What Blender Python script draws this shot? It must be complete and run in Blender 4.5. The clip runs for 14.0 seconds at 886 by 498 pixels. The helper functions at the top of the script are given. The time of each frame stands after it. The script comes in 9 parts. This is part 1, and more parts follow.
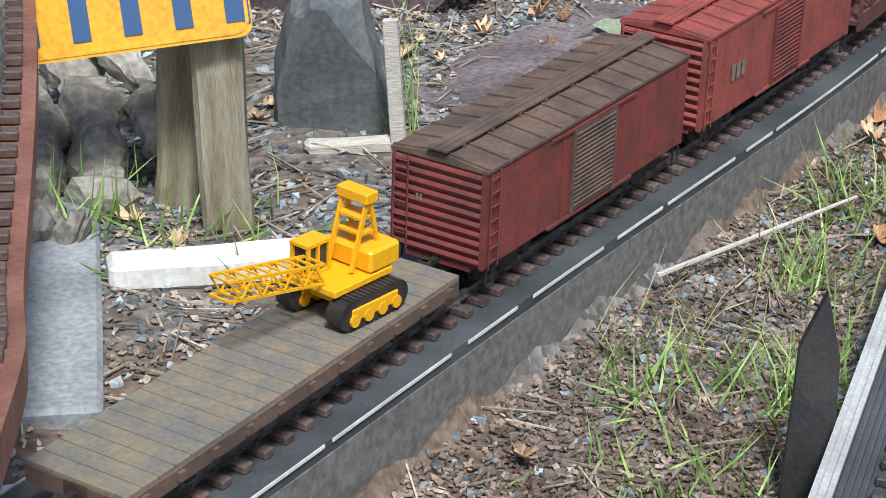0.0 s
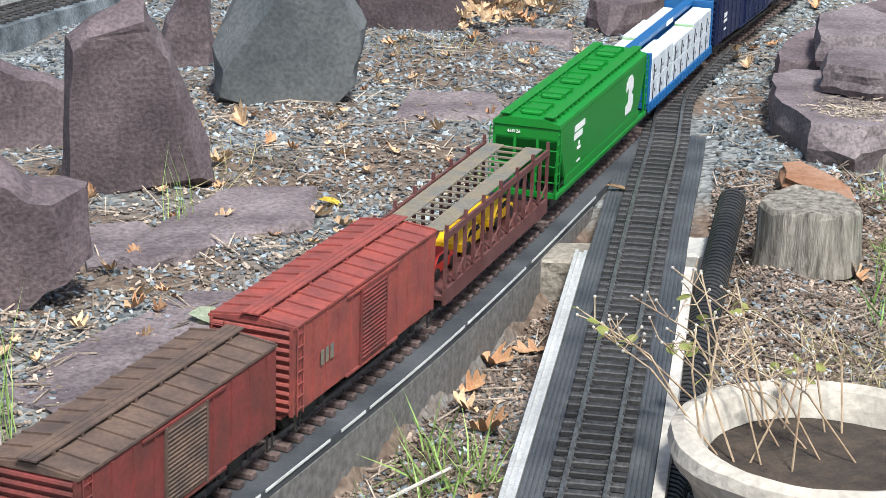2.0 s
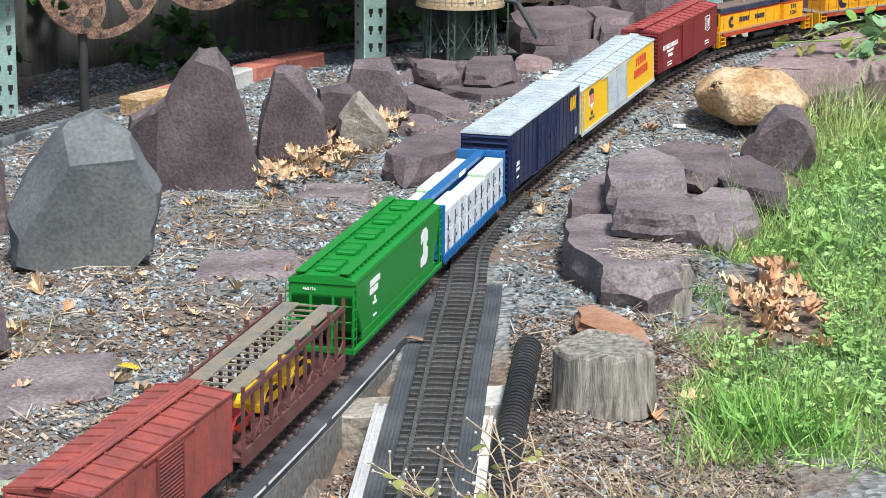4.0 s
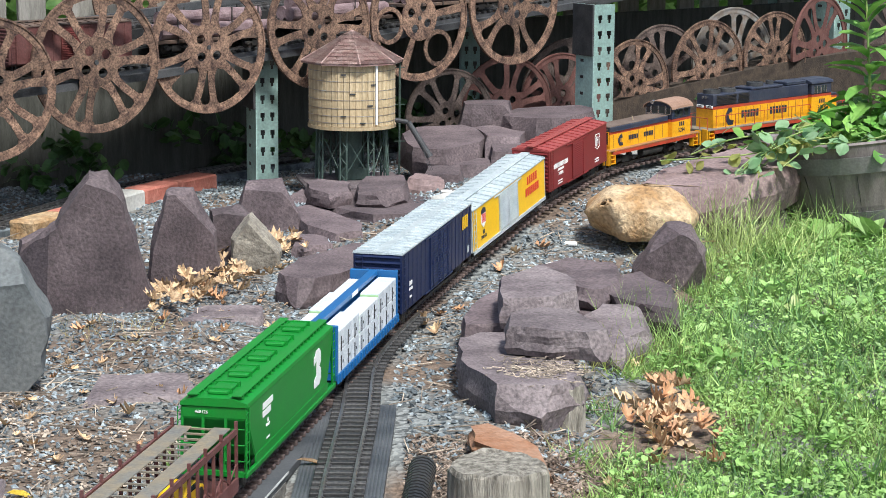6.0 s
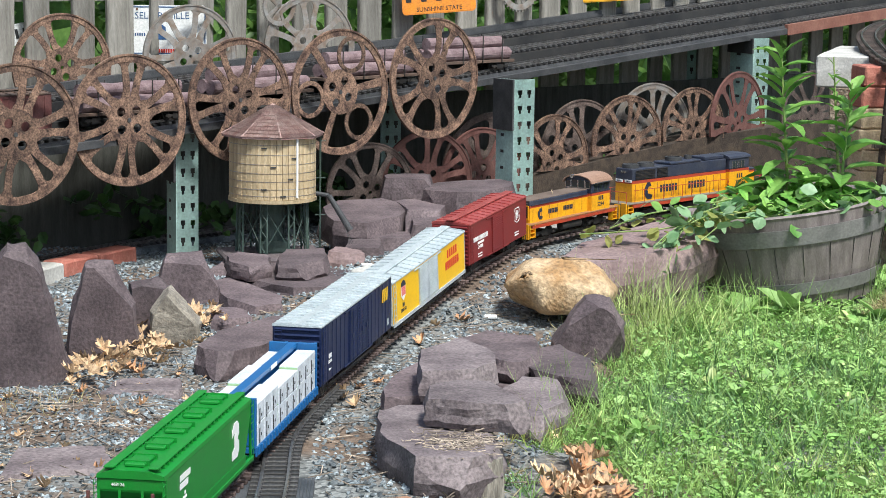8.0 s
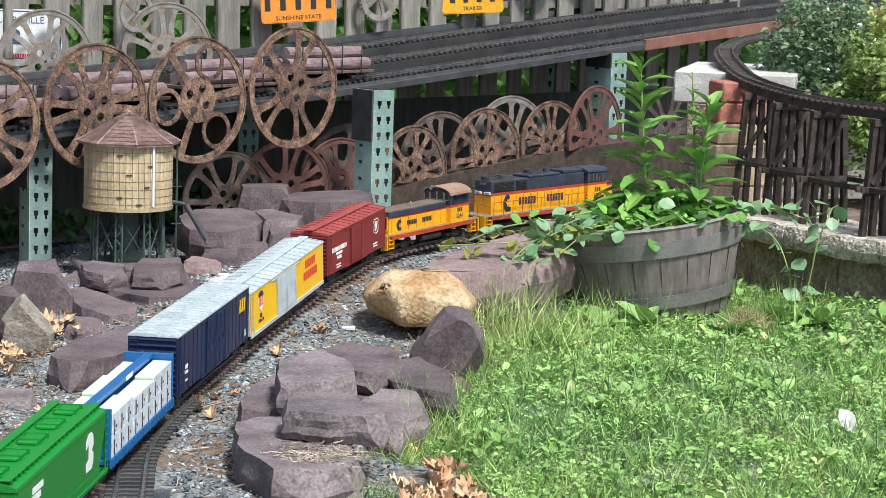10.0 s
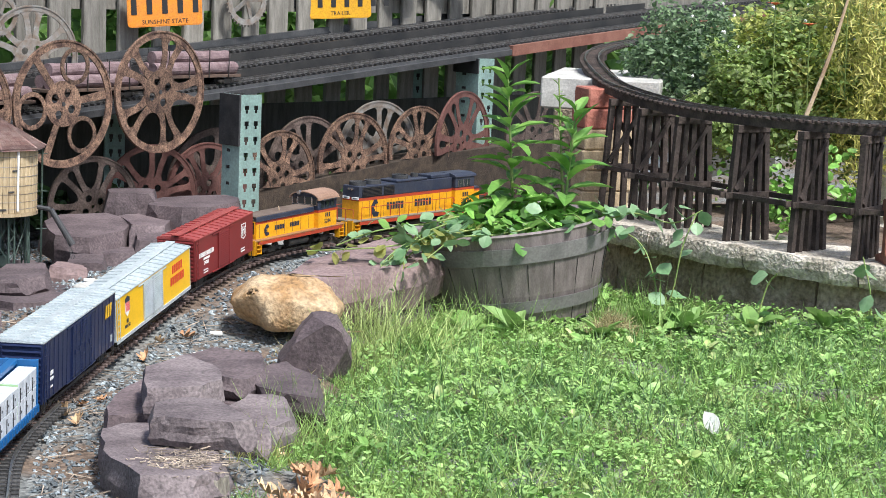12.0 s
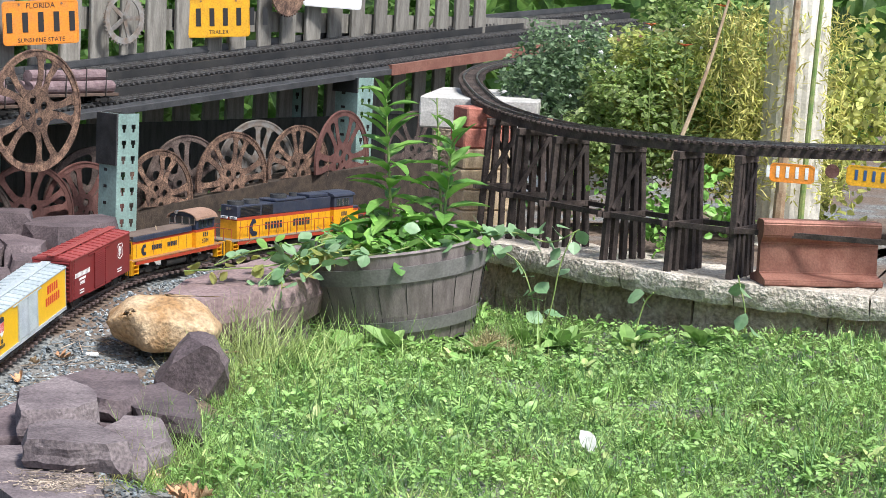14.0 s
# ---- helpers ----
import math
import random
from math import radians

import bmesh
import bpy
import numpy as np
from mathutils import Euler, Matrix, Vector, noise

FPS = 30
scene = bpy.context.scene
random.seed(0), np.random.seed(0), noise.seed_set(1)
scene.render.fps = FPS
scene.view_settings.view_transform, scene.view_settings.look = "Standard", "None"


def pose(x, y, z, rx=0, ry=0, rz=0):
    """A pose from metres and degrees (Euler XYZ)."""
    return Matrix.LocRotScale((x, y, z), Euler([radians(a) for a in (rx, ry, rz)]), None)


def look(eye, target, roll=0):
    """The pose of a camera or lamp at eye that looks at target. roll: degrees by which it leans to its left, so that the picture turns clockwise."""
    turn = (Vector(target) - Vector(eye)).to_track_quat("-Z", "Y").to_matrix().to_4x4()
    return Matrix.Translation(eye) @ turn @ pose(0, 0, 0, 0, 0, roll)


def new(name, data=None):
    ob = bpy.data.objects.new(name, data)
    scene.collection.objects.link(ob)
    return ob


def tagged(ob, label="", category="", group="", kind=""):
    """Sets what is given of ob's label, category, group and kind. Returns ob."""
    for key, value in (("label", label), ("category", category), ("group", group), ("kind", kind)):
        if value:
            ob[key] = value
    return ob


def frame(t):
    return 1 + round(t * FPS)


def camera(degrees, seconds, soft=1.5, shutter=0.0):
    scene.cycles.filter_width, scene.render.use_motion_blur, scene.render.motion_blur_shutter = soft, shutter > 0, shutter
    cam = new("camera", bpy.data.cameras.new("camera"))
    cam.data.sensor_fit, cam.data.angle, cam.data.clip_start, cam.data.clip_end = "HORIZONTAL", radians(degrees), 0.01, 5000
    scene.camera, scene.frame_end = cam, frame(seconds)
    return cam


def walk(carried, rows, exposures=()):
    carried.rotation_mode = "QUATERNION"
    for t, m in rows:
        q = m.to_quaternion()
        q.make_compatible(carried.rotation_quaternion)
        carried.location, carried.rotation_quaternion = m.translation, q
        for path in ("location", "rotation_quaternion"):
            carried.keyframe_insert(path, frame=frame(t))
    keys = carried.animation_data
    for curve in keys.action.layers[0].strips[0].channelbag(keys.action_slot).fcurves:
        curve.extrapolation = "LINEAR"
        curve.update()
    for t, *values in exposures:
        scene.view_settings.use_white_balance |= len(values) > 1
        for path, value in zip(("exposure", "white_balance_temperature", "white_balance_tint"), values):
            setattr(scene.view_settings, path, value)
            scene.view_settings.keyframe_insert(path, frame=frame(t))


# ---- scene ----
cam = camera(23.48, 14.0, soft=0.8)
ROWS = [
    (0.0, -0.0735, 0.0235, 0.8902, 65.054, -1.885, 19.293),
    (0.5, -0.0492, 0.0294, 0.9155, 67.286, -1.916, 15.972),
    (1.0, -0.0398, 0.0199, 0.9290, 69.260, -2.046, 13.145),
    (1.5, -0.0308, 0.0105, 0.9359, 70.948, -1.968, 10.832),
    (2.0, -0.0204, 0.0038, 0.9442, 72.265, -1.837, 8.840),
    (2.5, -0.0112, -0.0007, 0.9507, 73.451, -1.567, 7.115),
    (3.0, 0.0008, -0.0086, 0.9571, 74.494, -1.182, 5.687),
    (3.5, 0.0112, -0.0139, 0.9611, 75.449, -0.841, 4.491),
    (6.0, 0.0217, -0.0149, 0.9657, 79.579, -0.456, 0.570),
    (6.5, 0.0270, -0.0198, 0.9659, 80.230, -0.505, 0.094),
    (7.0, 0.0305, -0.0257, 0.9650, 80.826, -0.536, -0.340),
    (7.5, 0.0302, -0.0273, 0.9642, 81.314, -0.644, -0.820),
    (10.0, 0.0170, 0.0130, 0.9540, 82.039, -1.957, -5.288),
    (10.5, 0.0184, 0.0153, 0.9536, 82.013, -2.122, -6.309),
    (11.0, 0.0162, 0.0142, 0.9548, 82.011, -2.219, -7.240),
    (11.5, 0.0164, 0.0107, 0.9546, 82.109, -2.291, -8.045),
    (12.0, 0.0174, 0.0054, 0.9551, 82.303, -2.381, -8.803),
    (12.5, 0.0204, -0.0015, 0.9582, 82.486, -2.451, -9.552),
    (13.0, 0.0255, -0.0068, 0.9597, 82.656, -2.521, -10.282),
    (13.5, 0.0291, -0.0061, 0.9595, 82.810, -2.573, -11.086),
    (14.0, 0.0278, 0.0007, 0.9594, 82.932, -2.670, -11.954),
]
walk(cam, [(t, pose(x, y, z, rx, ry, rz)) for t, x, y, z, rx, ry, rz in ROWS], [(0.0, 0.55, 6000, 7), (1.5, 0.84, 6150, 7), (4.0, 0.89, 6150, 7), (8.0, 0.83, 6200, 5), (14.0, 0.90, 6200, 10)])

# ---------------------------------------------------------------- light: a bright, lightly clouded sky
world = bpy.data.worlds.new("sky")
scene.world = world
world.use_nodes = True
wn, wl = world.node_tree.nodes, world.node_tree.links
sky = wn.new("ShaderNodeTexSky")
sky.sky_type, sky.sun_disc = "NISHITA", False
sky.sun_elevation, sky.sun_rotation = radians(58), radians(150)
sky.dust_density, sky.air_density = 3.0, 1.0
wl.new(sky.outputs["Color"], wn["Background"].inputs["Color"])
wn["Background"].inputs["Strength"].default_value = 0.092
sun_data = bpy.data.lights.new("sun", "SUN")
sun_data.energy, sun_data.angle, sun_data.color = 3.1, radians(10), (1.0, 0.965, 0.92)
sun_ob = new("sun", sun_data)
sun_ob.matrix_basis = look((1.3, -2.3, 4.3), (0, 0, 0))

# ---------------------------------------------------------------- materials
def surface(name, c1, c2, rough=0.6, metal=0.0, scale=25.0, fine=220.0, bump=0.25, rand=0.0, grain=(1, 1, 1), fleck=0.13, island=0.0, world=False, depth=0.004):
    """A two-tone surface with broad stains, fine grain and relief, at real size."""
    m = bpy.data.materials.new(name)
    m.use_nodes = True
    nt = m.node_tree
    n, l = nt.nodes, nt.links
    b = n["Principled BSDF"]
    b.inputs["Roughness"].default_value = rough
    b.inputs["Metallic"].default_value = metal
    co = n.new("ShaderNodeTexCoord")
    mp = n.new("ShaderNodeMapping")
    mp.inputs["Scale"].default_value = grain
    if world:
        geo = n.new("ShaderNodeNewGeometry")
        l.new(geo.outputs["Position"], mp.inputs["Vector"])
    else:
        l.new(co.outputs["Object"], mp.inputs["Vector"])
    n1 = n.new("ShaderNodeTexNoise")
    n1.inputs["Scale"].default_value, n1.inputs["Detail"].default_value, n1.inputs["Roughness"].default_value = scale, 4, 0.6
    n2 = n.new("ShaderNodeTexNoise")
    n2.inputs["Scale"].default_value, n2.inputs["Detail"].default_value = fine, 3
    l.new(mp.outputs[0], n1.inputs["Vector"])
    l.new(mp.outputs[0], n2.inputs["Vector"])
    ramp = n.new("ShaderNodeValToRGB")
    ramp.color_ramp.elements[0].position, ramp.color_ramp.elements[1].position = 0.36, 0.64
    ramp.color_ramp.elements[0].color, ramp.color_ramp.elements[1].color = (*c1, 1), (*c2, 1)
    l.new(n1.outputs["Fac"], ramp.inputs["Fac"])
    hsv = n.new("ShaderNodeHueSaturation")
    rng = n.new("ShaderNodeMapRange")
    rng.inputs["From Min"].default_value, rng.inputs["From Max"].default_value = 0.25, 0.75
    rng.inputs["To Min"].default_value, rng.inputs["To Max"].default_value = 1 - 1.5 * fleck, 1 + 1.5 * fleck
    l.new(n2.outputs["Fac"], rng.inputs["Value"])
    val = rng.outputs["Result"]
    for amount, node, sock in ((rand, "ShaderNodeObjectInfo", "Random"), (island, "ShaderNodeNewGeometry", "Random Per Island")):
        if amount:
            o = n.new(node)
            r2 = n.new("ShaderNodeMapRange")
            r2.inputs["To Min"].default_value, r2.inputs["To Max"].default_value = 1 - amount, 1 + amount
            l.new(o.outputs[sock], r2.inputs["Value"])
            mul = n.new("ShaderNodeMath")
            mul.operation = "MULTIPLY"
            l.new(val, mul.inputs[0])
            l.new(r2.outputs["Result"], mul.inputs[1])
            val = mul.outputs[0]
    l.new(val, hsv.inputs["Value"])
    l.new(ramp.outputs["Color"], hsv.inputs["Color"])
    l.new(hsv.outputs["Color"], b.inputs["Base Color"])
    if bump:
        add = n.new("ShaderNodeMath")
        l.new(n1.outputs["Fac"], add.inputs[0])
        l.new(n2.outputs["Fac"], add.inputs[1])
        bp = n.new("ShaderNodeBump")
        bp.inputs["Strength"].default_value, bp.inputs["Distance"].default_value = bump, depth
        l.new(add.outputs[0], bp.inputs["Height"])
        l.new(bp.outputs["Normal"], b.inputs["Normal"])
    return m


def paint(name, c, rough=0.45, dirt=0.25, scale=30, metal=0.0):
    d = tuple(v * (1 - dirt) + 0.05 * dirt for v in c)
    return surface(name, c, d, rough, metal, scale, 300, 0.08, 0, (1, 1, 1), 0.06, depth=0.001)


def leafy(name, c1, c2, rough=0.5, island=0.35, light=0.25):
    m = surface(name, c1, c2, rough, 0, 9, 60, 0.05, 0, (1, 1, 1), 0.1, island, True)
    nt = m.node_tree
    b = nt.nodes["Principled BSDF"]
    tr = nt.nodes.new("ShaderNodeBsdfTranslucent")
    mix = nt.nodes.new("ShaderNodeMixShader")
    mix.inputs["Fac"].default_value = light
    src = b.inputs["Base Color"].links[0].from_socket
    nt.links.new(src, tr.inputs["Color"])
    nt.links.new(b.outputs[0], mix.inputs[1])
    nt.links.new(tr.outputs[0], mix.inputs[2])
    nt.links.new(mix.outputs[0], nt.nodes["Material Output"].inputs["Surface"])
    return m


MAT = dict(
    slate=surface("purple_slate", (0.078, 0.058, 0.062), (0.148, 0.113, 0.117), 0.78, 0, 9, 150, 0.6, 0.22, fleck=0.3, depth=0.003),
    slate_pink=surface("pinkish_slate", (0.16, 0.108, 0.104), (0.255, 0.185, 0.178), 0.8, 0, 7, 110, 0.5, 0.1, fleck=0.22, depth=0.003),
    slate_grey=surface("grey_slate", (0.085, 0.096, 0.10), (0.16, 0.168, 0.165), 0.72, 0, 6, 120, 0.45, 0.1, fleck=0.2, depth=0.003),
    slate_top=surface("worn_slate", (0.098, 0.077, 0.081), (0.19, 0.157, 0.158), 0.8, 0, 10, 150, 0.6, 0.16, fleck=0.32, depth=0.003),
    pale_rock=surface("pale_quartz_rock", (0.30, 0.27, 0.22), (0.16, 0.14, 0.115), 0.85, 0, 14, 120, 0.8, 0, fleck=0.25),
    ochre_rock=surface("ochre_boulder", (0.30, 0.175, 0.075), (0.50, 0.38, 0.24), 0.85, 0, 10, 100, 0.8, 0, fleck=0.28, depth=0.006),
    rust_rock=surface("rust_brown_stone", (0.24, 0.105, 0.05), (0.33, 0.19, 0.12), 0.8, 0, 20, 120, 0.7),
    dirt=None,
    gravel=surface("blue_gravel", (0.075, 0.09, 0.10), (0.29, 0.33, 0.35), 0.75, 0, 14, 200, 0.4, 0, fleck=0.25, island=0.65, world=True),
    chips=surface("wood_chips", (0.15, 0.12, 0.095), (0.42, 0.345, 0.27), 0.9, 0, 12, 200, 0.3, 0, fleck=0.28, island=0.6, world=True),
    mulch=surface("brown_mulch", (0.10, 0.068, 0.05), (0.30, 0.235, 0.185), 0.9, 0, 16, 200, 0.3, 0, fleck=0.3, island=0.6, world=True),
    dead_leaf=surface("dry_oak_leaf", (0.26, 0.165, 0.09), (0.52, 0.37, 0.22), 0.7, 0, 40, 200, 0.2, 0.3, fleck=0.2, island=0.2),
    orange_leaf=surface("orange_oak_leaf", (0.42, 0.21, 0.10), (0.52, 0.31, 0.17), 0.65, 0, 40, 200, 0.2, 0.2, fleck=0.15),
    yellow_leaf=surface("yellow_leaf", (0.75, 0.55, 0.06), (0.80, 0.62, 0.12), 0.5, 0, 40, 200, 0.1),
    lichen_leaf=surface("pale_green_leaf", (0.42, 0.48, 0.33), (0.55, 0.6, 0.46), 0.8, 0, 80, 300, 0.2),
    rail=surface("tarnished_rail", (0.17, 0.155, 0.145), (0.34, 0.33, 0.32), 0.3, 0.8, 60, 300, 0.1),
    tie=surface("black_plastic_tie", (0.024, 0.024, 0.025), (0.06, 0.057, 0.055), 0.6, 0, 50, 300, 0.2, 0.4, grain=(1, 6, 6)),
    tie_brown=surface("brown_plastic_tie", (0.075, 0.048, 0.042), (0.12, 0.085, 0.075), 0.7, 0, 50, 300, 0.2, 0.35, grain=(1, 6, 6)),
    roadbed=surface("dark_composite_board", (0.042, 0.047, 0.053), (0.085, 0.09, 0.096), 0.55, 0, 9, 260, 0.15, 0, fleck=0.14),
    board=surface("weathered_board", (0.115, 0.108, 0.10), (0.215, 0.205, 0.19), 0.85, 0, 10, 130, 0.4, 0, grain=(1, 9, 9)),
    white_edge=surface("white_plastic_edge", (0.72, 0.72, 0.70), (0.55, 0.55, 0.53), 0.5, 0, 20, 200, 0.05),
    bleached=surface("bleached_wood", (0.42, 0.39, 0.34), (0.56, 0.52, 0.46), 0.85, 0, 12, 120, 0.35, 0, grain=(1, 1, 8)),
    white_wood=surface("white_painted_wood", (0.74, 0.73, 0.70), (0.58, 0.56, 0.52), 0.6, 0, 14, 130, 0.15),
    post_wood=surface("mossy_grey_post", (0.20, 0.175, 0.105), (0.36, 0.32, 0.24), 0.9, 0, 12, 110, 0.6, 0, grain=(5, 5, 0.6)),
    drift=surface("bleached_driftwood", (0.17, 0.155, 0.13), (0.42, 0.39, 0.34), 0.9, 0, 16, 110, 0.8, 0.15, fleck=0.25),
    stump=surface("grey_stump_wood", (0.10, 0.088, 0.07), (0.36, 0.33, 0.275), 0.9, 0, 14, 110, 0.8, 0, grain=(6, 6, 0.7)),
    fence=surface("grey_fence_wood", (0.15, 0.14, 0.12), (0.27, 0.255, 0.225), 0.9, 0, 8, 90, 0.5, 0.25, grain=(6, 6, 0.7)),
    # fence wood darkened to stand for the shade under the shelf
    fence_shade=surface("shaded_fence_wood", (0.055, 0.055, 0.045), (0.10, 0.10, 0.085), 0.9, 0, 8, 90, 0.5, 0.3, grain=(6, 6, 0.7)),
    rust=surface("rusted_steel", (0.06, 0.034, 0.026), (0.235, 0.145, 0.098), 0.75, 0.15, 24, 190, 0.5, 0.3, fleck=0.45),
    rust_red=surface("red_rusted_steel", (0.105, 0.042, 0.035), (0.155, 0.075, 0.062), 0.7, 0.2, 25, 160, 0.4, 0.2),
    steel=surface("dull_galvanised_steel", (0.36, 0.35, 0.33), (0.25, 0.19, 0.145), 0.55, 0.5, 25, 200, 0.25, 0.2),
    mint=surface("pale_mint_paint", (0.47, 0.66, 0.60), (0.36, 0.50, 0.46), 0.5, 0.1, 9, 120, 0.12, 0.1),
    dark_metal=surface("dark_grey_metal", (0.05, 0.052, 0.055), (0.09, 0.09, 0.092), 0.6, 0.4, 16, 200, 0.15),
    tank_wood=surface("honey_tank_staves", (0.40, 0.30, 0.17), (0.54, 0.43, 0.27), 0.65, 0, 30, 200, 0.2, 0.16, grain=(3, 3, 0.4)),
    shingle=surface("red_brown_shingle", (0.24, 0.135, 0.12), (0.36, 0.26, 0.23), 0.8, 0, 40, 250, 0.3, 0.25),
    tank_green=surface("dark_green_frame", (0.045, 0.075, 0.062), (0.075, 0.11, 0.092), 0.6, 0.2, 40, 250, 0.1),
    rust_dark=surface("dark_rusted_steel", (0.065, 0.045, 0.038), (0.14, 0.105, 0.09), 0.8, 0.2, 22, 160, 0.4, 0.25, fleck=0.3),
    alu=surface("pale_aluminium", (0.62, 0.62, 0.60), (0.48, 0.48, 0.46), 0.45, 0.3, 14, 200, 0.1),
    brick=surface("red_paver", (0.34, 0.105, 0.075), (0.42, 0.17, 0.125), 0.85, 0, 20, 160, 0.4, 0.15),
    tan_brick=surface("tan_paver", (0.45, 0.33, 0.20), (0.56, 0.44, 0.29), 0.85, 0, 20, 160, 0.4, 0.12),
    grey_slab=surface("weathered_grey_concrete", (0.20, 0.215, 0.22), (0.31, 0.325, 0.33), 0.85, 0, 10, 140, 0.4, 0.08, fleck=0.2),
    concrete=surface("pale_concrete", (0.40, 0.39, 0.36), (0.56, 0.545, 0.51), 0.85, 0, 10, 140, 0.4, 0.08),
    wall_stone=surface("split_face_block", (0.24, 0.185, 0.13), (0.40, 0.335, 0.26), 0.9, 0, 16, 80, 1.0, 0.12, fleck=0.3, depth=0.01),
    cap_stone=surface("split_face_cap", (0.36, 0.315, 0.25), (0.56, 0.51, 0.435), 0.9, 0, 14, 90, 1.0, 0.08, fleck=0.3, depth=0.01),
    barrel=surface("grey_brown_planter", (0.155, 0.128, 0.124), (0.25, 0.212, 0.206), 0.5, 0, 9, 130, 0.2, 0, grain=(5, 5, 0.5), fleck=0.14),
    barrel_band=surface("grey_band", (0.165, 0.158, 0.156), (0.24, 0.228, 0.224), 0.45, 0.05, 12, 150, 0.1),
    soil=surface("dark_soil", (0.03, 0.022, 0.016), (0.07, 0.05, 0.035), 0.95, 0, 30, 200, 0.8),
    clay_pot=surface("pale_stone_pot", (0.52, 0.475, 0.40), (0.38, 0.345, 0.29), 0.9, 0, 9, 100, 0.5),
    trestle=surface("dark_stained_trestle", (0.024, 0.017, 0.014), (0.075, 0.055, 0.047), 0.8, 0, 22, 160, 0.5, 0.4, grain=(1, 1, 1), fleck=0.25),
    ibeam=surface("rusty_rail_section", (0.21, 0.085, 0.06), (0.30, 0.145, 0.105), 0.6, 0.3, 14, 160, 0.3),
    column=surface("cream_column_paint", (0.66, 0.62, 0.52), (0.76, 0.73, 0.65), 0.55, 0, 6, 120, 0.1),
    black_pipe=surface("black_drain_pipe", (0.018, 0.018, 0.019), (0.04, 0.038, 0.036), 0.5, 0, 12, 200, 0.2),
    bark=surface("purple_grey_bark", (0.16, 0.105, 0.11), (0.25, 0.18, 0.185), 0.9, 0, 40, 220, 0.8),
    grass=leafy("grass_blades", (0.17, 0.31, 0.07), (0.40, 0.56, 0.18), island=0.5),
    grass_blue=leafy("blue_green_grass", (0.10, 0.21, 0.07), (0.24, 0.40, 0.15), island=0.5),
    grass_pale=leafy("pale_grass", (0.27, 0.38, 0.11), (0.46, 0.53, 0.21), island=0.5),
    grass_dry=leafy("dry_grass", (0.34, 0.29, 0.14), (0.46, 0.41, 0.22)),
    weed=leafy("broad_weed_leaves", (0.19, 0.36, 0.08), (0.36, 0.54, 0.18), island=0.32),
    vine=leafy("vine_leaves", (0.20, 0.38, 0.17), (0.34, 0.50, 0.28), 0.45),
    bright=leafy("bright_plant_leaves", (0.12, 0.31, 0.05), (0.30, 0.53, 0.12), island=0.5),
    bush=leafy("bush_leaves", (0.20, 0.30, 0.08), (0.42, 0.52, 0.20), light=0.5, island=0.5),
    bush_blue=leafy("blue_green_bush_leaves", (0.14, 0.22, 0.11), (0.28, 0.38, 0.22), light=0.45, island=0.5),
    bush_light=leafy("sunny_bush_leaves", (0.34, 0.40, 0.09), (0.62, 0.62, 0.22), light=0.5, island=0.5),
    far_green=leafy("far_foliage", (0.09, 0.20, 0.045), (0.20, 0.34, 0.09), light=0.5),
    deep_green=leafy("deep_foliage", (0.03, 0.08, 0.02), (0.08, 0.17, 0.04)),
    feathery=leafy("feathery_yellow_green", (0.44, 0.46, 0.10), (0.62, 0.56, 0.18)),
    stem=surface("green_stem", (0.14, 0.24, 0.06), (0.28, 0.33, 0.11), 0.6, 0, 30, 200, 0.1),
    dry_stem=surface("dry_brown_stem", (0.30, 0.20, 0.12), (0.45, 0.36, 0.24), 0.8, 0, 30, 200, 0.1),
    flower=surface("orange_red_flower", (0.75, 0.12, 0.04), (0.8, 0.2, 0.08), 0.6, 0, 60, 200, 0.1),
    yellow=surface("weathered_yellow_paint", (0.78, 0.38, 0.01), (0.70, 0.32, 0.012), 0.42, 0, 18, 130, 0.06, fleck=0.1),
    vermilion=paint("vermilion_paint", (0.45, 0.055, 0.02), 0.45, 0.3),
    navy=surface("dusty_navy_paint", (0.022, 0.03, 0.055), (0.045, 0.05, 0.07), 0.45, 0, 24, 160, 0.08),
    roof_dust=surface("dusty_brown_roof", (0.10, 0.068, 0.052), (0.155, 0.115, 0.09), 0.8, 0, 22, 160, 0.15),
    cab_roof=surface("rusty_tan_roof", (0.23, 0.135, 0.09), (0.31, 0.195, 0.14), 0.7, 0, 18, 160, 0.12),
    black=surface("grimy_black", (0.016, 0.015, 0.014), (0.045, 0.038, 0.033), 0.6, 0.1, 40, 250, 0.1),
    walk=surface("grey_walkway", (0.15, 0.145, 0.13), (0.22, 0.18, 0.12), 0.7, 0, 30, 200, 0.1),
    walk_orange=surface("grimy_orange_walkway", (0.33, 0.15, 0.05), (0.22, 0.12, 0.06), 0.6, 0, 30, 200, 0.1),
    tuscan=paint("tuscan_red_paint", (0.20, 0.022, 0.022), 0.42, 0.15),
    tuscan_roof=surface("tuscan_red_roof", (0.27, 0.045, 0.042), (0.33, 0.075, 0.07), 0.38, 0, 20, 200, 0.05),
    car_yellow=paint("armour_yellow_paint", (0.80, 0.47, 0.01), 0.38, 0.06),
    silver=surface("light_grey_roof_paint", (0.38, 0.43, 0.45), (0.50, 0.55, 0.565), 0.35, 0.1, 20, 200, 0.05),
    car_blue=paint("deep_blue_paint", (0.008, 0.016, 0.06), 0.4, 0.05),
    flat_blue=paint("bright_blue_paint", (0.012, 0.11, 0.30), 0.4, 0.1),
    lumber=surface("white_wrapped_lumber", (0.66, 0.69, 0.72), (0.48, 0.52, 0.56), 0.5, 0, 40, 200, 0.1),
    car_green=paint("bright_green_paint", (0.010, 0.205, 0.022), 0.38, 0.1),
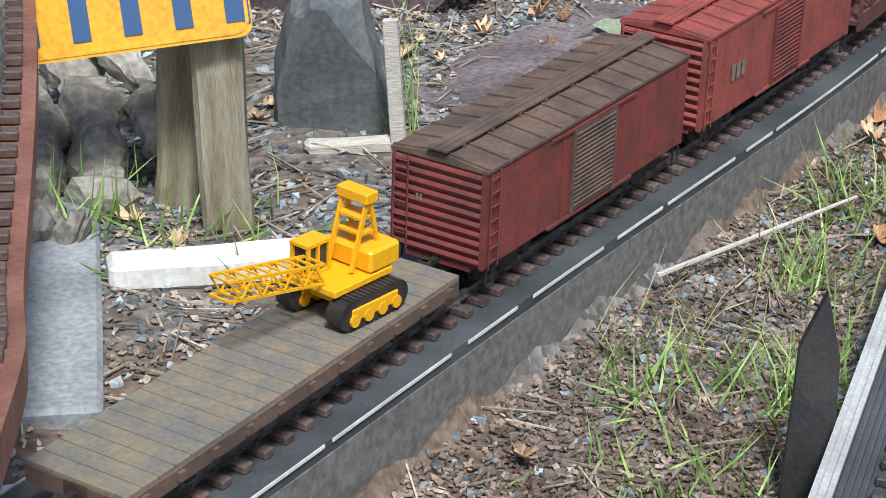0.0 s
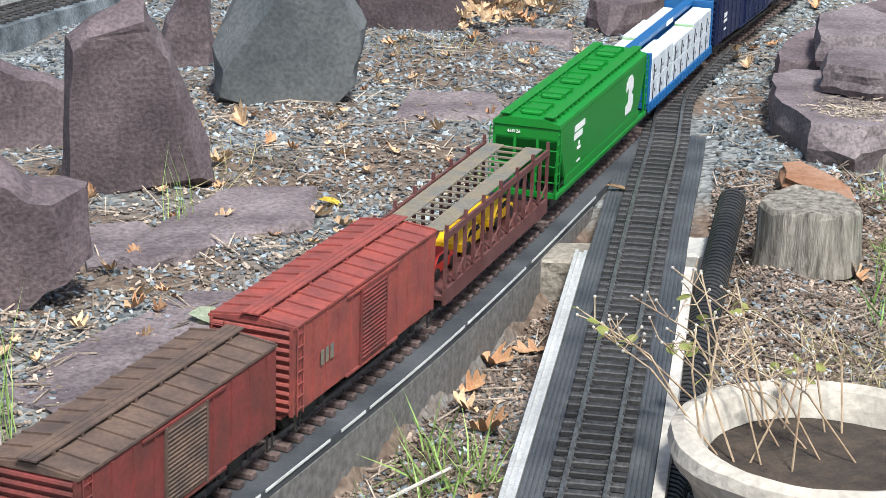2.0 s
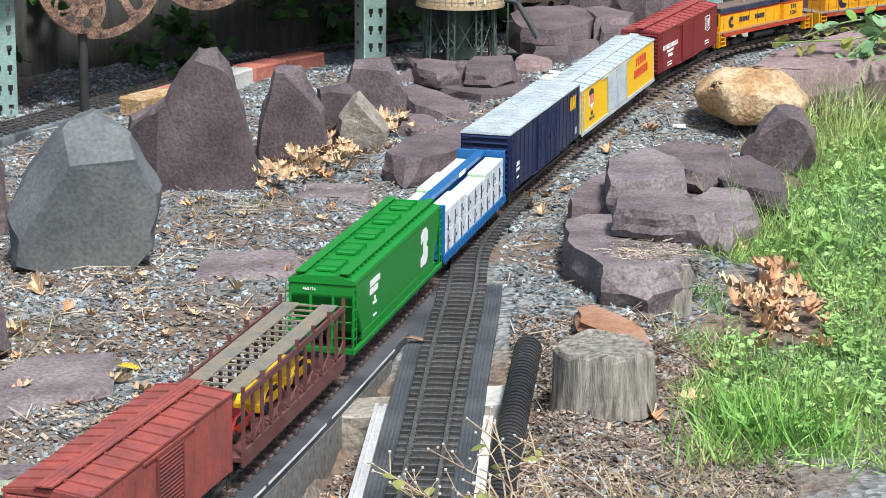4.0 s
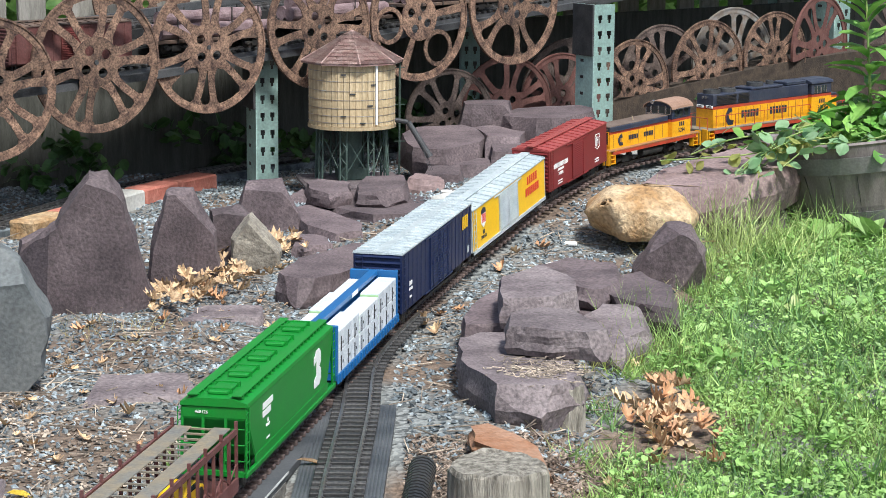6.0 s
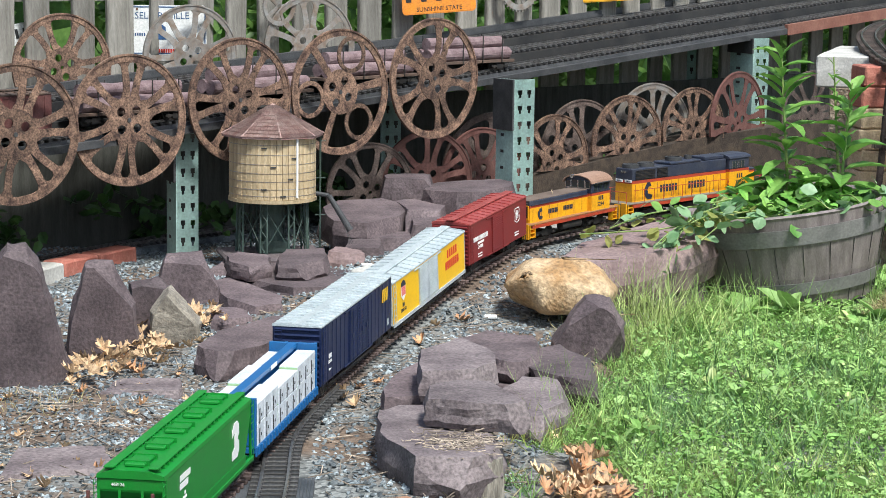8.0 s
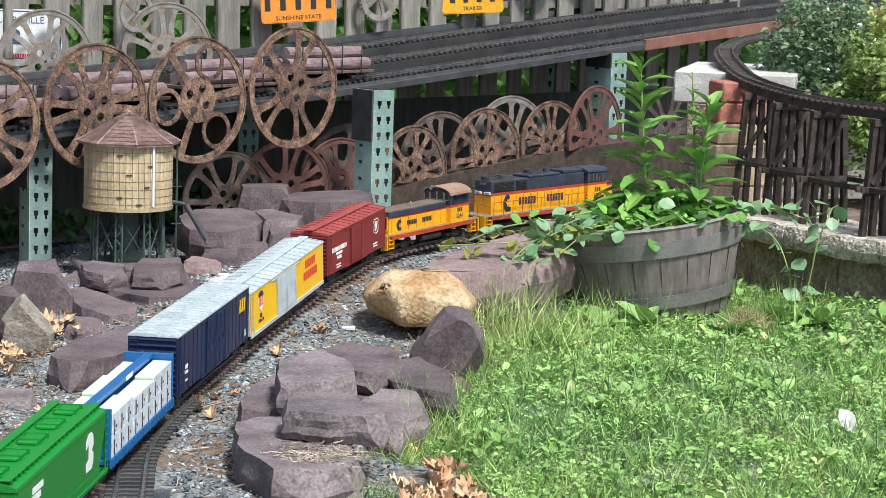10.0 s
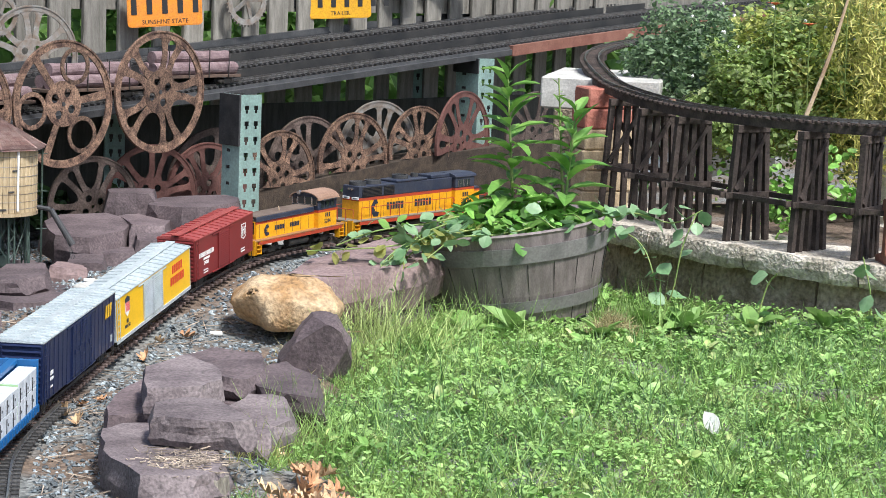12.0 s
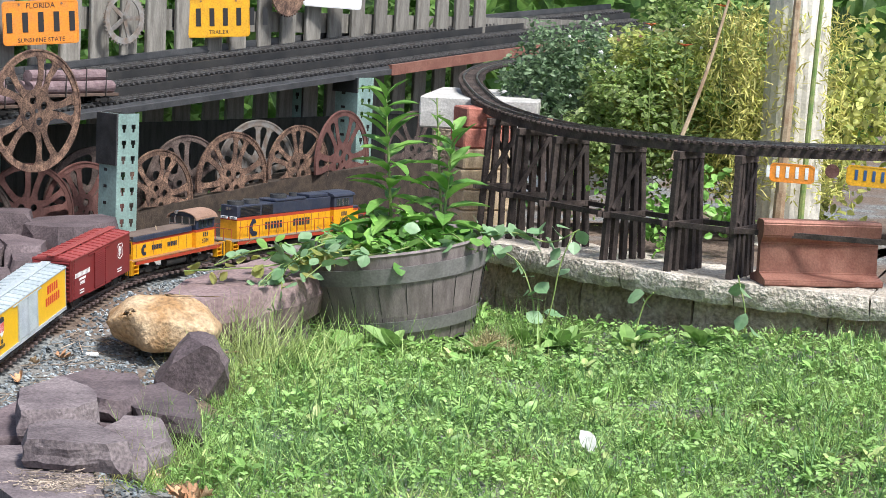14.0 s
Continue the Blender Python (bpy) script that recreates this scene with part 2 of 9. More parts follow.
    auto_brown=surface("maroon_brown_paint", (0.095, 0.03, 0.027), (0.13, 0.055, 0.05), 0.6, 0, 30, 200, 0.1),
    faded_red=surface("faded_red_paint", (0.31, 0.07, 0.055), (0.20, 0.055, 0.047), 0.6, 0, 22, 180, 0.1),
    dark_red=surface("grimy_dark_red_paint", (0.20, 0.04, 0.035), (0.12, 0.035, 0.03), 0.65, 0, 22, 180, 0.1),
    sooty=surface("sooty_brown_roof", (0.075, 0.052, 0.042), (0.14, 0.09, 0.065), 0.75, 0, 22, 180, 0.12),
    crane=paint("crane_yellow_plastic", (0.80, 0.40, 0.006), 0.35, 0.04),
    white=paint("white_lettering", (0.8, 0.8, 0.78), 0.5, 0.03),
    red=paint("red_lettering", (0.6, 0.04, 0.025), 0.5, 0.03),
    letter_navy=paint("navy_lettering", (0.02, 0.028, 0.05), 0.5, 0.03),
    plate_orange=surface("orange_plate_enamel", (0.80, 0.27, 0.02), (0.66, 0.24, 0.04), 0.5, 0, 25, 160, 0.08),
    plate_yellow=surface("yellow_plate_enamel", (0.74, 0.38, 0.012), (0.62, 0.32, 0.02), 0.5, 0, 25, 160, 0.08),
    plate_white=surface("white_plate_enamel", (0.80, 0.81, 0.80), (0.68, 0.69, 0.68), 0.5, 0, 20, 160, 0.05),
    plate_black=paint("black_plate_paint", (0.02, 0.02, 0.022), 0.5, 0.1),
    plate_blue=paint("blue_plate_paint", (0.03, 0.09, 0.22), 0.5, 0.2),
    chrome=surface("shiny_metal", (0.6, 0.6, 0.6), (0.5, 0.48, 0.46), 0.25, 0.9, 30, 200, 0.05),
)
glass = bpy.data.materials.new("window_glass")
glass.use_nodes = True
gb = glass.node_tree.nodes["Principled BSDF"]
gb.inputs["Base Color"].default_value = (0.03, 0.04, 0.04, 1)
gb.inputs["Roughness"].default_value = 0.08
MAT["glass"] = glass


# ---------------------------------------------------------------- mesh helpers
def mesh_of(bm, name, mat):
    me = bpy.data.meshes.new(name)
    bm.normal_update()
    bm.to_mesh(me)
    bm.free()
    me.materials.append(MAT[mat])
    return me


def part(name, bm, mat, parent=None, label="", m=None):
    """One mesh object, under a thing or a part when parent is given."""
    me = bm if isinstance(bm, bpy.types.Mesh) else mesh_of(bm, name, mat)
    ob = new(name, me)
    if parent:
        ob.parent = parent
    if m is not None:
        ob.matrix_basis = m
    if label:
        ob["label"] = label
    return ob


def thing(name, label, category, m=None, group="", kind=""):
    ob = new(name)
    ob.empty_display_size = 0.05
    if m is not None:
        ob.matrix_basis = m
    return tagged(ob, label, category, group, kind)


def box(bm, x0, x1, y0, y1, z0, z1, bev=0.0, m=None):
    r = bmesh.ops.create_cube(bm, size=1.0)
    vs = r["verts"]
    bmesh.ops.scale(bm, vec=(x1 - x0, y1 - y0, z1 - z0), verts=vs)
    bmesh.ops.translate(bm, vec=((x0 + x1) / 2, (y0 + y1) / 2, (z0 + z1) / 2), verts=vs)
    if bev:
        es = list({e for v in vs for e in v.link_edges})
        r = bmesh.ops.bevel(bm, geom=es, offset=bev, segments=1, affect="EDGES", profile=0.5)
        vs = r["verts"]
    if m is not None:
        bmesh.ops.transform(bm, matrix=m, verts=vs)
    return vs


def rod(bm, p, q, r, seg=6, r2=None, caps=True):
    p, q = Vector(p), Vector(q)
    d = q - p
    if d.length < 1e-6:
        return []
    m = Matrix.Translation((p + q) / 2) @ d.to_track_quat("Z", "Y").to_matrix().to_4x4()
    return bmesh.ops.create_cone(bm, cap_ends=caps, segments=seg, radius1=r, radius2=r if r2 is None else r2, depth=d.length, matrix=m)["verts"]


def bar(bm, p, q, w, h):
    """A square timber from p to q."""
    p, q = Vector(p), Vector(q)
    d = q - p
    m = Matrix.Translation((p + q) / 2) @ d.to_track_quat("X", "Z").to_matrix().to_4x4()
    return box(bm, -d.length / 2, d.length / 2, -w / 2, w / 2, -h / 2, h / 2, 0, m)


def prism(bm, outline, z0, z1, m=None):
    """An outline in x, y, raised from z0 to z1."""
    lo = [bm.verts.new((x, y, z0)) for x, y in outline]
    hi = [bm.verts.new((x, y, z1)) for x, y in outline]
    k = len(lo)
    area = sum(outline[i][0] * outline[(i + 1) % k][1] - outline[(i + 1) % k][0] * outline[i][1] for i in range(k))
    if area < 0:
        lo.reverse()
        hi.reverse()
    bm.faces.new(hi)
    bm.faces.new(lo[::-1])
    for i in range(k):
        bm.faces.new((lo[i], lo[(i + 1) % k], hi[(i + 1) % k], hi[i]))
    if m is not None:
        bmesh.ops.transform(bm, matrix=m, verts=lo + hi)
    return lo + hi


def lathe(bm, profile, seg=32, m=None):
    """A profile of (radius, height) turned about z."""
    rings = []
    for r, z in profile:
        rings.append([bm.verts.new((r * math.cos(2 * math.pi * i / seg), r * math.sin(2 * math.pi * i / seg), z)) for i in range(seg)])
    for a, b in zip(rings, rings[1:]):
        for i in range(seg):
            bm.faces.new((a[i], a[(i + 1) % seg], b[(i + 1) % seg], b[i]))
    vs = [v for r in rings for v in r]
    if m is not None:
        bmesh.ops.transform(bm, matrix=m, verts=vs)
    return vs


def ring(bm, r0, r1, h, seg=40, m=None):
    return lathe(bm, [(r0, -h / 2), (r1, -h / 2), (r1, h / 2), (r0, h / 2), (r0, -h / 2)], seg, m)


def lettering(name, words, size, mat, parent, m, label="", thick=0.0004, squeeze=1.0):
    c = bpy.data.curves.new(name, "FONT")
    c.body, c.size, c.extrude, c.align_x, c.align_y = words, size, thick, "CENTER", "CENTER"
    c.resolution_u = 2
    tmp = bpy.data.objects.new("tmp", c)
    me = bpy.data.meshes.new_from_object(tmp)
    bpy.data.objects.remove(tmp)
    bpy.data.curves.remove(c)
    me.transform(Matrix.Diagonal((squeeze, 1, 1, 1)))
    me.materials.clear()
    me.materials.append(MAT[mat])
    return part(name, me, mat, parent, label, m)


def bars(name, count, size, mat, parent, m, label="", gap=0.3, thick=0.0006, slant=0.0):
    """A row of plain upright bars, one for each character, centred."""
    w = size * 0.46
    gap = gap + 0.25
    total = count * w + (count - 1) * w * gap
    if name == "character":
        bm = bmesh.new()
        prism(bm, [(-w * 0.32, -size / 2), (w * 0.32, -size / 2), (w * 0.32, size / 2), (-w * 0.32, size / 2)], 0, thick)
        me = mesh_of(bm, name, mat)
        for i in range(count):
            part(name, me, mat, parent, label, m @ pose(-total / 2 + i * w * (1 + gap) + w / 2, 0, 0))
        return None
    bm = bmesh.new()
    for i in range(count):
        x = -total / 2 + i * w * (1 + gap)
        o = 0.5 * slant * size
        prism(bm, [(x - o, -size / 2), (x + w - o, -size / 2), (x + w + o, size / 2), (x + o, size / 2)], 0, thick)
    return part(name, bm, mat, parent, label, m)


# ---------------------------------------------------------------- smooth lines on the plan
class Line:
    """A smooth way through a few places, known by the length along it."""

    def __init__(self, pts, steps=40):
        p = np.array(pts, float)
        p = np.vstack([2 * p[0] - p[1], p, 2 * p[-1] - p[-2]])
        out = []
        for i in range(1, len(p) - 2):
            for k in range(steps):
                u = k / steps
                a, b, c, d = p[i - 1], p[i], p[i + 1], p[i + 2]
                out.append(0.5 * ((2 * b) + (c - a) * u + (2 * a - 5 * b + 4 * c - d) * u * u + (3 * b - a - 3 * c + d) * u ** 3))
        out.append(p[-2])
        self.p = np.array(out)
        self.s = np.concatenate([[0], np.cumsum(np.linalg.norm(np.diff(self.p, axis=0), axis=1))])
        self.length = float(self.s[-1])

    def at(self, s):
        return Vector([float(np.interp(s, self.s, self.p[:, k])) for k in range(3)])

    def way(self, s):
        return (self.at(s + 0.01) - self.at(s - 0.01)).normalized()

    def turn(self, s):
        d = self.way(min(max(s, 0.011), self.length - 0.011))
        return math.atan2(d.y, d.x)

    def near_y(self, y):
        return float(np.interp(y, self.p[:, 1], self.s))

    def place(self, s):
        p = self.at(s)
        return pose(p.x, p.y, p.z, 0, 0, math.degrees(self.turn(s)))


def sweep(bm, line, s0, s1, side, profile, step=0.05):
    """A profile of (sideways, up) drawn along a line, offset to its left by side."""
    n = max(2, int((s1 - s0) / step))
    rows = []
    for i in range(n + 1):
        s = s0 + (s1 - s0) * i / n
        p, a = line.at(s), line.turn(s)
        left = Vector((-math.sin(a), math.cos(a), 0))
        rows.append([bm.verts.new(p + left * (side + u) + Vector((0, 0, v))) for u, v in profile])
    k = len(profile)
    for a, b in zip(rows, rows[1:]):
        for j in range(k):
            bm.faces.new((a[j], b[j], b[(j + 1) % k], a[(j + 1) % k]))
    bm.faces.new(rows[0])
    bm.faces.new(rows[-1][::-1])


RAILP = [(-0.0032, -0.0085), (0.0032, -0.0085), (0.0032, -0.0072), (0.001, -0.0062), (0.001, -0.003), (0.0018, -0.0022), (0.0018, 0), (-0.0018, 0), (-0.0018, -0.0022), (-0.001, -0.003), (-0.001, -0.0062), (-0.0032, -0.0072)]


def tie_mesh(mat, length=0.086, w=0.0125, h=0.008):
    bm = bmesh.new()
    box(bm, -w / 2, w / 2, -length / 2, length / 2, -0.0085 - h, -0.0085, 0.0012)
    for y in (-0.0275, -0.0195, 0.0195, 0.0275):
        box(bm, -0.003, 0.003, y - 0.002, y + 0.002, -0.0085, -0.0062)
    return mesh_of(bm, "tie", mat)


def track(name, label, line, s0, s1, mat="tie", pitch=0.029, loose=False, fine=0.05, ties_at=None):
    t = tagged(new(name), label, "track", kind="structure")
    bm = [bmesh.new(), bmesh.new()]
    for k, side in ((0, 0.0238), (1, -0.0238)):
        sweep(bm[k], line, s0, s1, side, RAILP, fine)
        part("rail", bm[k], "rail", t)
    me = tie_mesh(mat)
    n = int((s1 - s0) / pitch)
    if loose:
        verts, faces = [], []
        src_v = [v.co.copy() for v in me.vertices]
        src_f = [tuple(f.vertices) for f in me.polygons]
        for i in range(n):
            m = line.place(s0 + pitch * (i + 0.5))
            o = len(verts)
            verts += [m @ v for v in src_v]
            faces += [tuple(o + j for j in f) for f in src_f]
        big = bpy.data.meshes.new("ties")
        big.from_pydata(verts, [], faces)
        big.materials.append(MAT[mat])
        tagged(part("ties", big, mat, t), kind="stuff")
    else:
        for i in range(n):
            part("tie", me, mat, t, m=line.place(s0 + pitch * (i + 0.5)))
    return t


# ---------------------------------------------------------------- rocks
def rough_up(bm, amount, size, seed, flat=1.0):
    off = Vector((seed * 3.1, seed * 1.7, seed * 0.9))
    for v in bm.verts:
        d = noise.noise_vector(v.co * size + off) * amount + noise.noise_vector(v.co * size * 3.3 + off) * amount * 0.4
        d.z *= flat
        v.co += d


def slab_mesh(name, outline, thick, mat, seed, bev=0.012, rough=0.0032, upright=False, cuts=2, taper=0.06):
    """A broken slab: an outline with thickness, chipped edges and layered sides."""
    bm = bmesh.new()
    cx = sum(p[0] for p in outline) / len(outline)
    cy = sum(p[1] for p in outline) / len(outline)
    rnd = random.Random(seed)
    pts = []
    k = len(outline)
    for i in range(k):
        a, b = outline[i], outline[(i + 1) % k]
        pts.append(a)
        for u in (0.35, 0.7):
            j = rnd.uniform(-0.03, 0.03)
            pts.append((a[0] + (b[0] - a[0]) * u + (b[1] - a[1]) * j, a[1] + (b[1] - a[1]) * u - (b[0] - a[0]) * j))
    layers = []
    n = 5
    for i in range(n):
        z = thick * i / (n - 1)
        g = 1 - taper * abs(i / (n - 1) - 0.45) * 2 * rnd.uniform(0.5, 1.3) + rnd.uniform(-0.02, 0.02)
        if i in (0, n - 1):
            g -= bev * 0.8
        layers.append([bm.verts.new((cx + (x - cx) * g + rnd.uniform(-1, 1) * rough, cy + (y - cy) * g + rnd.uniform(-1, 1) * rough, z + rnd.uniform(-1, 1) * rough * (0.4 if i in (0, n - 1) else 0.8))) for x, y in pts])
    kk = len(pts)
    area = sum(pts[i][0] * pts[(i + 1) % kk][1] - pts[(i + 1) % kk][0] * pts[i][1] for i in range(kk))
    for a, b in zip(layers, layers[1:]):
        for i in range(kk):
            f = (a[i], a[(i + 1) % kk], b[(i + 1) % kk], b[i])
            bm.faces.new(f if area > 0 else f[::-1])
    top = bm.faces.new(layers[-1] if area > 0 else layers[-1][::-1])
    bot = bm.faces.new(layers[0][::-1] if area > 0 else layers[0])
    wide, tall = max(abs(q[0] - cx) for q in pts), max(abs(q[1] - cy) for q in pts)
    for turn in range(4 if upright else 3):
        a = rnd.uniform(0, 2 * math.pi)
        no = Vector((math.cos(a), math.sin(a), rnd.uniform(0.5, 1.3) if upright else rnd.uniform(0.25, 0.7))).normalized()
        far = max(v.co.dot(no) for v in bm.verts)
        co = no * (far - rnd.uniform(0.10, 0.24) * min(wide, tall, thick * 2.2))
        bmesh.ops.bisect_plane(bm, geom=bm.verts[:] + bm.edges[:] + bm.faces[:], plane_co=co, plane_no=no, clear_outer=True)
        bmesh.ops.remove_doubles(bm, verts=bm.verts[:], dist=0.0004)
        rim = [e for e in bm.edges if e.is_boundary]
        if rim:
            bmesh.ops.triangle_fill(bm, use_beauty=True, edges=rim, normal=no)
        bmesh.ops.recalc_face_normals(bm, faces=bm.faces[:])
    bmesh.ops.triangulate(bm, faces=[f for f in bm.faces if len(f.verts) > 4])
    bmesh.ops.subdivide_edges(bm, edges=bm.edges[:], cuts=1, use_grid_fill=True)
    if cuts > 1:
        bmesh.ops.subdivide_edges(bm, edges=[e for e in bm.edges if e.calc_length() > 0.05], cuts=1)
    bmesh.ops.triangulate(bm, faces=[f for f in bm.faces if len(f.verts) > 4])
    rough_up(bm, rough * 0.7, 14, seed, 0.8)
    if upright:
        bmesh.ops.transform(bm, matrix=pose(0, 0, 0, 90, 0, 0) @ Matrix.Translation((0, 0, -thick / 2)), verts=bm.verts[:])
    me = mesh_of(bm, name, mat)
    return me


def boulder_mesh(name, size, mat, seed, points=26, rough=0.03, sub=2):
    rnd = random.Random(seed)
    bm = bmesh.new()
    for _ in range(points):
        d = Vector((rnd.gauss(0, 1), rnd.gauss(0, 1), rnd.gauss(0, 1))).normalized() * rnd.uniform(0.86, 1.08)
        bm.verts.new((d.x * size[0] / 2, d.y * size[1] / 2, d.z * size[2] / 2))
    r = bmesh.ops.convex_hull(bm, input=bm.verts[:])
    bmesh.ops.delete(bm, geom=[g for g in r["geom_interior"] if isinstance(g, bmesh.types.BMVert)], context="VERTS")
    bmesh.ops.bevel(bm, geom=bm.edges[:], offset=min(size) * 0.06, segments=2, affect="EDGES", profile=0.6)
    bmesh.ops.triangulate(bm, faces=bm.faces[:])
    for _ in range(sub):
        bmesh.ops.subdivide_edges(bm, edges=[e for e in bm.edges if e.calc_length() > min(size) * 0.12], cuts=1)
        bmesh.ops.triangulate(bm, faces=bm.faces[:])
    rough_up(bm, rough * min(size), 5 / min(size), seed)
    zmin = min(v.co.z for v in bm.verts)
    bmesh.ops.translate(bm, vec=(0, 0, -zmin), verts=bm.verts[:])
    me = mesh_of(bm, name, mat)
    for f in me.polygons:
        f.use_smooth = True
    return me


def standing_rock(name, label, x, y, z, yaw, lean, outline, thick, mat, seed, group="standing slate rocks", side=0):
    """A slab stood on edge; the outline is (along, up) from its foot."""
    me = slab_mesh(name, outline, thick, mat, seed, upright=True, rough=0.0035)
    return tagged(part(name, me, mat, m=pose(x, y, z, lean, side, yaw)), label, "rock", group)


def flat_rock(name, label, x, y, z, yaw, outline, thick, mat, seed, tilt=(0, 0), group="stacked slate slabs"):
    me = slab_mesh(name, outline, thick, mat, seed)
    return tagged(part(name, me, mat, m=pose(x, y, z, tilt[0], tilt[1], yaw)), label, "rock", group)


# ---------------------------------------------------------------- the train: x ahead, y to the left, z up from the rail
def wheelset(parent, x):
    bm = bmesh.new()
    rod(bm, (x, -0.032, 0.0), (x, 0.032, 0.0), 0.003, 8)
    for y in (-0.0238, 0.0238):
        rod(bm, (x, y - 0.0025, 0.0), (x, y + 0.0025, 0.0), 0.0145, 18)
        rod(bm, (x, y * 0.9 - 0.001, 0.0), (x, y * 0.9 + 0.001, 0.0), 0.0165, 18)
    return part("wheelset", bm, "black", parent)


def truck(parent, x, axles=2, base=0.06, mat="black"):
    bm = bmesh.new()
    for y in (-0.036, 0.036):
        box(bm, -base / 2 - 0.012, base / 2 + 0.012, y - 0.003, y + 0.003, -0.002, 0.006, 0.001)
        box(bm, -0.016, 0.016, y - 0.004, y + 0.004, -0.008, 0.010, 0.001)
        for k in range(axles):
            a = -base / 2 + base * k / (axles - 1)
            box(bm, a - 0.006, a + 0.006, y - 0.005, y + 0.005, -0.005, 0.006, 0.001)
    box(bm, -0.009, 0.009, -0.036, 0.036, 0.0, 0.010)
    t = part("truck", bm, mat, parent, m=pose(x, 0, 0.0155))
    for k in range(axles):
        wheelset(t, -base / 2 + base * k / (axles - 1))
    return t


def coupler(parent, x, way):
    bm = bmesh.new()
    box(bm, 0, 0.016, -0.003, 0.003, -0.003, 0.003, 0.0008)
    box(bm, 0.013, 0.024, -0.006, 0.005, -0.006, 0.006, 0.001)
    return part("coupler", bm, "black", parent, m=pose(x, 0, 0.03, 0, 0, 0 if way > 0 else 180))


def ladder(parent, x, y, z0, z1, mat, across=(1, 0), rungs=7, w=0.016):
    bm = bmesh.new()
    ax, ay = across
    for k in (-w / 2, w / 2):
        rod(bm, (x + ax * k, y + ay * k, z0), (x + ax * k, y + ay * k, z1), 0.0008, 5)
    for i in range(rungs):
        z = z0 + (z1 - z0) * (i + 0.5) / rungs
        rod(bm, (x - ax * w / 2, y - ay * w / 2, z), (x + ax * w / 2, y + ay * w / 2, z), 0.0008, 5)
    return part("ladder", bm, mat, parent)


def side_pose(x, y, z):
    """Places flat lettering on the car's side at y, upright and readable from outside."""
    return pose(x, y, z, 90, 0, 0 if y < 0 else 180)


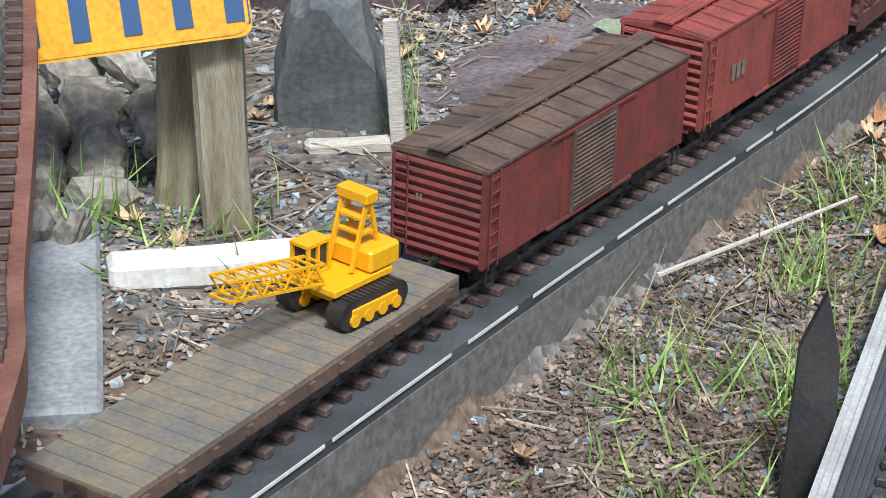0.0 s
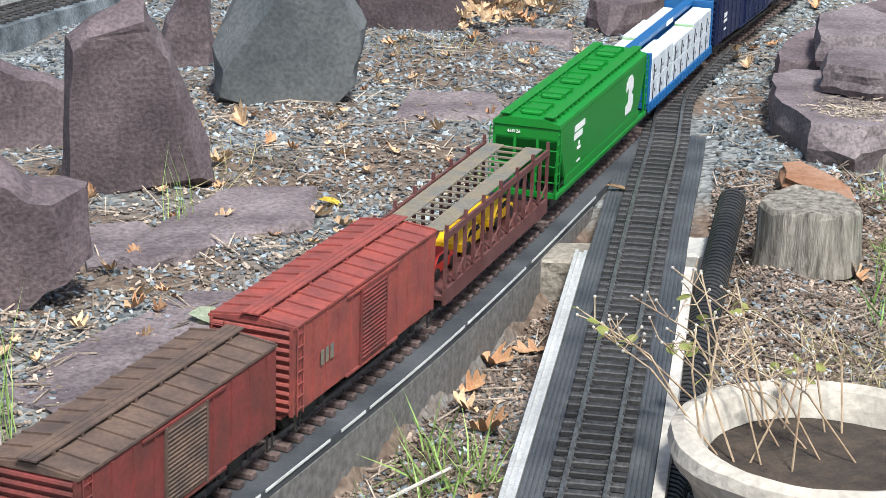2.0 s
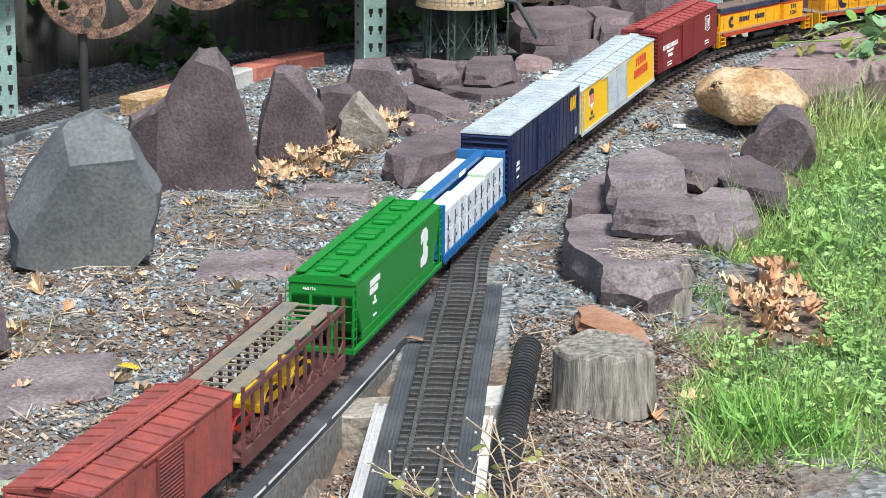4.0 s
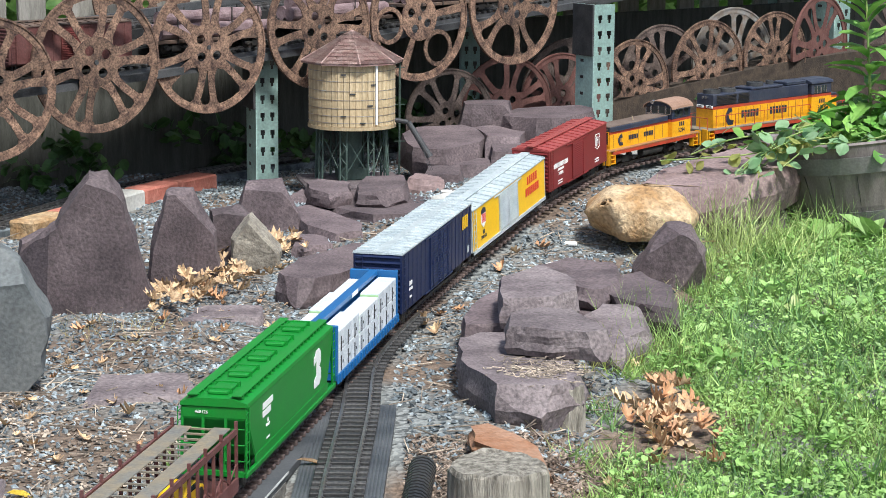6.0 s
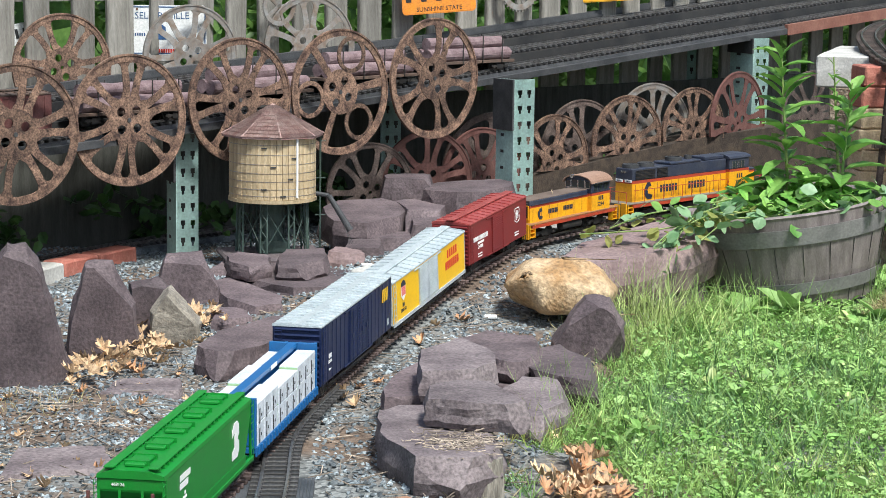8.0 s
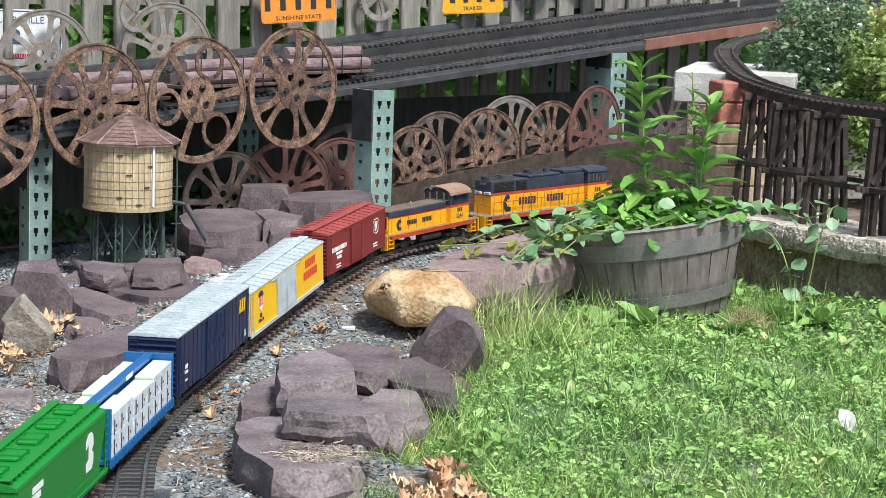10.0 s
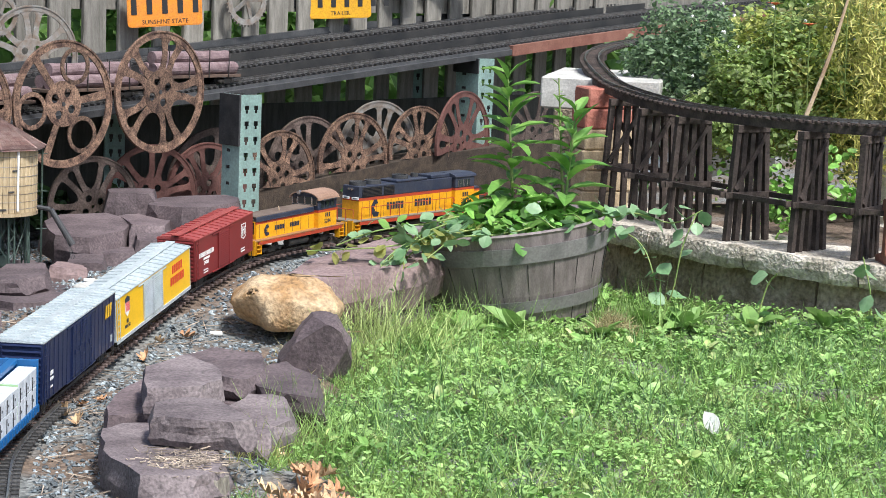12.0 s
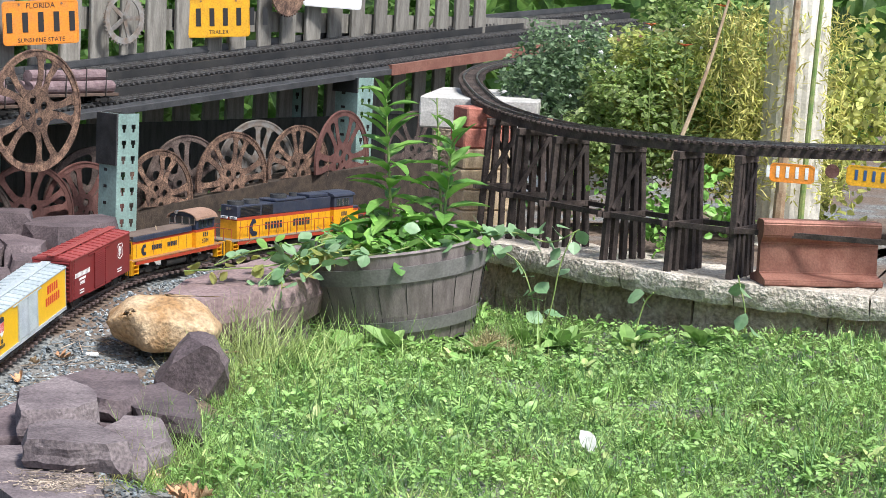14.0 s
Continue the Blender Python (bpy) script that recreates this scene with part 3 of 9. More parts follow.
def boxcar(label, L, top, body, roof, door, doors, ribs_side=0, width=0.104, walkway=True, ends="", frame_mat="black", sill=None, pitch=0.006):
    """doors: (x, width) for each sliding door of a side."""
    c = thing("boxcar", label, "train car", group="cars of the freight train")
    w, z0 = width / 2, 0.032
    bm = bmesh.new()
    box(bm, -L / 2, L / 2, -w, w, z0, top, 0.001)
    for i in range(ribs_side):
        x = -L / 2 + L * (i + 0.5) / ribs_side
        if all(abs(x - d[0]) > d[1] / 2 + 0.003 for d in doors):
            for s in (-1, 1):
                box(bm, x - 0.0015, x + 0.0015, s * w - 0.0012 * (s < 0), s * w + 0.0012 * (s > 0), z0 + 0.002, top - 0.004)
    box(bm, -L / 2, L / 2, -w * 0.72, w * 0.72, z0 - 0.006, z0, 0)
    part("body", bm, body, c)
    for s in (-1, 1):
        bm = bmesh.new()
        n = 10
        for i in range(n):
            z = z0 + 0.006 + (top - z0 - 0.012) * i / (n - 1)
            rod(bm, (s * (L / 2 + 0.0005), -w + 0.004, z), (s * (L / 2 + 0.0005), w - 0.004, z), 0.0034, 8)
        for y in (-w + 0.002, w - 0.002):
            box(bm, s * L / 2 - 0.002, s * L / 2 + 0.002, y - 0.0022, y + 0.0022, z0, top)
        part("end_panel", bm, ends or body, c)
    bm = bmesh.new()
    e = w + 0.002
    vs = prism(bm, [(-e, 0), (e, 0), (e, 0.003), (0, 0.003 + pitch), (-e, 0.003)], -L / 2 - 0.002, L / 2 + 0.002)
    bmesh.ops.transform(bm, matrix=Matrix(((0, 0, 1, 0), (1, 0, 0, 0), (0, 1, 0, top), (0, 0, 0, 1))), verts=vs)
    n = int(L / 0.031)
    for i in range(n + 1):
        x = -L / 2 + 0.002 + (L - 0.004) * i / n
        for s in (-1, 1):
            vs = bar(bm, (x, s * 0.010, top + 0.0035 + pitch * (1 - 0.010 / e)), (x, s * (e - 0.001), top + 0.0035), 0.003, 0.0035)
    part("roof", bm, roof, c)
    if walkway:
        bm = bmesh.new()
        z = top + 0.006 + pitch
        for y in (-0.0075, 0.0, 0.0075):
            box(bm, -L / 2 - 0.006, L / 2 + 0.006, y - 0.0034, y + 0.0034, z, z + 0.002)
        for i in range(8):
            x = -L / 2 + L * (i + 0.5) / 8
            box(bm, x - 0.002, x + 0.002, -0.0115, 0.0115, top + pitch, z)
        part("running_board", bm, roof, c)
    for s in (-1, 1):
        for x, dw in doors:
            bm = bmesh.new()
            box(bm, x - dw / 2, x + dw / 2, s * (w + 0.0012) - 0.0012, s * (w + 0.0012) + 0.0012, z0 + 0.004, top - 0.006, 0.0006)
            for i in range(17):
                z = z0 + 0.010 + (top - z0 - 0.022) * i / 16
                rod(bm, (x - dw / 2 + 0.003, s * (w + 0.0026), z), (x + dw / 2 - 0.003, s * (w + 0.0026), z), 0.0013, 6)
            for xx in (x - dw / 2 + 0.001, x + dw / 2 - 0.001):
                box(bm, xx - 0.0015, xx + 0.0015, s * (w + 0.003) - 0.001, s * (w + 0.003) + 0.001, z0 + 0.002, top - 0.005)
            part("sliding_door", bm, door, c)
        bm = bmesh.new()
        x0, x1 = min(d[0] - d[1] for d in doors), max(d[0] + d[1] for d in doors)
        for z in (z0 + 0.001, top - 0.005):
            box(bm, x0, x1, s * (w + 0.0012) - 0.0014, s * (w + 0.0012) + 0.0014, z - 0.0014, z + 0.0014)
        part("door_rail", bm, sill or body, c)
        ladder(c, s * (L / 2 - 0.012), s * (w + 0.003), z0, top, sill or body)
        ladder(c, -s * (L / 2 + 0.005), s * (w - 0.012), z0, top, ends or body, (0, 1))
        bm = bmesh.new()
        for x in (-L / 2 + 0.006, L / 2 - 0.018):
            box(bm, x, x + 0.012, s * w - 0.001, s * w + 0.001, z0 - 0.020, z0 - 0.018)
            for q in (x, x + 0.012):
                box(bm, q - 0.0006, q + 0.0006, s * w - 0.001, s * w + 0.001, z0 - 0.020, z0)
        part("step", bm, frame_mat, c)
    bm = bmesh.new()
    box(bm, -L / 2 + 0.005, L / 2 - 0.005, -0.010, 0.010, 0.018, z0 - 0.004)
    box(bm, -0.05, 0.02, -0.028, -0.014, 0.014, 0.026, 0.001)
    rod(bm, (0.03, 0.018, 0.020), (0.07, 0.018, 0.020), 0.006, 10)
    part("underframe", bm, "black", c)
    for s in (-1, 1):
        truck(c, s * (L / 2 - 0.068))
        coupler(c, s * L / 2, s)
    return c


def car_tuscan():
    L, top = 0.405, 0.138
    c = boxcar("tuscan red boxcar with white lettering and ribbed roof", L, top, "tuscan", "tuscan_roof", "tuscan", [(-0.01, 0.075)], 0)
    for y in (-0.0523, 0.0523):
        s = -1 if y < 0 else 1
        bars("lettering", 12, 0.012, "white", c, side_pose(s * -0.125 * -1 if s > 0 else -0.125, y, 0.093), gap=0.25)
        bars("lettering", 10, 0.006, "white", c, side_pose(-0.125, y, 0.080), slant=0.3)
        lettering("road_number", "24086", 0.013, "white", c, side_pose(-0.125, y, 0.068))
        for k, q in enumerate((0.054, 0.047)):
            bars("lettering", 12, 0.0035, "white", c, side_pose(0.13, y, q))
            bars("lettering", 12, 0.0035, "white", c, side_pose(-0.13, y, q - 0.004))
        bm = bmesh.new()
        out = [(-0.014, 0.020), (0.014, 0.020), (0.0165, 0.012), (0.013, 0.008), (0.0165, -0.014), (0, -0.021), (-0.0165, -0.014), (-0.013, 0.008), (-0.0165, 0.012)]
        k = len(out)
        for i in range(k):
            a, b = Vector(out[i]), Vector(out[(i + 1) % k])
            bar(bm, (a.x, a.y, 0.0003), (b.x, b.y, 0.0003), 0.0022, 0.0006)
        bar(bm, (-0.005, -0.013, 0.0003), (-0.005, 0.014, 0.0003), 0.0045, 0.0006)
        bar(bm, (0.005, -0.010, 0.0003), (0.005, 0.012, 0.0003), 0.0045, 0.0006)
        bar(bm, (-0.005, 0.004, 0.0003), (0.007, 0.004, 0.0003), 0.004, 0.0006)
        part("emblem", bm, "white", c, "white keystone outline", side_pose(0.135, y, 0.101))
    return c


def car_yellow():
    L, top = 0.515, 0.134
    c = boxcar("yellow boxcar with silver roof, ends and double doors", L, top, "car_yellow", "silver", "silver", [(-0.048, 0.062), (0.018, 0.062)], 0, ends="silver", sill="silver", walkway=False)
    bm = bmesh.new()
    box(bm, -L / 2 - 0.004, L / 2 + 0.004, -0.012, 0.012, top + 0.010, top + 0.013, 0.0008)
    part("running_board", bm, "silver", c)
    bm = bmesh.new()
    for s in (-1, 1):
        box(bm, -L / 2 + 0.002, L / 2 - 0.002, s * 0.0535 - 0.001, s * 0.0535 + 0.001, 0.026, 0.0345)
    part("side_sill", bm, "silver", c)
    for y in (-0.0525, 0.0525):
        bars("lettering", 5, 0.021, "red", c, side_pose(0.160, y, 0.109), gap=0.35)
        bars("lettering", 7, 0.021, "red", c, side_pose(0.160, y, 0.080), gap=0.25)
        bm = bmesh.new()
        prism(bm, [(-0.015, 0.012), (0.015, 0.012), (0.015, -0.012), (0, -0.024), (-0.015, -0.012)], 0, 0.0006)
        e = part("emblem", bm, "white", c, "white, red and navy shield", side_pose(-0.185, y, 0.100))
        bm = bmesh.new()
        prism(bm, [(-0.015, 0.012), (0.015, 0.012), (0.013, 0.022), (0, 0.027), (-0.013, 0.022)], 0.0004, 0.0012)
        part("shield_top", bm, "letter_navy", e)
        bm = bmesh.new()
        for i in range(5):
            x = -0.011 + i * 0.0055
            prism(bm, [(x - 0.0014, 0.011), (x + 0.0014, 0.011), (x + 0.0014, -0.011), (x - 0.0014, -0.011)], 0.0006, 0.0012)
        part("shield_stripes", bm, "red", e)
        bars("lettering", 2, 0.010, "letter_navy", c, side_pose(-0.185, y, 0.066))
        lettering("road_number", "300158", 0.012, "letter_navy", c, side_pose(-0.185, y, 0.053))
    return c


def car_blue():
    L, top = 0.655, 0.156
    c = boxcar("dark blue high boxcar with light grey roof", L, top, "car_blue", "silver", "car_blue", [(-0.045, 0.085), (0.045, 0.085)], 18, walkway=False, pitch=0.003)
    for y in (-0.0535, 0.0535):
        bars("lettering", 3, 0.030, "car_yellow", c, side_pose(0.255, y, 0.125), slant=0.12, gap=0.3)
        bars("lettering", 4, 0.009, "white", c, side_pose(-0.26, y, 0.085), gap=0.2)
        bars("lettering", 7, 0.006, "white", c, side_pose(-0.26, y, 0.073), gap=0.2)
        bars("lettering", 7, 0.004, "white", c, side_pose(-0.26, y, 0.056), gap=0.2)
        bars("lettering", 2, 0.016, "silver", c, side_pose(0.29, y, 0.055), gap=0.1)
        for x in (-0.065, -0.025, 0.025, 0.065):
            bm = bmesh.new()
            s = -1 if y < 0 else 1
            rod(bm, (x, s * 0.0565, 0.036), (x, s * 0.0565, 0.150), 0.0008, 6)
            box(bm, x - 0.005, x + 0.005, s * 0.0565 - 0.001, s * 0.0565 + 0.001, 0.085, 0.096)
            part("door_rod", bm, "car_blue", c)
    return c


def car_centerbeam():
    L, h = 0.545, 0.132
    c = thing("lumber_flatcar", "bright blue centre-beam flatcar loaded with white wrapped lumber", "train car", group="cars of the freight train")
    bm = bmesh.new()
    box(bm, -L / 2, L / 2, -0.050, 0.050, 0.030, 0.040, 0.001)
    for s in (-1, 1):
        box(bm, -L / 2, L / 2, s * 0.050 - 0.002, s * 0.050 + 0.002, 0.024, 0.042, 0.0008)
        for i in range(22):
            x = -L / 2 + L * (i + 0.5) / 22
            box(bm, x - 0.002, x + 0.002, s * 0.053 - 0.002, s * 0.053 + 0.002, 0.027, 0.041)
    part("deck", bm, "flat_blue", c)
    for s in (-1, 1):
        bm = bmesh.new()
        x = s * (L / 2 - 0.004)
        box(bm, x - 0.004, x + 0.004, -0.050, 0.050, 0.040, h, 0.001)
        for y in (-0.046, -0.015, 0.015, 0.046):
            box(bm, x + s * 0.004, x + s * 0.008, y - 0.003, y + 0.003, 0.040, h)
        part("bulkhead", bm, "flat_blue", c)
        coupler(c, s * L / 2, s)
        truck(c, s * (L / 2 - 0.07))
    bm = bmesh.new()
    box(bm, -L / 2 + 0.008, L / 2 - 0.008, -0.009, 0.009, h - 0.010, h, 0.001)
    box(bm, -L / 2 + 0.008, L / 2 - 0.008, -0.003, 0.003, 0.040, h - 0.010)
    part("centre_beam", bm, "flat_blue", c)
    bars("lettering", 9, 0.009, "white", c, side_pose(0.05, -0.0095, h - 0.005), gap=0.2)
    for s in (-1, 1):
        for i in range(3):
            x0 = -L / 2 + 0.014 + i * (L - 0.028) / 3
            x1 = x0 + (L - 0.028) / 3 - 0.004
            hh = h - 0.012 - 0.006 * ((i + (s > 0)) % 2)
            for k in range(3):
                a = x0 + (x1 - x0) * k / 3
                b = x0 + (x1 - x0) * (k + 1) / 3
                for z0, z1 in ((0.0405, 0.040 + (hh - 0.04) * 0.52), (0.040 + (hh - 0.04) * 0.53, hh)):
                    bm = bmesh.new()
                    box(bm, a + 0.0006, b - 0.0006, s * 0.0305 - 0.019, s * 0.0305 + 0.019, z0, z1, 0.0012)
                    st = part("lumber_pack", bm, "lumber", c, "white wrapped pack of lumber")
            bm = bmesh.new()
            for k in range(3):
                a = x0 + (x1 - x0) * (k + 0.5) / 3
                for z in (0.058, 0.094):
                    box(bm, a - 0.013, a - 0.0075, s * 0.0499 - 0.0004, s * 0.0499 + 0.0004, z - 0.015, z + 0.013)
                    box(bm, a + 0.001, a + 0.0055, s * 0.0499 - 0.0004, s * 0.0499 + 0.0004, z - 0.003, z + 0.002)
            part("print_marks", bm, "plate_black", st)
            bm = bmesh.new()
            box(bm, x0 - 0.003, x0 + 0.0005, s * 0.0305 - 0.018, s * 0.0305 + 0.018, 0.041, hh - 0.003)
            part("green_wrap", bm, "vine", st)
    bm = bmesh.new()
    box(bm, -L / 2 + 0.02, L / 2 - 0.02, -0.015, 0.015, 0.016, 0.030)
    part("underframe", bm, "black", c)
    return c


def car_hopper():
    L, top, w = 0.585, 0.150, 0.053
    c = thing("covered_hopper", "bright green covered hopper with white lettering", "train car", group="cars of the freight train")
    bm = bmesh.new()
    a, b = L / 2 - 0.055, L / 2 - 0.012
    low, high = 0.050, top - 0.012
    v = [bm.verts.new(p) for p in ((-a, -w, low), (a, -w, low), (b, -w, high - 0.02), (b, -w, high), (-b, -w, high), (-b, -w, high - 0.02))]
    u = [bm.verts.new((q.co.x, w, q.co.z)) for q in v]
    bm.faces.new(v)
    bm.faces.new(u[::-1])
    for i in range(6):
        bm.faces.new((v[i], u[i], u[(i + 1) % 6], v[(i + 1) % 6]))
    bmesh.ops.recalc_face_normals(bm, faces=bm.faces[:])
    bmesh.ops.bevel(bm, geom=bm.edges[:], offset=0.002, segments=1, affect="EDGES")
    part("body", bm, "car_green", c)
    bm = bmesh.new()
    prof = [(-w - 0.001, 0.0), (w + 0.001, 0.0), (w, 0.006), (w * 0.55, 0.013), (-w * 0.55, 0.013), (-w, 0.006)]
    vs = prism(bm, prof, -b - 0.002, b + 0.002)
    bmesh.ops.transform(bm, matrix=Matrix(((0, 0, 1, 0), (1, 0, 0, 0), (0, 1, 0, high - 0.0005), (0, 0, 0, 1))), verts=vs)
    roof = part("roof", bm, "car_green", c)
    bm = bmesh.new()
    for s in (-1, 1):
        box(bm, -b, b, s * 0.035 - 0.008, s * 0.035 + 0.008, high + 0.0155, high + 0.0175, 0.0004)
        for i in range(24):
            x = -b + 2 * b * (i + 0.5) / 24
            box(bm, x - 0.0015, x + 0.0015, s * 0.035 - 0.009, s * 0.035 + 0.009, high + 0.010, high + 0.0158)
    part("roof_walk", bm, "car_green", roof)
    for k in range(5):
        bm = bmesh.new()
        x = -b + 2 * b * (k + 0.5) / 5
        box(bm, x - 0.036, x + 0.036, -0.016, 0.016, high + 0.0125, high + 0.0185, 0.0015)
        for q in (-0.022, 0.022):
            box(bm, x + q - 0.002, x + q + 0.002, -0.020, 0.020, high + 0.0125, high + 0.0205)
        part("hatch", bm, "car_green", roof)
    bm = bmesh.new()
    for s in (-1, 1):
        box(bm, -L / 2, L / 2, s * w - 0.003, s * w + 0.003, 0.030, 0.038, 0.0008)
        box(bm, -a, a, s * w - 0.0012, s * w + 0.0014, 0.038, 0.052)
        e = s * L / 2
        box(bm, e - s * 0.006 - 0.004, e - s * 0.006 + 0.004, -w, w, 0.030, 0.038)
        for y in (-w + 0.002, -0.018, 0.018, w - 0.002):
            bar(bm, (s * (L / 2 - 0.006), y, 0.036), (s * (b - 0.004), y, high), 0.004, 0.004)
    part("end_frame", bm, "car_green", c)
    for s in (-1, 1):
        for t in (-1, 1):
            ladder(c, s * (L / 2 - 0.008), t * (w + 0.001), 0.030, high, "car_green", (1, 0), 7, 0.018)
            bm = bmesh.new()
            for i in range(3):
                z = 0.055 + i * 0.025
                rod(bm, (s * (L / 2 - 0.003), t * w, z), (s * (L / 2 - 0.003), t * 0.020, z), 0.0012, 5)
            part("grab_iron", bm, "car_green", c)
        coupler(c, s * L / 2, s)
        truck(c, s * (L / 2 - 0.06))
    for k in (-0.14, 0.0, 0.14):
        bm = bmesh.new()
        rings = [(0.065, w - 0.002, 0.050), (0.026, 0.026, 0.020), (0.026, 0.026, 0.014)]
        loops = [[bm.verts.new((k + sx * rx, sy * ry, z)) for sx, sy in ((-1, -1), (1, -1), (1, 1), (-1, 1))] for rx, ry, z in rings]
        for p, q in zip(loops, loops[1:]):
            for i in range(4):
                bm.faces.new((q[i], q[(i + 1) % 4], p[(i + 1) % 4], p[i]))
        bm.faces.new(loops[-1][::-1])
        part("hopper_bay", bm, "car_green", c)
    for y in (-w - 0.0006, w + 0.0006):
        bars("lettering", 10, 0.010, "white", c, side_pose(-0.165, y, 0.118), gap=0.12)
        bars("lettering", 8, 0.010, "white", c, side_pose(-0.172, y, 0.105), gap=0.12)
        bars("lettering", 2, 0.006, "white", c, side_pose(-0.165, y, 0.090))
        lettering("road_number", "468126", 0.007, "white", c, side_pose(-0.165, y, 0.082))
        bars("lettering", 9, 0.003, "white", c, side_pose(-0.165, y, 0.062))
        bm = bmesh.new()
        prism(bm, [(-0.026, -0.032), (0.012, -0.032), (0.024, -0.022), (0.024, -0.006), (0.012, 0.0), (0.024, 0.008), (0.022, 0.024), (0.010, 0.032), (-0.010, 0.032), (-0.026, 0.020), (-0.026, 0.008), (-0.008, 0.014), (-0.008, -0.012), (-0.026, -0.018)], 0, 0.0006)
        part("emblem", bm, "white", c, "large white block emblem", side_pose(0.165, y, 0.096))
    lettering("road_number", "468126", 0.007, "white", c, pose(-b - 0.0012, 0.02, high - 0.010, 90, 0, -90))
    return c


def car_autorack():
    L, h, w = 0.47, 0.120, 0.050
    c = thing("auto_carrier", "maroon two-deck auto carrier with open sides and toy cars", "train car", group="cars of the freight train")
    bm = bmesh.new()
    box(bm, -L / 2, L / 2, -w, w, 0.028, 0.036, 0.001)
    for s in (-1, 1):
        box(bm, -L / 2, L / 2, s * w - 0.002, s * w + 0.002, 0.022, 0.044)
    part("deck", bm, "auto_brown", c)
    bm = bmesh.new()
    for s in (-1, 1):
        box(bm, -L / 2 + 0.01, L / 2 - 0.01, s * 0.030 - 0.013, s * 0.030 + 0.013, h, h + 0.0025, 0.0004)
    for i in range(16):
        x = -L / 2 + 0.015 + (L - 0.03) * i / 15
        box(bm, x - 0.002, x + 0.002, -0.018, 0.018, h - 0.001, h + 0.0015)
    part("upper_deck", bm, "walk", c, "dusty grey upper deck runways")
    for s in (-1, 1):
        bm = bmesh.new()
        box(bm, -L / 2, L / 2, s * w - 0.002, s * w + 0.002, h - 0.008, h + 0.001)
        for i in range(13):
            x = -L / 2 + 0.004 + (L - 0.008) * i / 12
            box(bm, x - 0.0022, x + 0.0022, s * w - 0.0022, s * w + 0.0022, 0.040, h + 0.012 * (i % 2 == 0))
            if i < 12:
                x2 = x + (L - 0.008) / 12
                bar(bm, (x, s * w, 0.046 if i % 2 else 0.066), (x2, s * w, 0.066 if i % 2 else 0.046), 0.002, 0.002)
        part("side_frame", bm, "auto_brown", c)
        coupler(c, s * L / 2, s)
        truck(c, s * (L / 2 - 0.06))
    for k, (x, m) in enumerate(((-0.15, "red"), (-0.02, "car_yellow"), (0.11, "car_yellow"))):
        t = thing("toy_car", ("red" if m == "red" else "yellow") + " toy car on the auto carrier's deck", "toy car")
        bm = bmesh.new()
        vs = prism(bm, [(-0.052, 0.006), (0.052, 0.006), (0.052, 0.018), (0.030, 0.021), (0.016, 0.034), (-0.024, 0.034), (-0.040, 0.022), (-0.052, 0.020)], -0.021, 0.021)
        bmesh.ops.transform(bm, matrix=pose(0, 0, 0, 90, 0, 0), verts=vs)
        bmesh.ops.bevel(bm, geom=bm.edges[:], offset=0.002, segments=1, affect="EDGES")
        part("car_body", bm, m, t)
        bm = bmesh.new()
        vs = prism(bm, [(-0.034, 0.023), (0.022, 0.023), (0.013, 0.032), (-0.022, 0.032)], -0.0216, 0.0216)
        bmesh.ops.transform(bm, matrix=pose(0, 0, 0, 90, 0, 0), verts=vs)
        part("car_windows", bm, "glass", t)
        for x2 in (-0.032, 0.032):
            for y in (-0.0205, 0.0205):
                bm = bmesh.new()
                rod(bm, (x2, y - 0.003, 0.009), (x2, y + 0.003, 0.009), 0.009, 14)
                part("car_wheel", bm, "black", t)
        RIDERS.append((t, c, pose(x, 0, 0.0362)))
    return c


def car_flat():
    L = 0.475
    c = thing("flatcar", "weathered grey flatcar carrying a yellow crane", "train car", group="cars of the freight train")
    bm = bmesh.new()
    for i in range(24):
        x = -L / 2 + L * i / 24
        box(bm, x + 0.0005, x + L / 24 - 0.0005, -0.050, 0.050, 0.040, 0.0432)
    part("deck", bm, "walk", c, "weathered grey plank deck")
    bm = bmesh.new()
    for s in (-1, 1):
        box(bm, -L / 2, L / 2, s * 0.048 - 0.003, s * 0.048 + 0.003, 0.024, 0.0398, 0.001)
        box(bm, s * (L / 2 - 0.003) - 0.003, s * (L / 2 - 0.003) + 0.003, -0.046, 0.046, 0.022, 0.0398, 0.001)
        for i in range(11):
            x = -L / 2 + 0.02 + (L - 0.04) * i / 10
            box(bm, x - 0.004, x + 0.004, s * 0.0515 - 0.003, s * 0.0515 + 0.003, 0.029, 0.037)
    box(bm, -L / 2, L / 2, -0.012, 0.012, 0.018, 0.0395)
    part("frame", bm, "sooty", c)
    for s in (-1, 1):
        coupler(c, s * L / 2, s)
        truck(c, s * (L / 2 - 0.06))
    return c


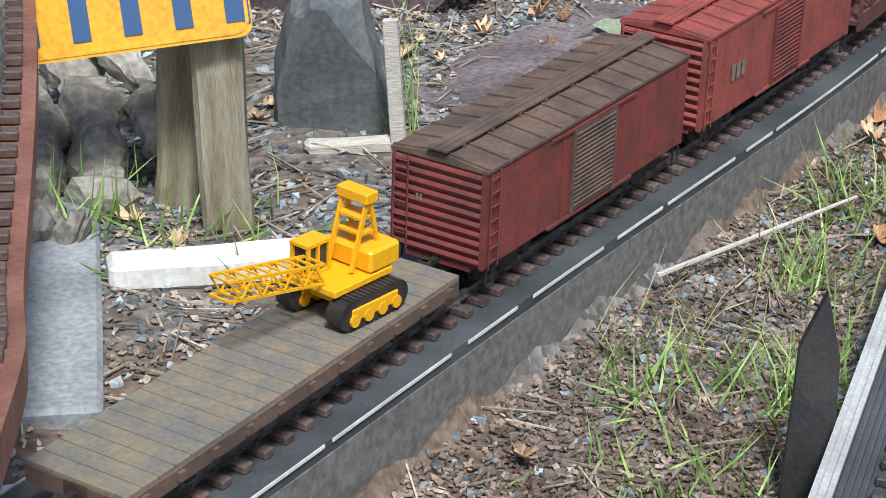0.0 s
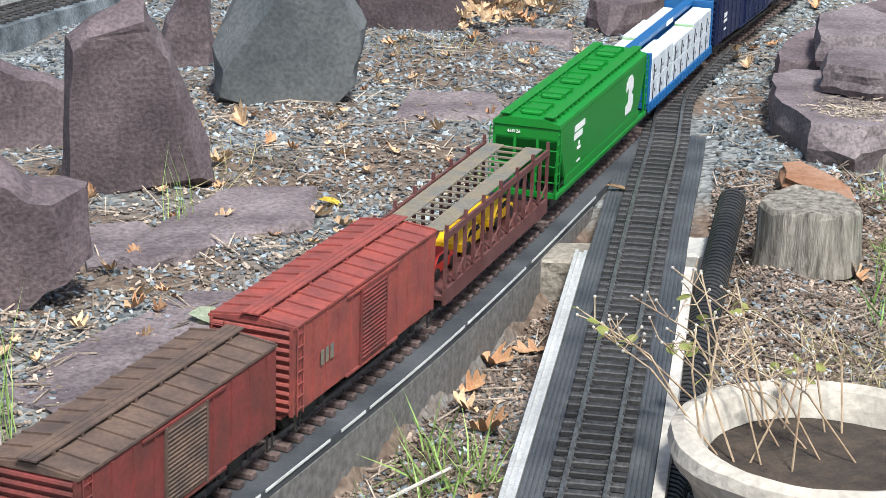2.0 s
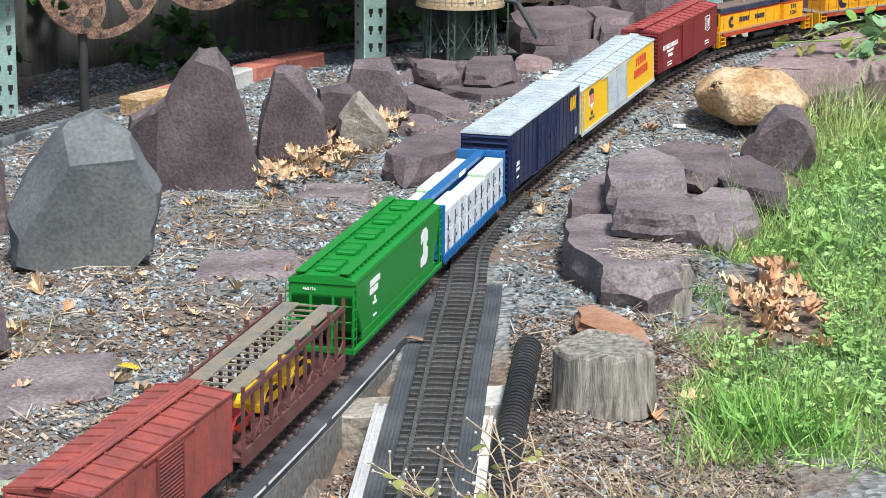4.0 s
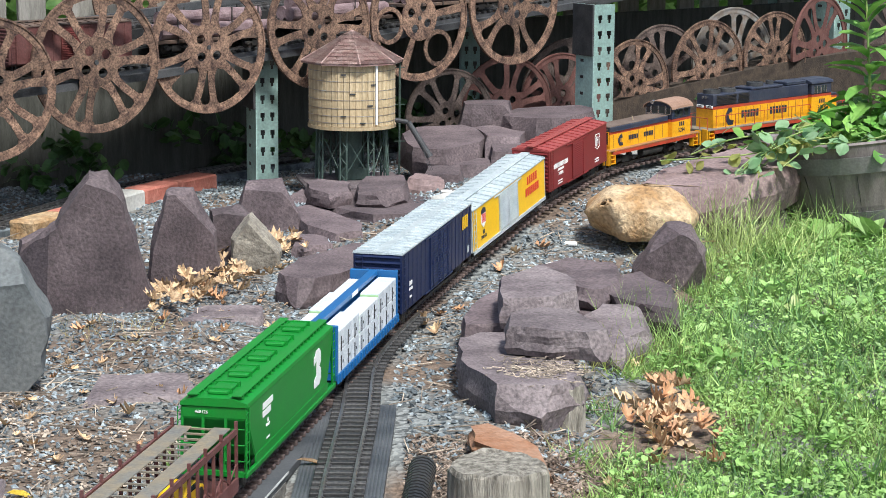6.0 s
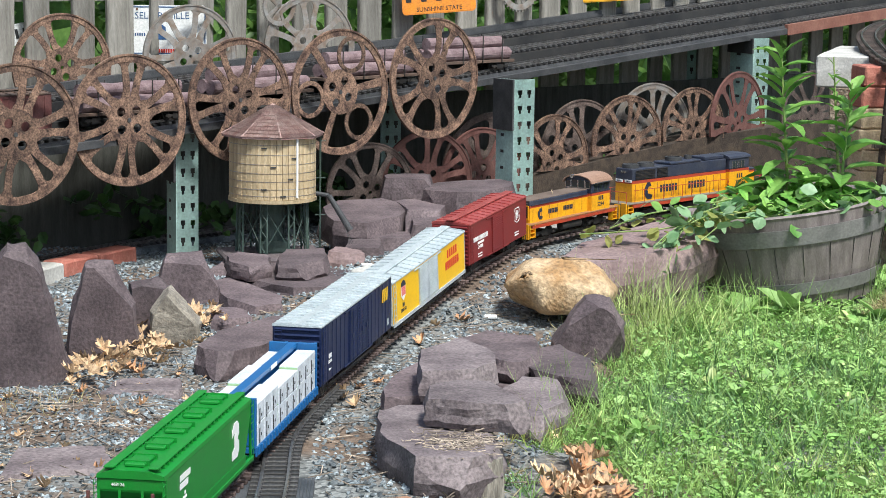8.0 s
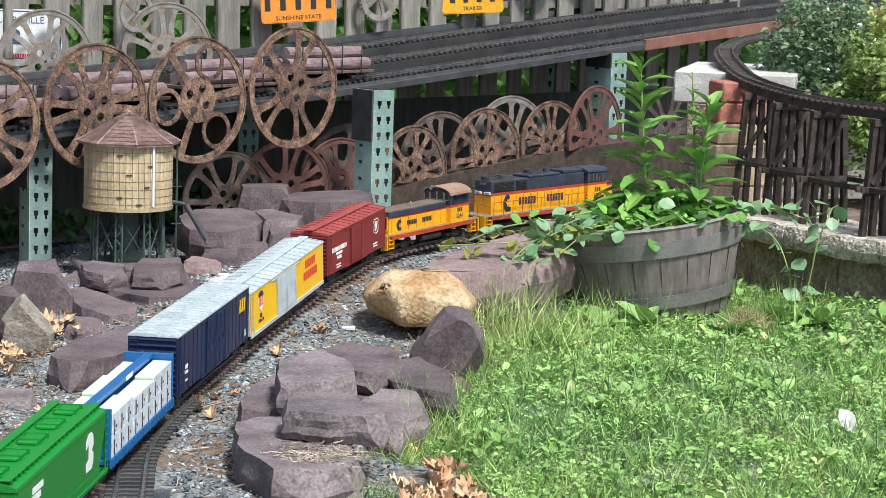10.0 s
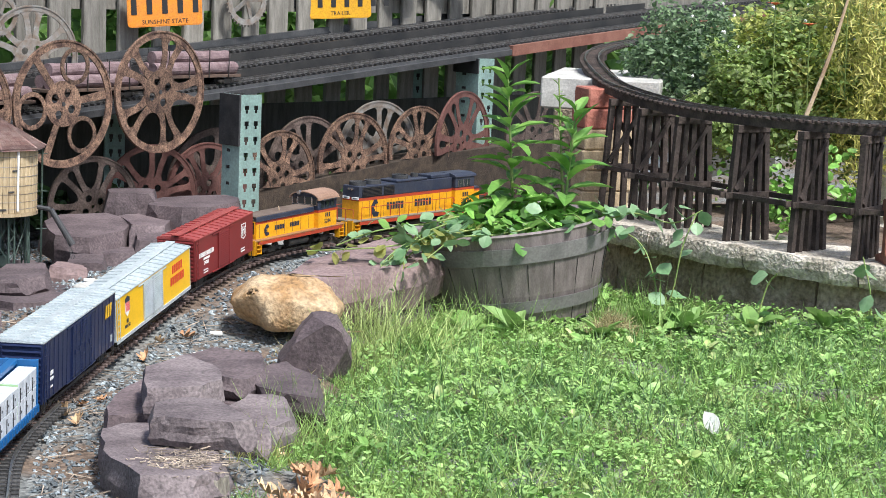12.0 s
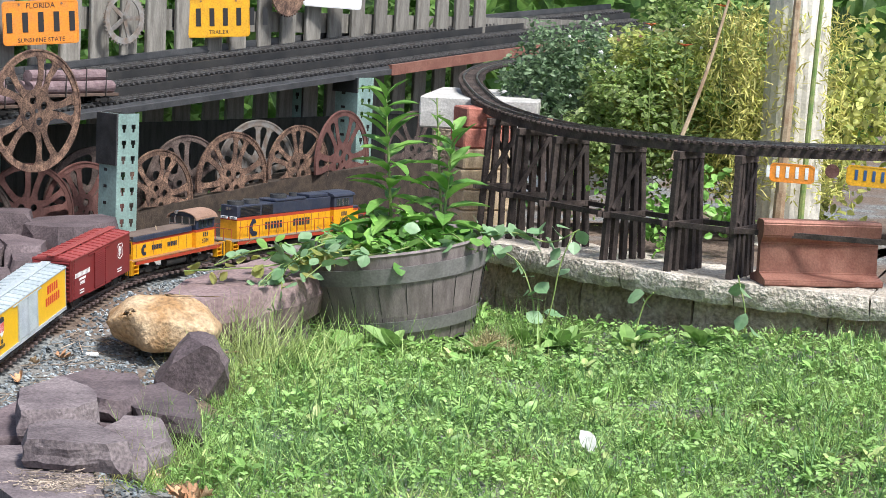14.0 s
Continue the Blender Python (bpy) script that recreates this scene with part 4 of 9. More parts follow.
def toy_crane():
    c = thing("toy_crane", "bright yellow toy crawler crane with lattice boom and black tracks", "toy crane")
    for s in (-1, 1):
        bm = bmesh.new()
        pts = []
        for k in range(24):
            a = 2 * math.pi * k / 24
            pts.append((0.030 * (1 if math.cos(a) > 0 else -1) * (1 if abs(math.cos(a)) > 0.05 else 0) + 0.014 * math.cos(a), 0.015 + 0.014 * math.sin(a)))
        vs = prism(bm, pts, s * 0.030 - 0.009, s * 0.030 + 0.009)
        bmesh.ops.transform(bm, matrix=pose(0, 0, 0, 90, 0, 0), verts=vs)
        for k in range(12):
            x = -0.030 + 0.060 * k / 11
            for z in (0.0008, 0.0292):
                box(bm, x - 0.0015, x + 0.0015, -s * 0.030 - 0.0095, -s * 0.030 + 0.0095, z - 0.001, z + 0.001)
        t = part("crawler_track", bm, "black", c)
        bm = bmesh.new()
        box(bm, -0.030, 0.030, -s * 0.030 - 0.0105, -s * 0.030 + 0.0105, 0.009, 0.021, 0.001)
        for k in range(4):
            x = -0.027 + 0.018 * k
            rod(bm, (x, -s * 0.030 - 0.0115, 0.010), (x, -s * 0.030 + 0.0115, 0.010), 0.006, 12)
        part("roller_frame", bm, "crane", t)
    bm = bmesh.new()
    box(bm, -0.020, 0.020, -0.022, 0.022, 0.014, 0.026)
    rod(bm, (0, 0, 0.026), (0, 0, 0.031), 0.020, 20)
    part("chassis", bm, "crane", c)
    bm = bmesh.new()
    box(bm, -0.036, 0.040, -0.028, 0.028, 0.031, 0.038, 0.001)
    box(bm, -0.046, -0.006, -0.028, 0.028, 0.038, 0.060, 0.003)
    part("upper_deck", bm, "crane", c)
    bm = bmesh.new()
    box(bm, -0.050, -0.036, -0.026, 0.026, 0.039, 0.052, 0.002)
    part("counterweight", bm, "black", c)
    bm = bmesh.new()
    for z in (0.038, 0.066):
        box(bm, 0.008, 0.038, -0.028, -0.006, z, z + 0.003)
    for x in (0.010, 0.024, 0.036):
        for y in (-0.0265, -0.0075):
            box(bm, x - 0.0015, x + 0.0015, y - 0.0015, y + 0.0015, 0.038, 0.068)
    cab = part("cab", bm, "crane", c)
    bm = bmesh.new()
    box(bm, 0.0115, 0.0345, -0.0255, -0.0085, 0.042, 0.065)
    part("cab_glass", bm, "glass", cab)
    bm = bmesh.new()
    for y in (-0.014, 0.014):
        bar(bm, (-0.030, y, 0.058), (-0.018, y, 0.104), 0.003, 0.004)
        bar(bm, (0.004, y, 0.040), (-0.016, y, 0.104), 0.003, 0.004)
    box(bm, -0.026, -0.010, -0.018, 0.018, 0.100, 0.110, 0.001)
    for z in (0.070, 0.085):
        box(bm, -0.026, -0.008, -0.014, 0.014, z, z + 0.0025)
    part("gantry", bm, "crane", c)
    bm = bmesh.new()
    a, b = Vector((0.036, 0, 0.040)), Vector((0.150, 0, 0.062))
    n = 9
    for y in (-0.012, 0.012):
        for z in (0.0, 0.018):
            bar(bm, a + Vector((0, y, z)), b + Vector((0, y * 0.9, z)), 0.0024, 0.0024)
        for k in range(n):
            p = a + (b - a) * (k / n)
            q = a + (b - a) * ((k + 1) / n)
            bar(bm, p + Vector((0, y, 0.018 * (k % 2))), q + Vector((0, y, 0.018 * ((k + 1) % 2))), 0.0016, 0.0016)
    for k in range(n + 1):
        p = a + (b - a) * (k / n)
        for z in (0.0, 0.018):
            bar(bm, p + Vector((0, -0.012, z)), p + Vector((0, 0.012, z)), 0.0018, 0.0018)
    part("lattice_boom", bm, "crane", c)
    return c


def hand_rail(parent, pts, posts, z0, mat, r=0.0011):
    bm = bmesh.new()
    for p, q in zip(pts, pts[1:]):
        rod(bm, p, q, r, 5)
    part("handrail", bm, mat, parent)
    for x, y, z in posts:
        bm = bmesh.new()
        rod(bm, (x, y, z0), (x, y, z), r, 5)
        part("rail_post", bm, mat, parent)


def banded(parent, name, x0, x1, w, z0, z1, z2, z3, top_mat="navy", bev=0.0015):
    """A hood in yellow, a red stripe and navy above, stacked end to end."""
    for nm, a, b, m in ((name, z0, z1, "yellow"), ("red_stripe", z1, z2, "vermilion"), (name + "_top", z2, z3, top_mat)):
        bm = bmesh.new()
        g = bev if m == top_mat else 0.0
        box(bm, x0, x1, -w, w, a, b, g)
        part(nm, bm, m, parent)


def pilot(parent, x, s):
    """Yellow corner steps, plough and end sheet at an end of a locomotive."""
    bm = bmesh.new()
    box(bm, x - 0.003, x + 0.003, -0.050, 0.050, 0.014, 0.046, 0.001)
    part("end_sheet", bm, "black", parent)
    for y in (-0.044, 0.044):
        bm = bmesh.new()
        for z in (0.012, 0.024, 0.036):
            box(bm, x - s * 0.020 - 0.012, x - s * 0.020 + 0.012, y - 0.008, y + 0.008, z, z + 0.002)
        for q in (-0.012, 0.012):
            box(bm, x - s * 0.020 + q - 0.001, x - s * 0.020 + q + 0.001, y - 0.008, y + 0.008, 0.010, 0.048)
        box(bm, x - 0.002 + s * 0.004, x + 0.002 + s * 0.004, y - 0.010, y + 0.010, 0.010, 0.052)
        part("corner_steps", bm, "yellow", parent)
    bm = bmesh.new()
    rod(bm, (x, 0, 0.030), (x + s * 0.020, 0, 0.030), 0.004, 8)
    box(bm, x + s * 0.014 - 0.006, x + s * 0.014 + 0.006, -0.008, 0.008, 0.022, 0.038, 0.002)
    part("coupler", bm, "chrome", parent)


def loco_road():
    L = 0.70
    c = thing("diesel_locomotive", "yellow, red and navy road diesel locomotive with roof fans", "locomotive", group="locomotives of the train")
    bm = bmesh.new()
    box(bm, -L / 2, L / 2, -0.052, 0.052, 0.046, 0.050, 0.0008)
    part("walkway", bm, "walk", c)
    bm = bmesh.new()
    for s in (-1, 1):
        box(bm, -L / 2 + 0.03, L / 2 - 0.03, s * 0.051 - 0.002, s * 0.051 + 0.002, 0.036, 0.0455)
    part("side_sill", bm, "vermilion", c)
    banded(c, "long_hood", -L / 2 + 0.045, 0.145, 0.033, 0.050, 0.105, 0.114, 0.150)
    bm = bmesh.new()
    box(bm, -0.130, 0.02, -0.0345, 0.0345, 0.1505, 0.158, 0.002)
    box(bm, 0.045, 0.140, -0.028, 0.028, 0.1505, 0.162, 0.002)
    part("roof_housing", bm, "navy", c)
    for x, r, z in ((-0.275, 0.026, 0.1505), (-0.205, 0.026, 0.1505), (-0.075, 0.026, 0.1585), (-0.005, 0.012, 0.1585)):
        bm = bmesh.new()
        rod(bm, (x, 0, z), (x, 0, z + 0.008), r, 28)
        ring(bm, r * 0.80, r, 0.003, 28, pose(x, 0, z + 0.0095))
        for k in range(5):
            y = r * 0.75 * (k - 2) / 2.2
            hl = math.sqrt(max(r * r * 0.62 - y * y, 0.00001))
            box(bm, x - hl, x + hl, y - 0.0007, y + 0.0007, z + 0.008, z + 0.0095)
        part("roof_fan", bm, "dark_metal", c)
    for s in (-1, 1):
        bm = bmesh.new()
        for i in range(7):
            z = 0.119 + i * 0.004
            box(bm, -0.290, -0.200, s * 0.0338 - 0.0012, s * 0.0338 + 0.0012, z, z + 0.0018)
            box(bm, -0.190, -0.140, s * 0.0338 - 0.0012, s * 0.0338 + 0.0012, z, z + 0.0018)
        part("louvres", bm, "black", c)
        bm = bmesh.new()
        for i in range(13):
            x = -0.29 + i * 0.034
            box(bm, x - 0.0006, x + 0.0006, s * 0.0332 - 0.0006, s * 0.0332 + 0.0006, 0.054, 0.103)
        part("hood_doors", bm, "walk_orange", c)
    banded(c, "cab", 0.147, 0.245, 0.046, 0.050, 0.108, 0.116, 0.150, "navy")
    bm = bmesh.new()
    vs = prism(bm, [(-0.049, 0), (0.049, 0), (0.046, 0.006), (0.025, 0.012), (-0.025, 0.012), (-0.046, 0.006)], 0.143, 0.252)
    bmesh.ops.transform(bm, matrix=Matrix(((0, 0, 1, 0), (1, 0, 0, 0), (0, 1, 0, 0.1502), (0, 0, 0, 1))), verts=vs)
    part("cab_roof", bm, "navy", c)
    for s in (-1, 1):
        for x in (0.172, 0.205):
            bm = bmesh.new()
            box(bm, x - 0.013, x + 0.013, s * 0.0463 - 0.001, s * 0.0463 + 0.001, 0.120, 0.142)
            w = part("cab_window", bm, "glass", c)
            bm = bmesh.new()
            for x2 in (x - 0.013, x, x + 0.013):
                box(bm, x2 - 0.001, x2 + 0.001, s * 0.047 - 0.0012, s * 0.047 + 0.0012, 0.119, 0.143)
            part("window_frame", bm, "chrome", w)
    banded(c, "short_hood", 0.247, 0.292, 0.031, 0.050, 0.098, 0.104, 0.112)
    bm = bmesh.new()
    for y in (-0.018, 0.018):
        box(bm, -L / 2 + 0.0425, -L / 2 + 0.0455, y - 0.013, y + 0.013, 0.109, 0.117, 0.0005)
    nb = part("number_boards", bm, "white", c, "white number boards")
    for y in (-0.018, 0.018):
        lettering("board_number", "3878", 0.007, "letter_navy", nb, pose(-L / 2 + 0.0421, y, 0.113, 90, 0, -90))
    bm = bmesh.new()
    for y in (-0.006, 0.006):
        rod(bm, (-L / 2 + 0.045, y, 0.140), (-L / 2 + 0.041, y, 0.140), 0.004, 12)
    part("headlight", bm, "chrome", c)
    for s in (-1, 1):
        y = s * 0.0335
        bm = bmesh.new()
        prism(bm, [(-0.024, 0.006), (-0.010, 0.026), (0.002, 0.026), (0.008, 0.014), (-0.004, 0.012), (-0.010, 0.002), (-0.004, -0.010), (0.014, -0.014), (0.010, -0.026), (-0.010, -0.026), (-0.024, -0.010)], 0, 0.0007)
        part("emblem", bm, "letter_navy", c, "navy crescent emblem", side_pose(-s * 0 - 0.225, y, 0.080))
        bars("lettering", 6, 0.022, "letter_navy", c, side_pose(-0.135, y, 0.082), gap=0.12)
        bars("lettering", 6, 0.022, "letter_navy", c, side_pose(0.0, y, 0.082), gap=0.12)
        bars("lettering", 3, 0.013, "letter_navy", c, side_pose(0.198, s * 0.0465, 0.094), gap=0.5)
        lettering("road_number", "3878", 0.021, "letter_navy", c, side_pose(0.198, s * 0.0465, 0.073))
        pts = [(-0.315, s * 0.050, 0.088)] + [(x, s * 0.050, 0.088) for x in (-0.2, -0.1, 0.0, 0.1)] + [(0.135, s * 0.050, 0.088), (0.140, s * 0.050, 0.075)]
        hand_rail(c, pts, [(-0.31 + 0.0445 * i, s * 0.050, 0.088) for i in range(11)], 0.050, "vermilion")
        hand_rail(c, [(0.255, s * 0.048, 0.086), (0.340, s * 0.048, 0.086)], [(0.30, s * 0.048, 0.086), (0.338, s * 0.048, 0.086)], 0.050, "vermilion")
        hand_rail(c, [(s * 0.345, -0.046, 0.084), (s * 0.345, 0.046, 0.084)], [(s * 0.345, y2, 0.084) for y2 in (-0.046, -0.016, 0.016, 0.046)], 0.050, "vermilion")
        pilot(c, s * L / 2, s)
        truck(c, s * 0.225, 3, 0.125)
    bm = bmesh.new()
    box(bm, -0.095, 0.095, -0.042, 0.042, 0.012, 0.036, 0.008)
    part("fuel_tank", bm, "black", c)
    return c


def loco_switcher():
    L = 0.47
    c = thing("switcher_locomotive", "yellow and navy switcher locomotive with rusty arched cab roof", "locomotive", group="locomotives of the train")
    bm = bmesh.new()
    box(bm, -L / 2, L / 2, -0.051, 0.051, 0.046, 0.050, 0.0008)
    part("walkway", bm, "walk_orange", c)
    bm = bmesh.new()
    for s in (-1, 1):
        box(bm, -L / 2 + 0.02, L / 2 - 0.02, s * 0.050 - 0.002, s * 0.050 + 0.002, 0.037, 0.0455)
    part("side_sill", bm, "vermilion", c)
    banded(c, "hood", -L / 2 + 0.030, 0.092, 0.034, 0.050, 0.092, 0.098, 0.112)
    bm = bmesh.new()
    box(bm, -L / 2 + 0.028, 0.091, -0.033, 0.033, 0.1122, 0.1142, 0.001)
    part("hood_roof", bm, "roof_dust", c)
    bm = bmesh.new()
    ring(bm, 0.006, 0.0075, 0.0015, 16, pose(-0.05, -0.005, 0.119, 75, 0, 30))
    part("lifting_ring", bm, "dry_stem", c)
    bm = bmesh.new()
    x = -L / 2 + 0.0295
    box(bm, x - 0.0015, x + 0.001, -0.030, 0.030, 0.064, 0.098)
    g = part("radiator_grille", bm, "black", c)
    bm = bmesh.new()
    for i in range(6):
        y = -0.030 + 0.012 * i
        box(bm, x - 0.0035, x - 0.0012, y - 0.0012, y + 0.0012, 0.062, 0.100)
    for z in (0.062, 0.099):
        box(bm, x - 0.0035, x - 0.0012, -0.0315, 0.0315, z - 0.001, z + 0.001)
    part("grille_frame", bm, "yellow", g)
    bm = bmesh.new()
    rod(bm, (x, 0.008, 0.106), (x - 0.010, 0.008, 0.106), 0.006, 14)
    part("headlight", bm, "dark_metal", c)
    lettering("board_number", "5284", 0.007, "walk", c, pose(x - 0.0012, -0.020, 0.106, 90, 0, -90))
    banded(c, "cab", 0.094, 0.192, 0.047, 0.050, 0.094, 0.101, 0.132, "navy")
    bm = bmesh.new()
    n = 10
    pts = [(0.052 * math.cos(math.pi * i / n), 0.024 * math.sin(math.pi * i / n)) for i in range(n + 1)]
    inner = [(0.049 * math.cos(math.pi * i / n), 0.0215 * math.sin(math.pi * i / n)) for i in range(n + 1)]
    vs = prism(bm, pts + inner[::-1], 0.086, 0.200)
    bmesh.ops.transform(bm, matrix=Matrix(((0, 0, 1, 0), (1, 0, 0, 0), (0, 1, 0, 0.1305), (0, 0, 0, 1))), verts=vs)
    part("cab_roof", bm, "cab_roof", c, "rust-stained arched roof")
    bm = bmesh.new()
    vs = prism(bm, [(0.0465 * math.cos(math.pi * i / n), 0.0205 * math.sin(math.pi * i / n)) for i in range(n + 1)], 0.095, 0.191)
    bmesh.ops.transform(bm, matrix=Matrix(((0, 0, 1, 0), (1, 0, 0, 0), (0, 1, 0, 0.1325), (0, 0, 0, 1))), verts=vs)
    part("cab_gable", bm, "navy", c)
    for y, w in ((-0.034, 0.008), (-0.012, 0.011), (0.013, 0.011), (0.035, 0.008)):
        bm = bmesh.new()
        box(bm, 0.0925, 0.0945, y - w, y + w, 0.116, 0.140 - abs(y) * 0.16)
        wnd = part("cab_window", bm, "glass", c)
        bm = bmesh.new()
        for q in (-w, w):
            box(bm, 0.0918, 0.0928, y + q - 0.001, y + q + 0.001, 0.115, 0.141 - abs(y) * 0.16)
        box(bm, 0.0918, 0.0928, y - w, y + w, 0.115, 0.117)
        part("window_frame", bm, "chrome", wnd)
    for s in (-1, 1):
        for x2 in (0.115, 0.140, 0.168):
            bm = bmesh.new()
            box(bm, x2 - 0.009, x2 + 0.009, s * 0.0473 - 0.001, s * 0.0473 + 0.001, 0.108, 0.126)
            part("cab_window", bm, "glass", c)
        bm = bmesh.new()
        vs = bar(bm, (0.105, s * 0.049, 0.131), (0.182, s * 0.049, 0.131), 0.016, 0.002)
        part("sun_visor", bm, "dark_metal", c)
        y = s * 0.0345
        bm = bmesh.new()
        prism(bm, [(-0.016, 0.004), (-0.006, 0.015), (0.003, 0.015), (0.006, 0.006), (-0.005, 0.004), (-0.005, -0.006), (0.008, -0.009), (0.006, -0.016), (-0.008, -0.016), (-0.016, -0.006)], 0, 0.0007)
        part("emblem", bm, "letter_navy", c, "navy crescent emblem", side_pose(-0.150, y, 0.072))
        bars("lettering", 6, 0.013, "letter_navy", c, side_pose(-0.090, y, 0.074), gap=0.12)
        bars("lettering", 6, 0.013, "letter_navy", c, side_pose(-0.012, y, 0.074), gap=0.12)
        bars("lettering", 3, 0.012, "letter_navy", c, side_pose(0.143, s * 0.0475, 0.085), gap=0.5)
        lettering("road_number", "5284", 0.017, "letter_navy", c, side_pose(0.143, s * 0.0475, 0.066))
        bm = bmesh.new()
        for i in range(7):
            x2 = -0.19 + i * 0.042
            box(bm, x2 - 0.0006, x2 + 0.0006, s * 0.0342 - 0.0006, s * 0.0342 + 0.0006, 0.053, 0.091)
        part("hood_doors", bm, "walk_orange", c)
        hand_rail(c, [(-0.2, s * 0.036, 0.100), (0.088, s * 0.036, 0.100)], [], 0.05, "navy")
        pilot(c, s * L / 2, s)
        truck(c, s * 0.135, 2, 0.082)
        bm = bmesh.new()
        rod(bm, (-0.055, s * 0.036, 0.024), (0.045, s * 0.036, 0.024), 0.011, 14)
        part("air_tank", bm, "black", c)
    bm = bmesh.new()
    rod(bm, (0.090, 0.016, 0.150), (0.082, 0.016, 0.150), 0.006, 14)
    part("cab_light", bm, "chrome", c)
    return c


RIDERS = []


def couple(cars, line, s_front):
    """Sets the cars one behind another along the track, the first with its nose at s_front."""
    s = s_front
    for c, L in cars:
        a, b = s - L * 0.18, s - L * 0.82
        pa, pb = line.at(a), line.at(b)
        mid = (pa + pb) / 2
        d = pa - pb
        yaw = math.degrees(math.atan2(d.y, d.x))
        grade = -math.degrees(math.atan2(d.z, math.hypot(d.x, d.y)))
        c.matrix_basis = pose(mid.x, mid.y, mid.z, 0, grade, yaw)
        s -= L + 0.042


# ---------------------------------------------------------------- lines of the plan
MAIN = Line([(-0.87, 0.80, 0), (-0.655, 1.76, 0), (-0.4525, 2.60, 0), (-0.291, 3.50, 0), (-0.14, 4.36, 0), (0.0, 4.97, 0.008), (0.095, 5.23, 0.035), (0.20, 5.50, 0.070), (0.29, 5.70, 0.090), (0.40, 5.92, 0.108), (0.54, 6.12, 0.117), (0.71, 6.31, 0.122), (0.97, 6.56, 0.128), (1.25, 6.80, 0.13), (1.6, 7.0, 0.13), (2.2, 7.2, 0.13)])
SIDING = Line([(-0.165, 0.9, 0), (-0.166, 2.4, 0), (-0.168, 3.2, 0), (-0.164, 3.65, 0), (-0.166, 4.0, 0), (-0.137, 4.25, 0), (-0.086, 4.52, 0)])
BACK = Line([(-1.80, 3.0, 0.06), (-1.62, 4.0, 0.04), (-1.44, 5.0, 0), (-1.18, 5.7, 0), (-0.97, 6.25, 0), (-0.62, 6.8, 0.0), (-0.1, 7.3, 0.0), (0.7, 7.85, 0.06), (1.6, 8.6, 0.12), (2.6, 9.5, 0.15)])
DECK = Line([(-2.3, 4.5, 0.33), (-1.08, 5.737, 0.376), (-0.35, 6.50, 0.437), (0.355, 7.279, 0.50), (1.485, 8.37, 0.622), (2.39, 9.30, 0.713), (3.4, 10.3, 0.80)])
FENCE = Line([(-2.9, 5.0, 0), (-1.9, 5.9, 0), (-0.7, 6.92, 0), (0.2, 7.68, 0), (0.9, 8.28, 0), (2.0, 9.25, 0), (3.4, 10.5, 0)])
CURVE = Line([(2.35, 8.6, 0.70), (1.95, 8.05, 0.67), (1.76, 7.6, 0.65), (1.672, 7.15, 0.622), (1.66, 6.72, 0.585), (1.765, 6.28, 0.560), (1.965, 5.83, 0.562), (2.216, 5.57, 0.570), (2.5, 5.40, 0.582), (2.95, 5.25, 0.59)])
WALL = Line([(1.44, 6.9, 0.18), (1.575, 6.33, 0.18), (1.772, 5.94, 0.18), (2.05, 5.56, 0.18), (2.40, 5.30, 0.18), (2.85, 5.12, 0.18), (3.3, 5.0, 0.18)])


def smooth(a, b, v):
    t = np.clip((v - a) / (b - a), 0, 1)
    return t * t * (3 - 2 * t)


def ground_z(x, y):
    tx = np.interp(y, MAIN.p[:, 1], MAIN.p[:, 0])
    tz = np.interp(y, MAIN.p[:, 1], MAIN.p[:, 2])
    z = -0.034 + tz * np.exp(-((x - tx) / np.where(x > tx, 0.36, 0.7)) ** 2) * (1 - smooth(7.0, 9.0, y)) + 0 * x
    trough = smooth(0.045, 0.07, x - tx) * (1 - smooth(-0.28, -0.20, x)) * (1 - smooth(3.0, 3.5, y))
    trough2 = smooth(-0.20, -0.12, x) * (1 - smooth(3.2, 3.7, y)) * (1 - smooth(-0.06, 0.05, x))
    z = z - 0.065 * np.maximum(trough, trough2 * 0.6)
    lawn = smooth(0.22, 0.40, x - (y - 4.0) * 0.25) * (1 - smooth(6.6, 7.0, y))
    z = z - 0.022 * lawn + 0.10 * smooth(1.4, 2.4, x) * (1 - smooth(6.2, 6.8, y))
    z = z + 0.006 * np.sin(x * 9.1 + 1.3) * np.sin(y * 7.3) + 0.004 * np.sin(x * 23 + y * 17)
    return z


def gz(x, y):
    return float(ground_z(np.array([float(x)]), np.array([float(y)]))[0])


def graded(a, b, step, far, grow=1.5):
    mid = list(np.arange(a, b + 1e-6, step))
    out, d, v = [], step, b
    while v < far:
        d *= grow
        v += d
        out.append(v)
    back, d, v = [], step, a
    while v > -far:
        d *= grow
        v -= d
        back.append(v)
    return np.array(back[::-1] + mid + out)


gx, gy = graded(-2.0, 2.6, 0.03, 400), graded(0.8, 8.0, 0.03, 400)
XX, YY = np.meshgrid(gx, gy)
ZZ = ground_z(XX, YY)
nx, ny = len(gx), len(gy)
me = bpy.data.meshes.new("ground")
idx = np.arange(nx * ny).reshape(ny, nx)
quads = np.stack([idx[:-1, :-1], idx[:-1, 1:], idx[1:, 1:], idx[1:, :-1]], -1).reshape(-1, 4)
me.from_pydata(np.stack([XX, YY, ZZ], -1).reshape(-1, 3).tolist(), [], quads.tolist())
for f in me.polygons:
    f.use_smooth = True


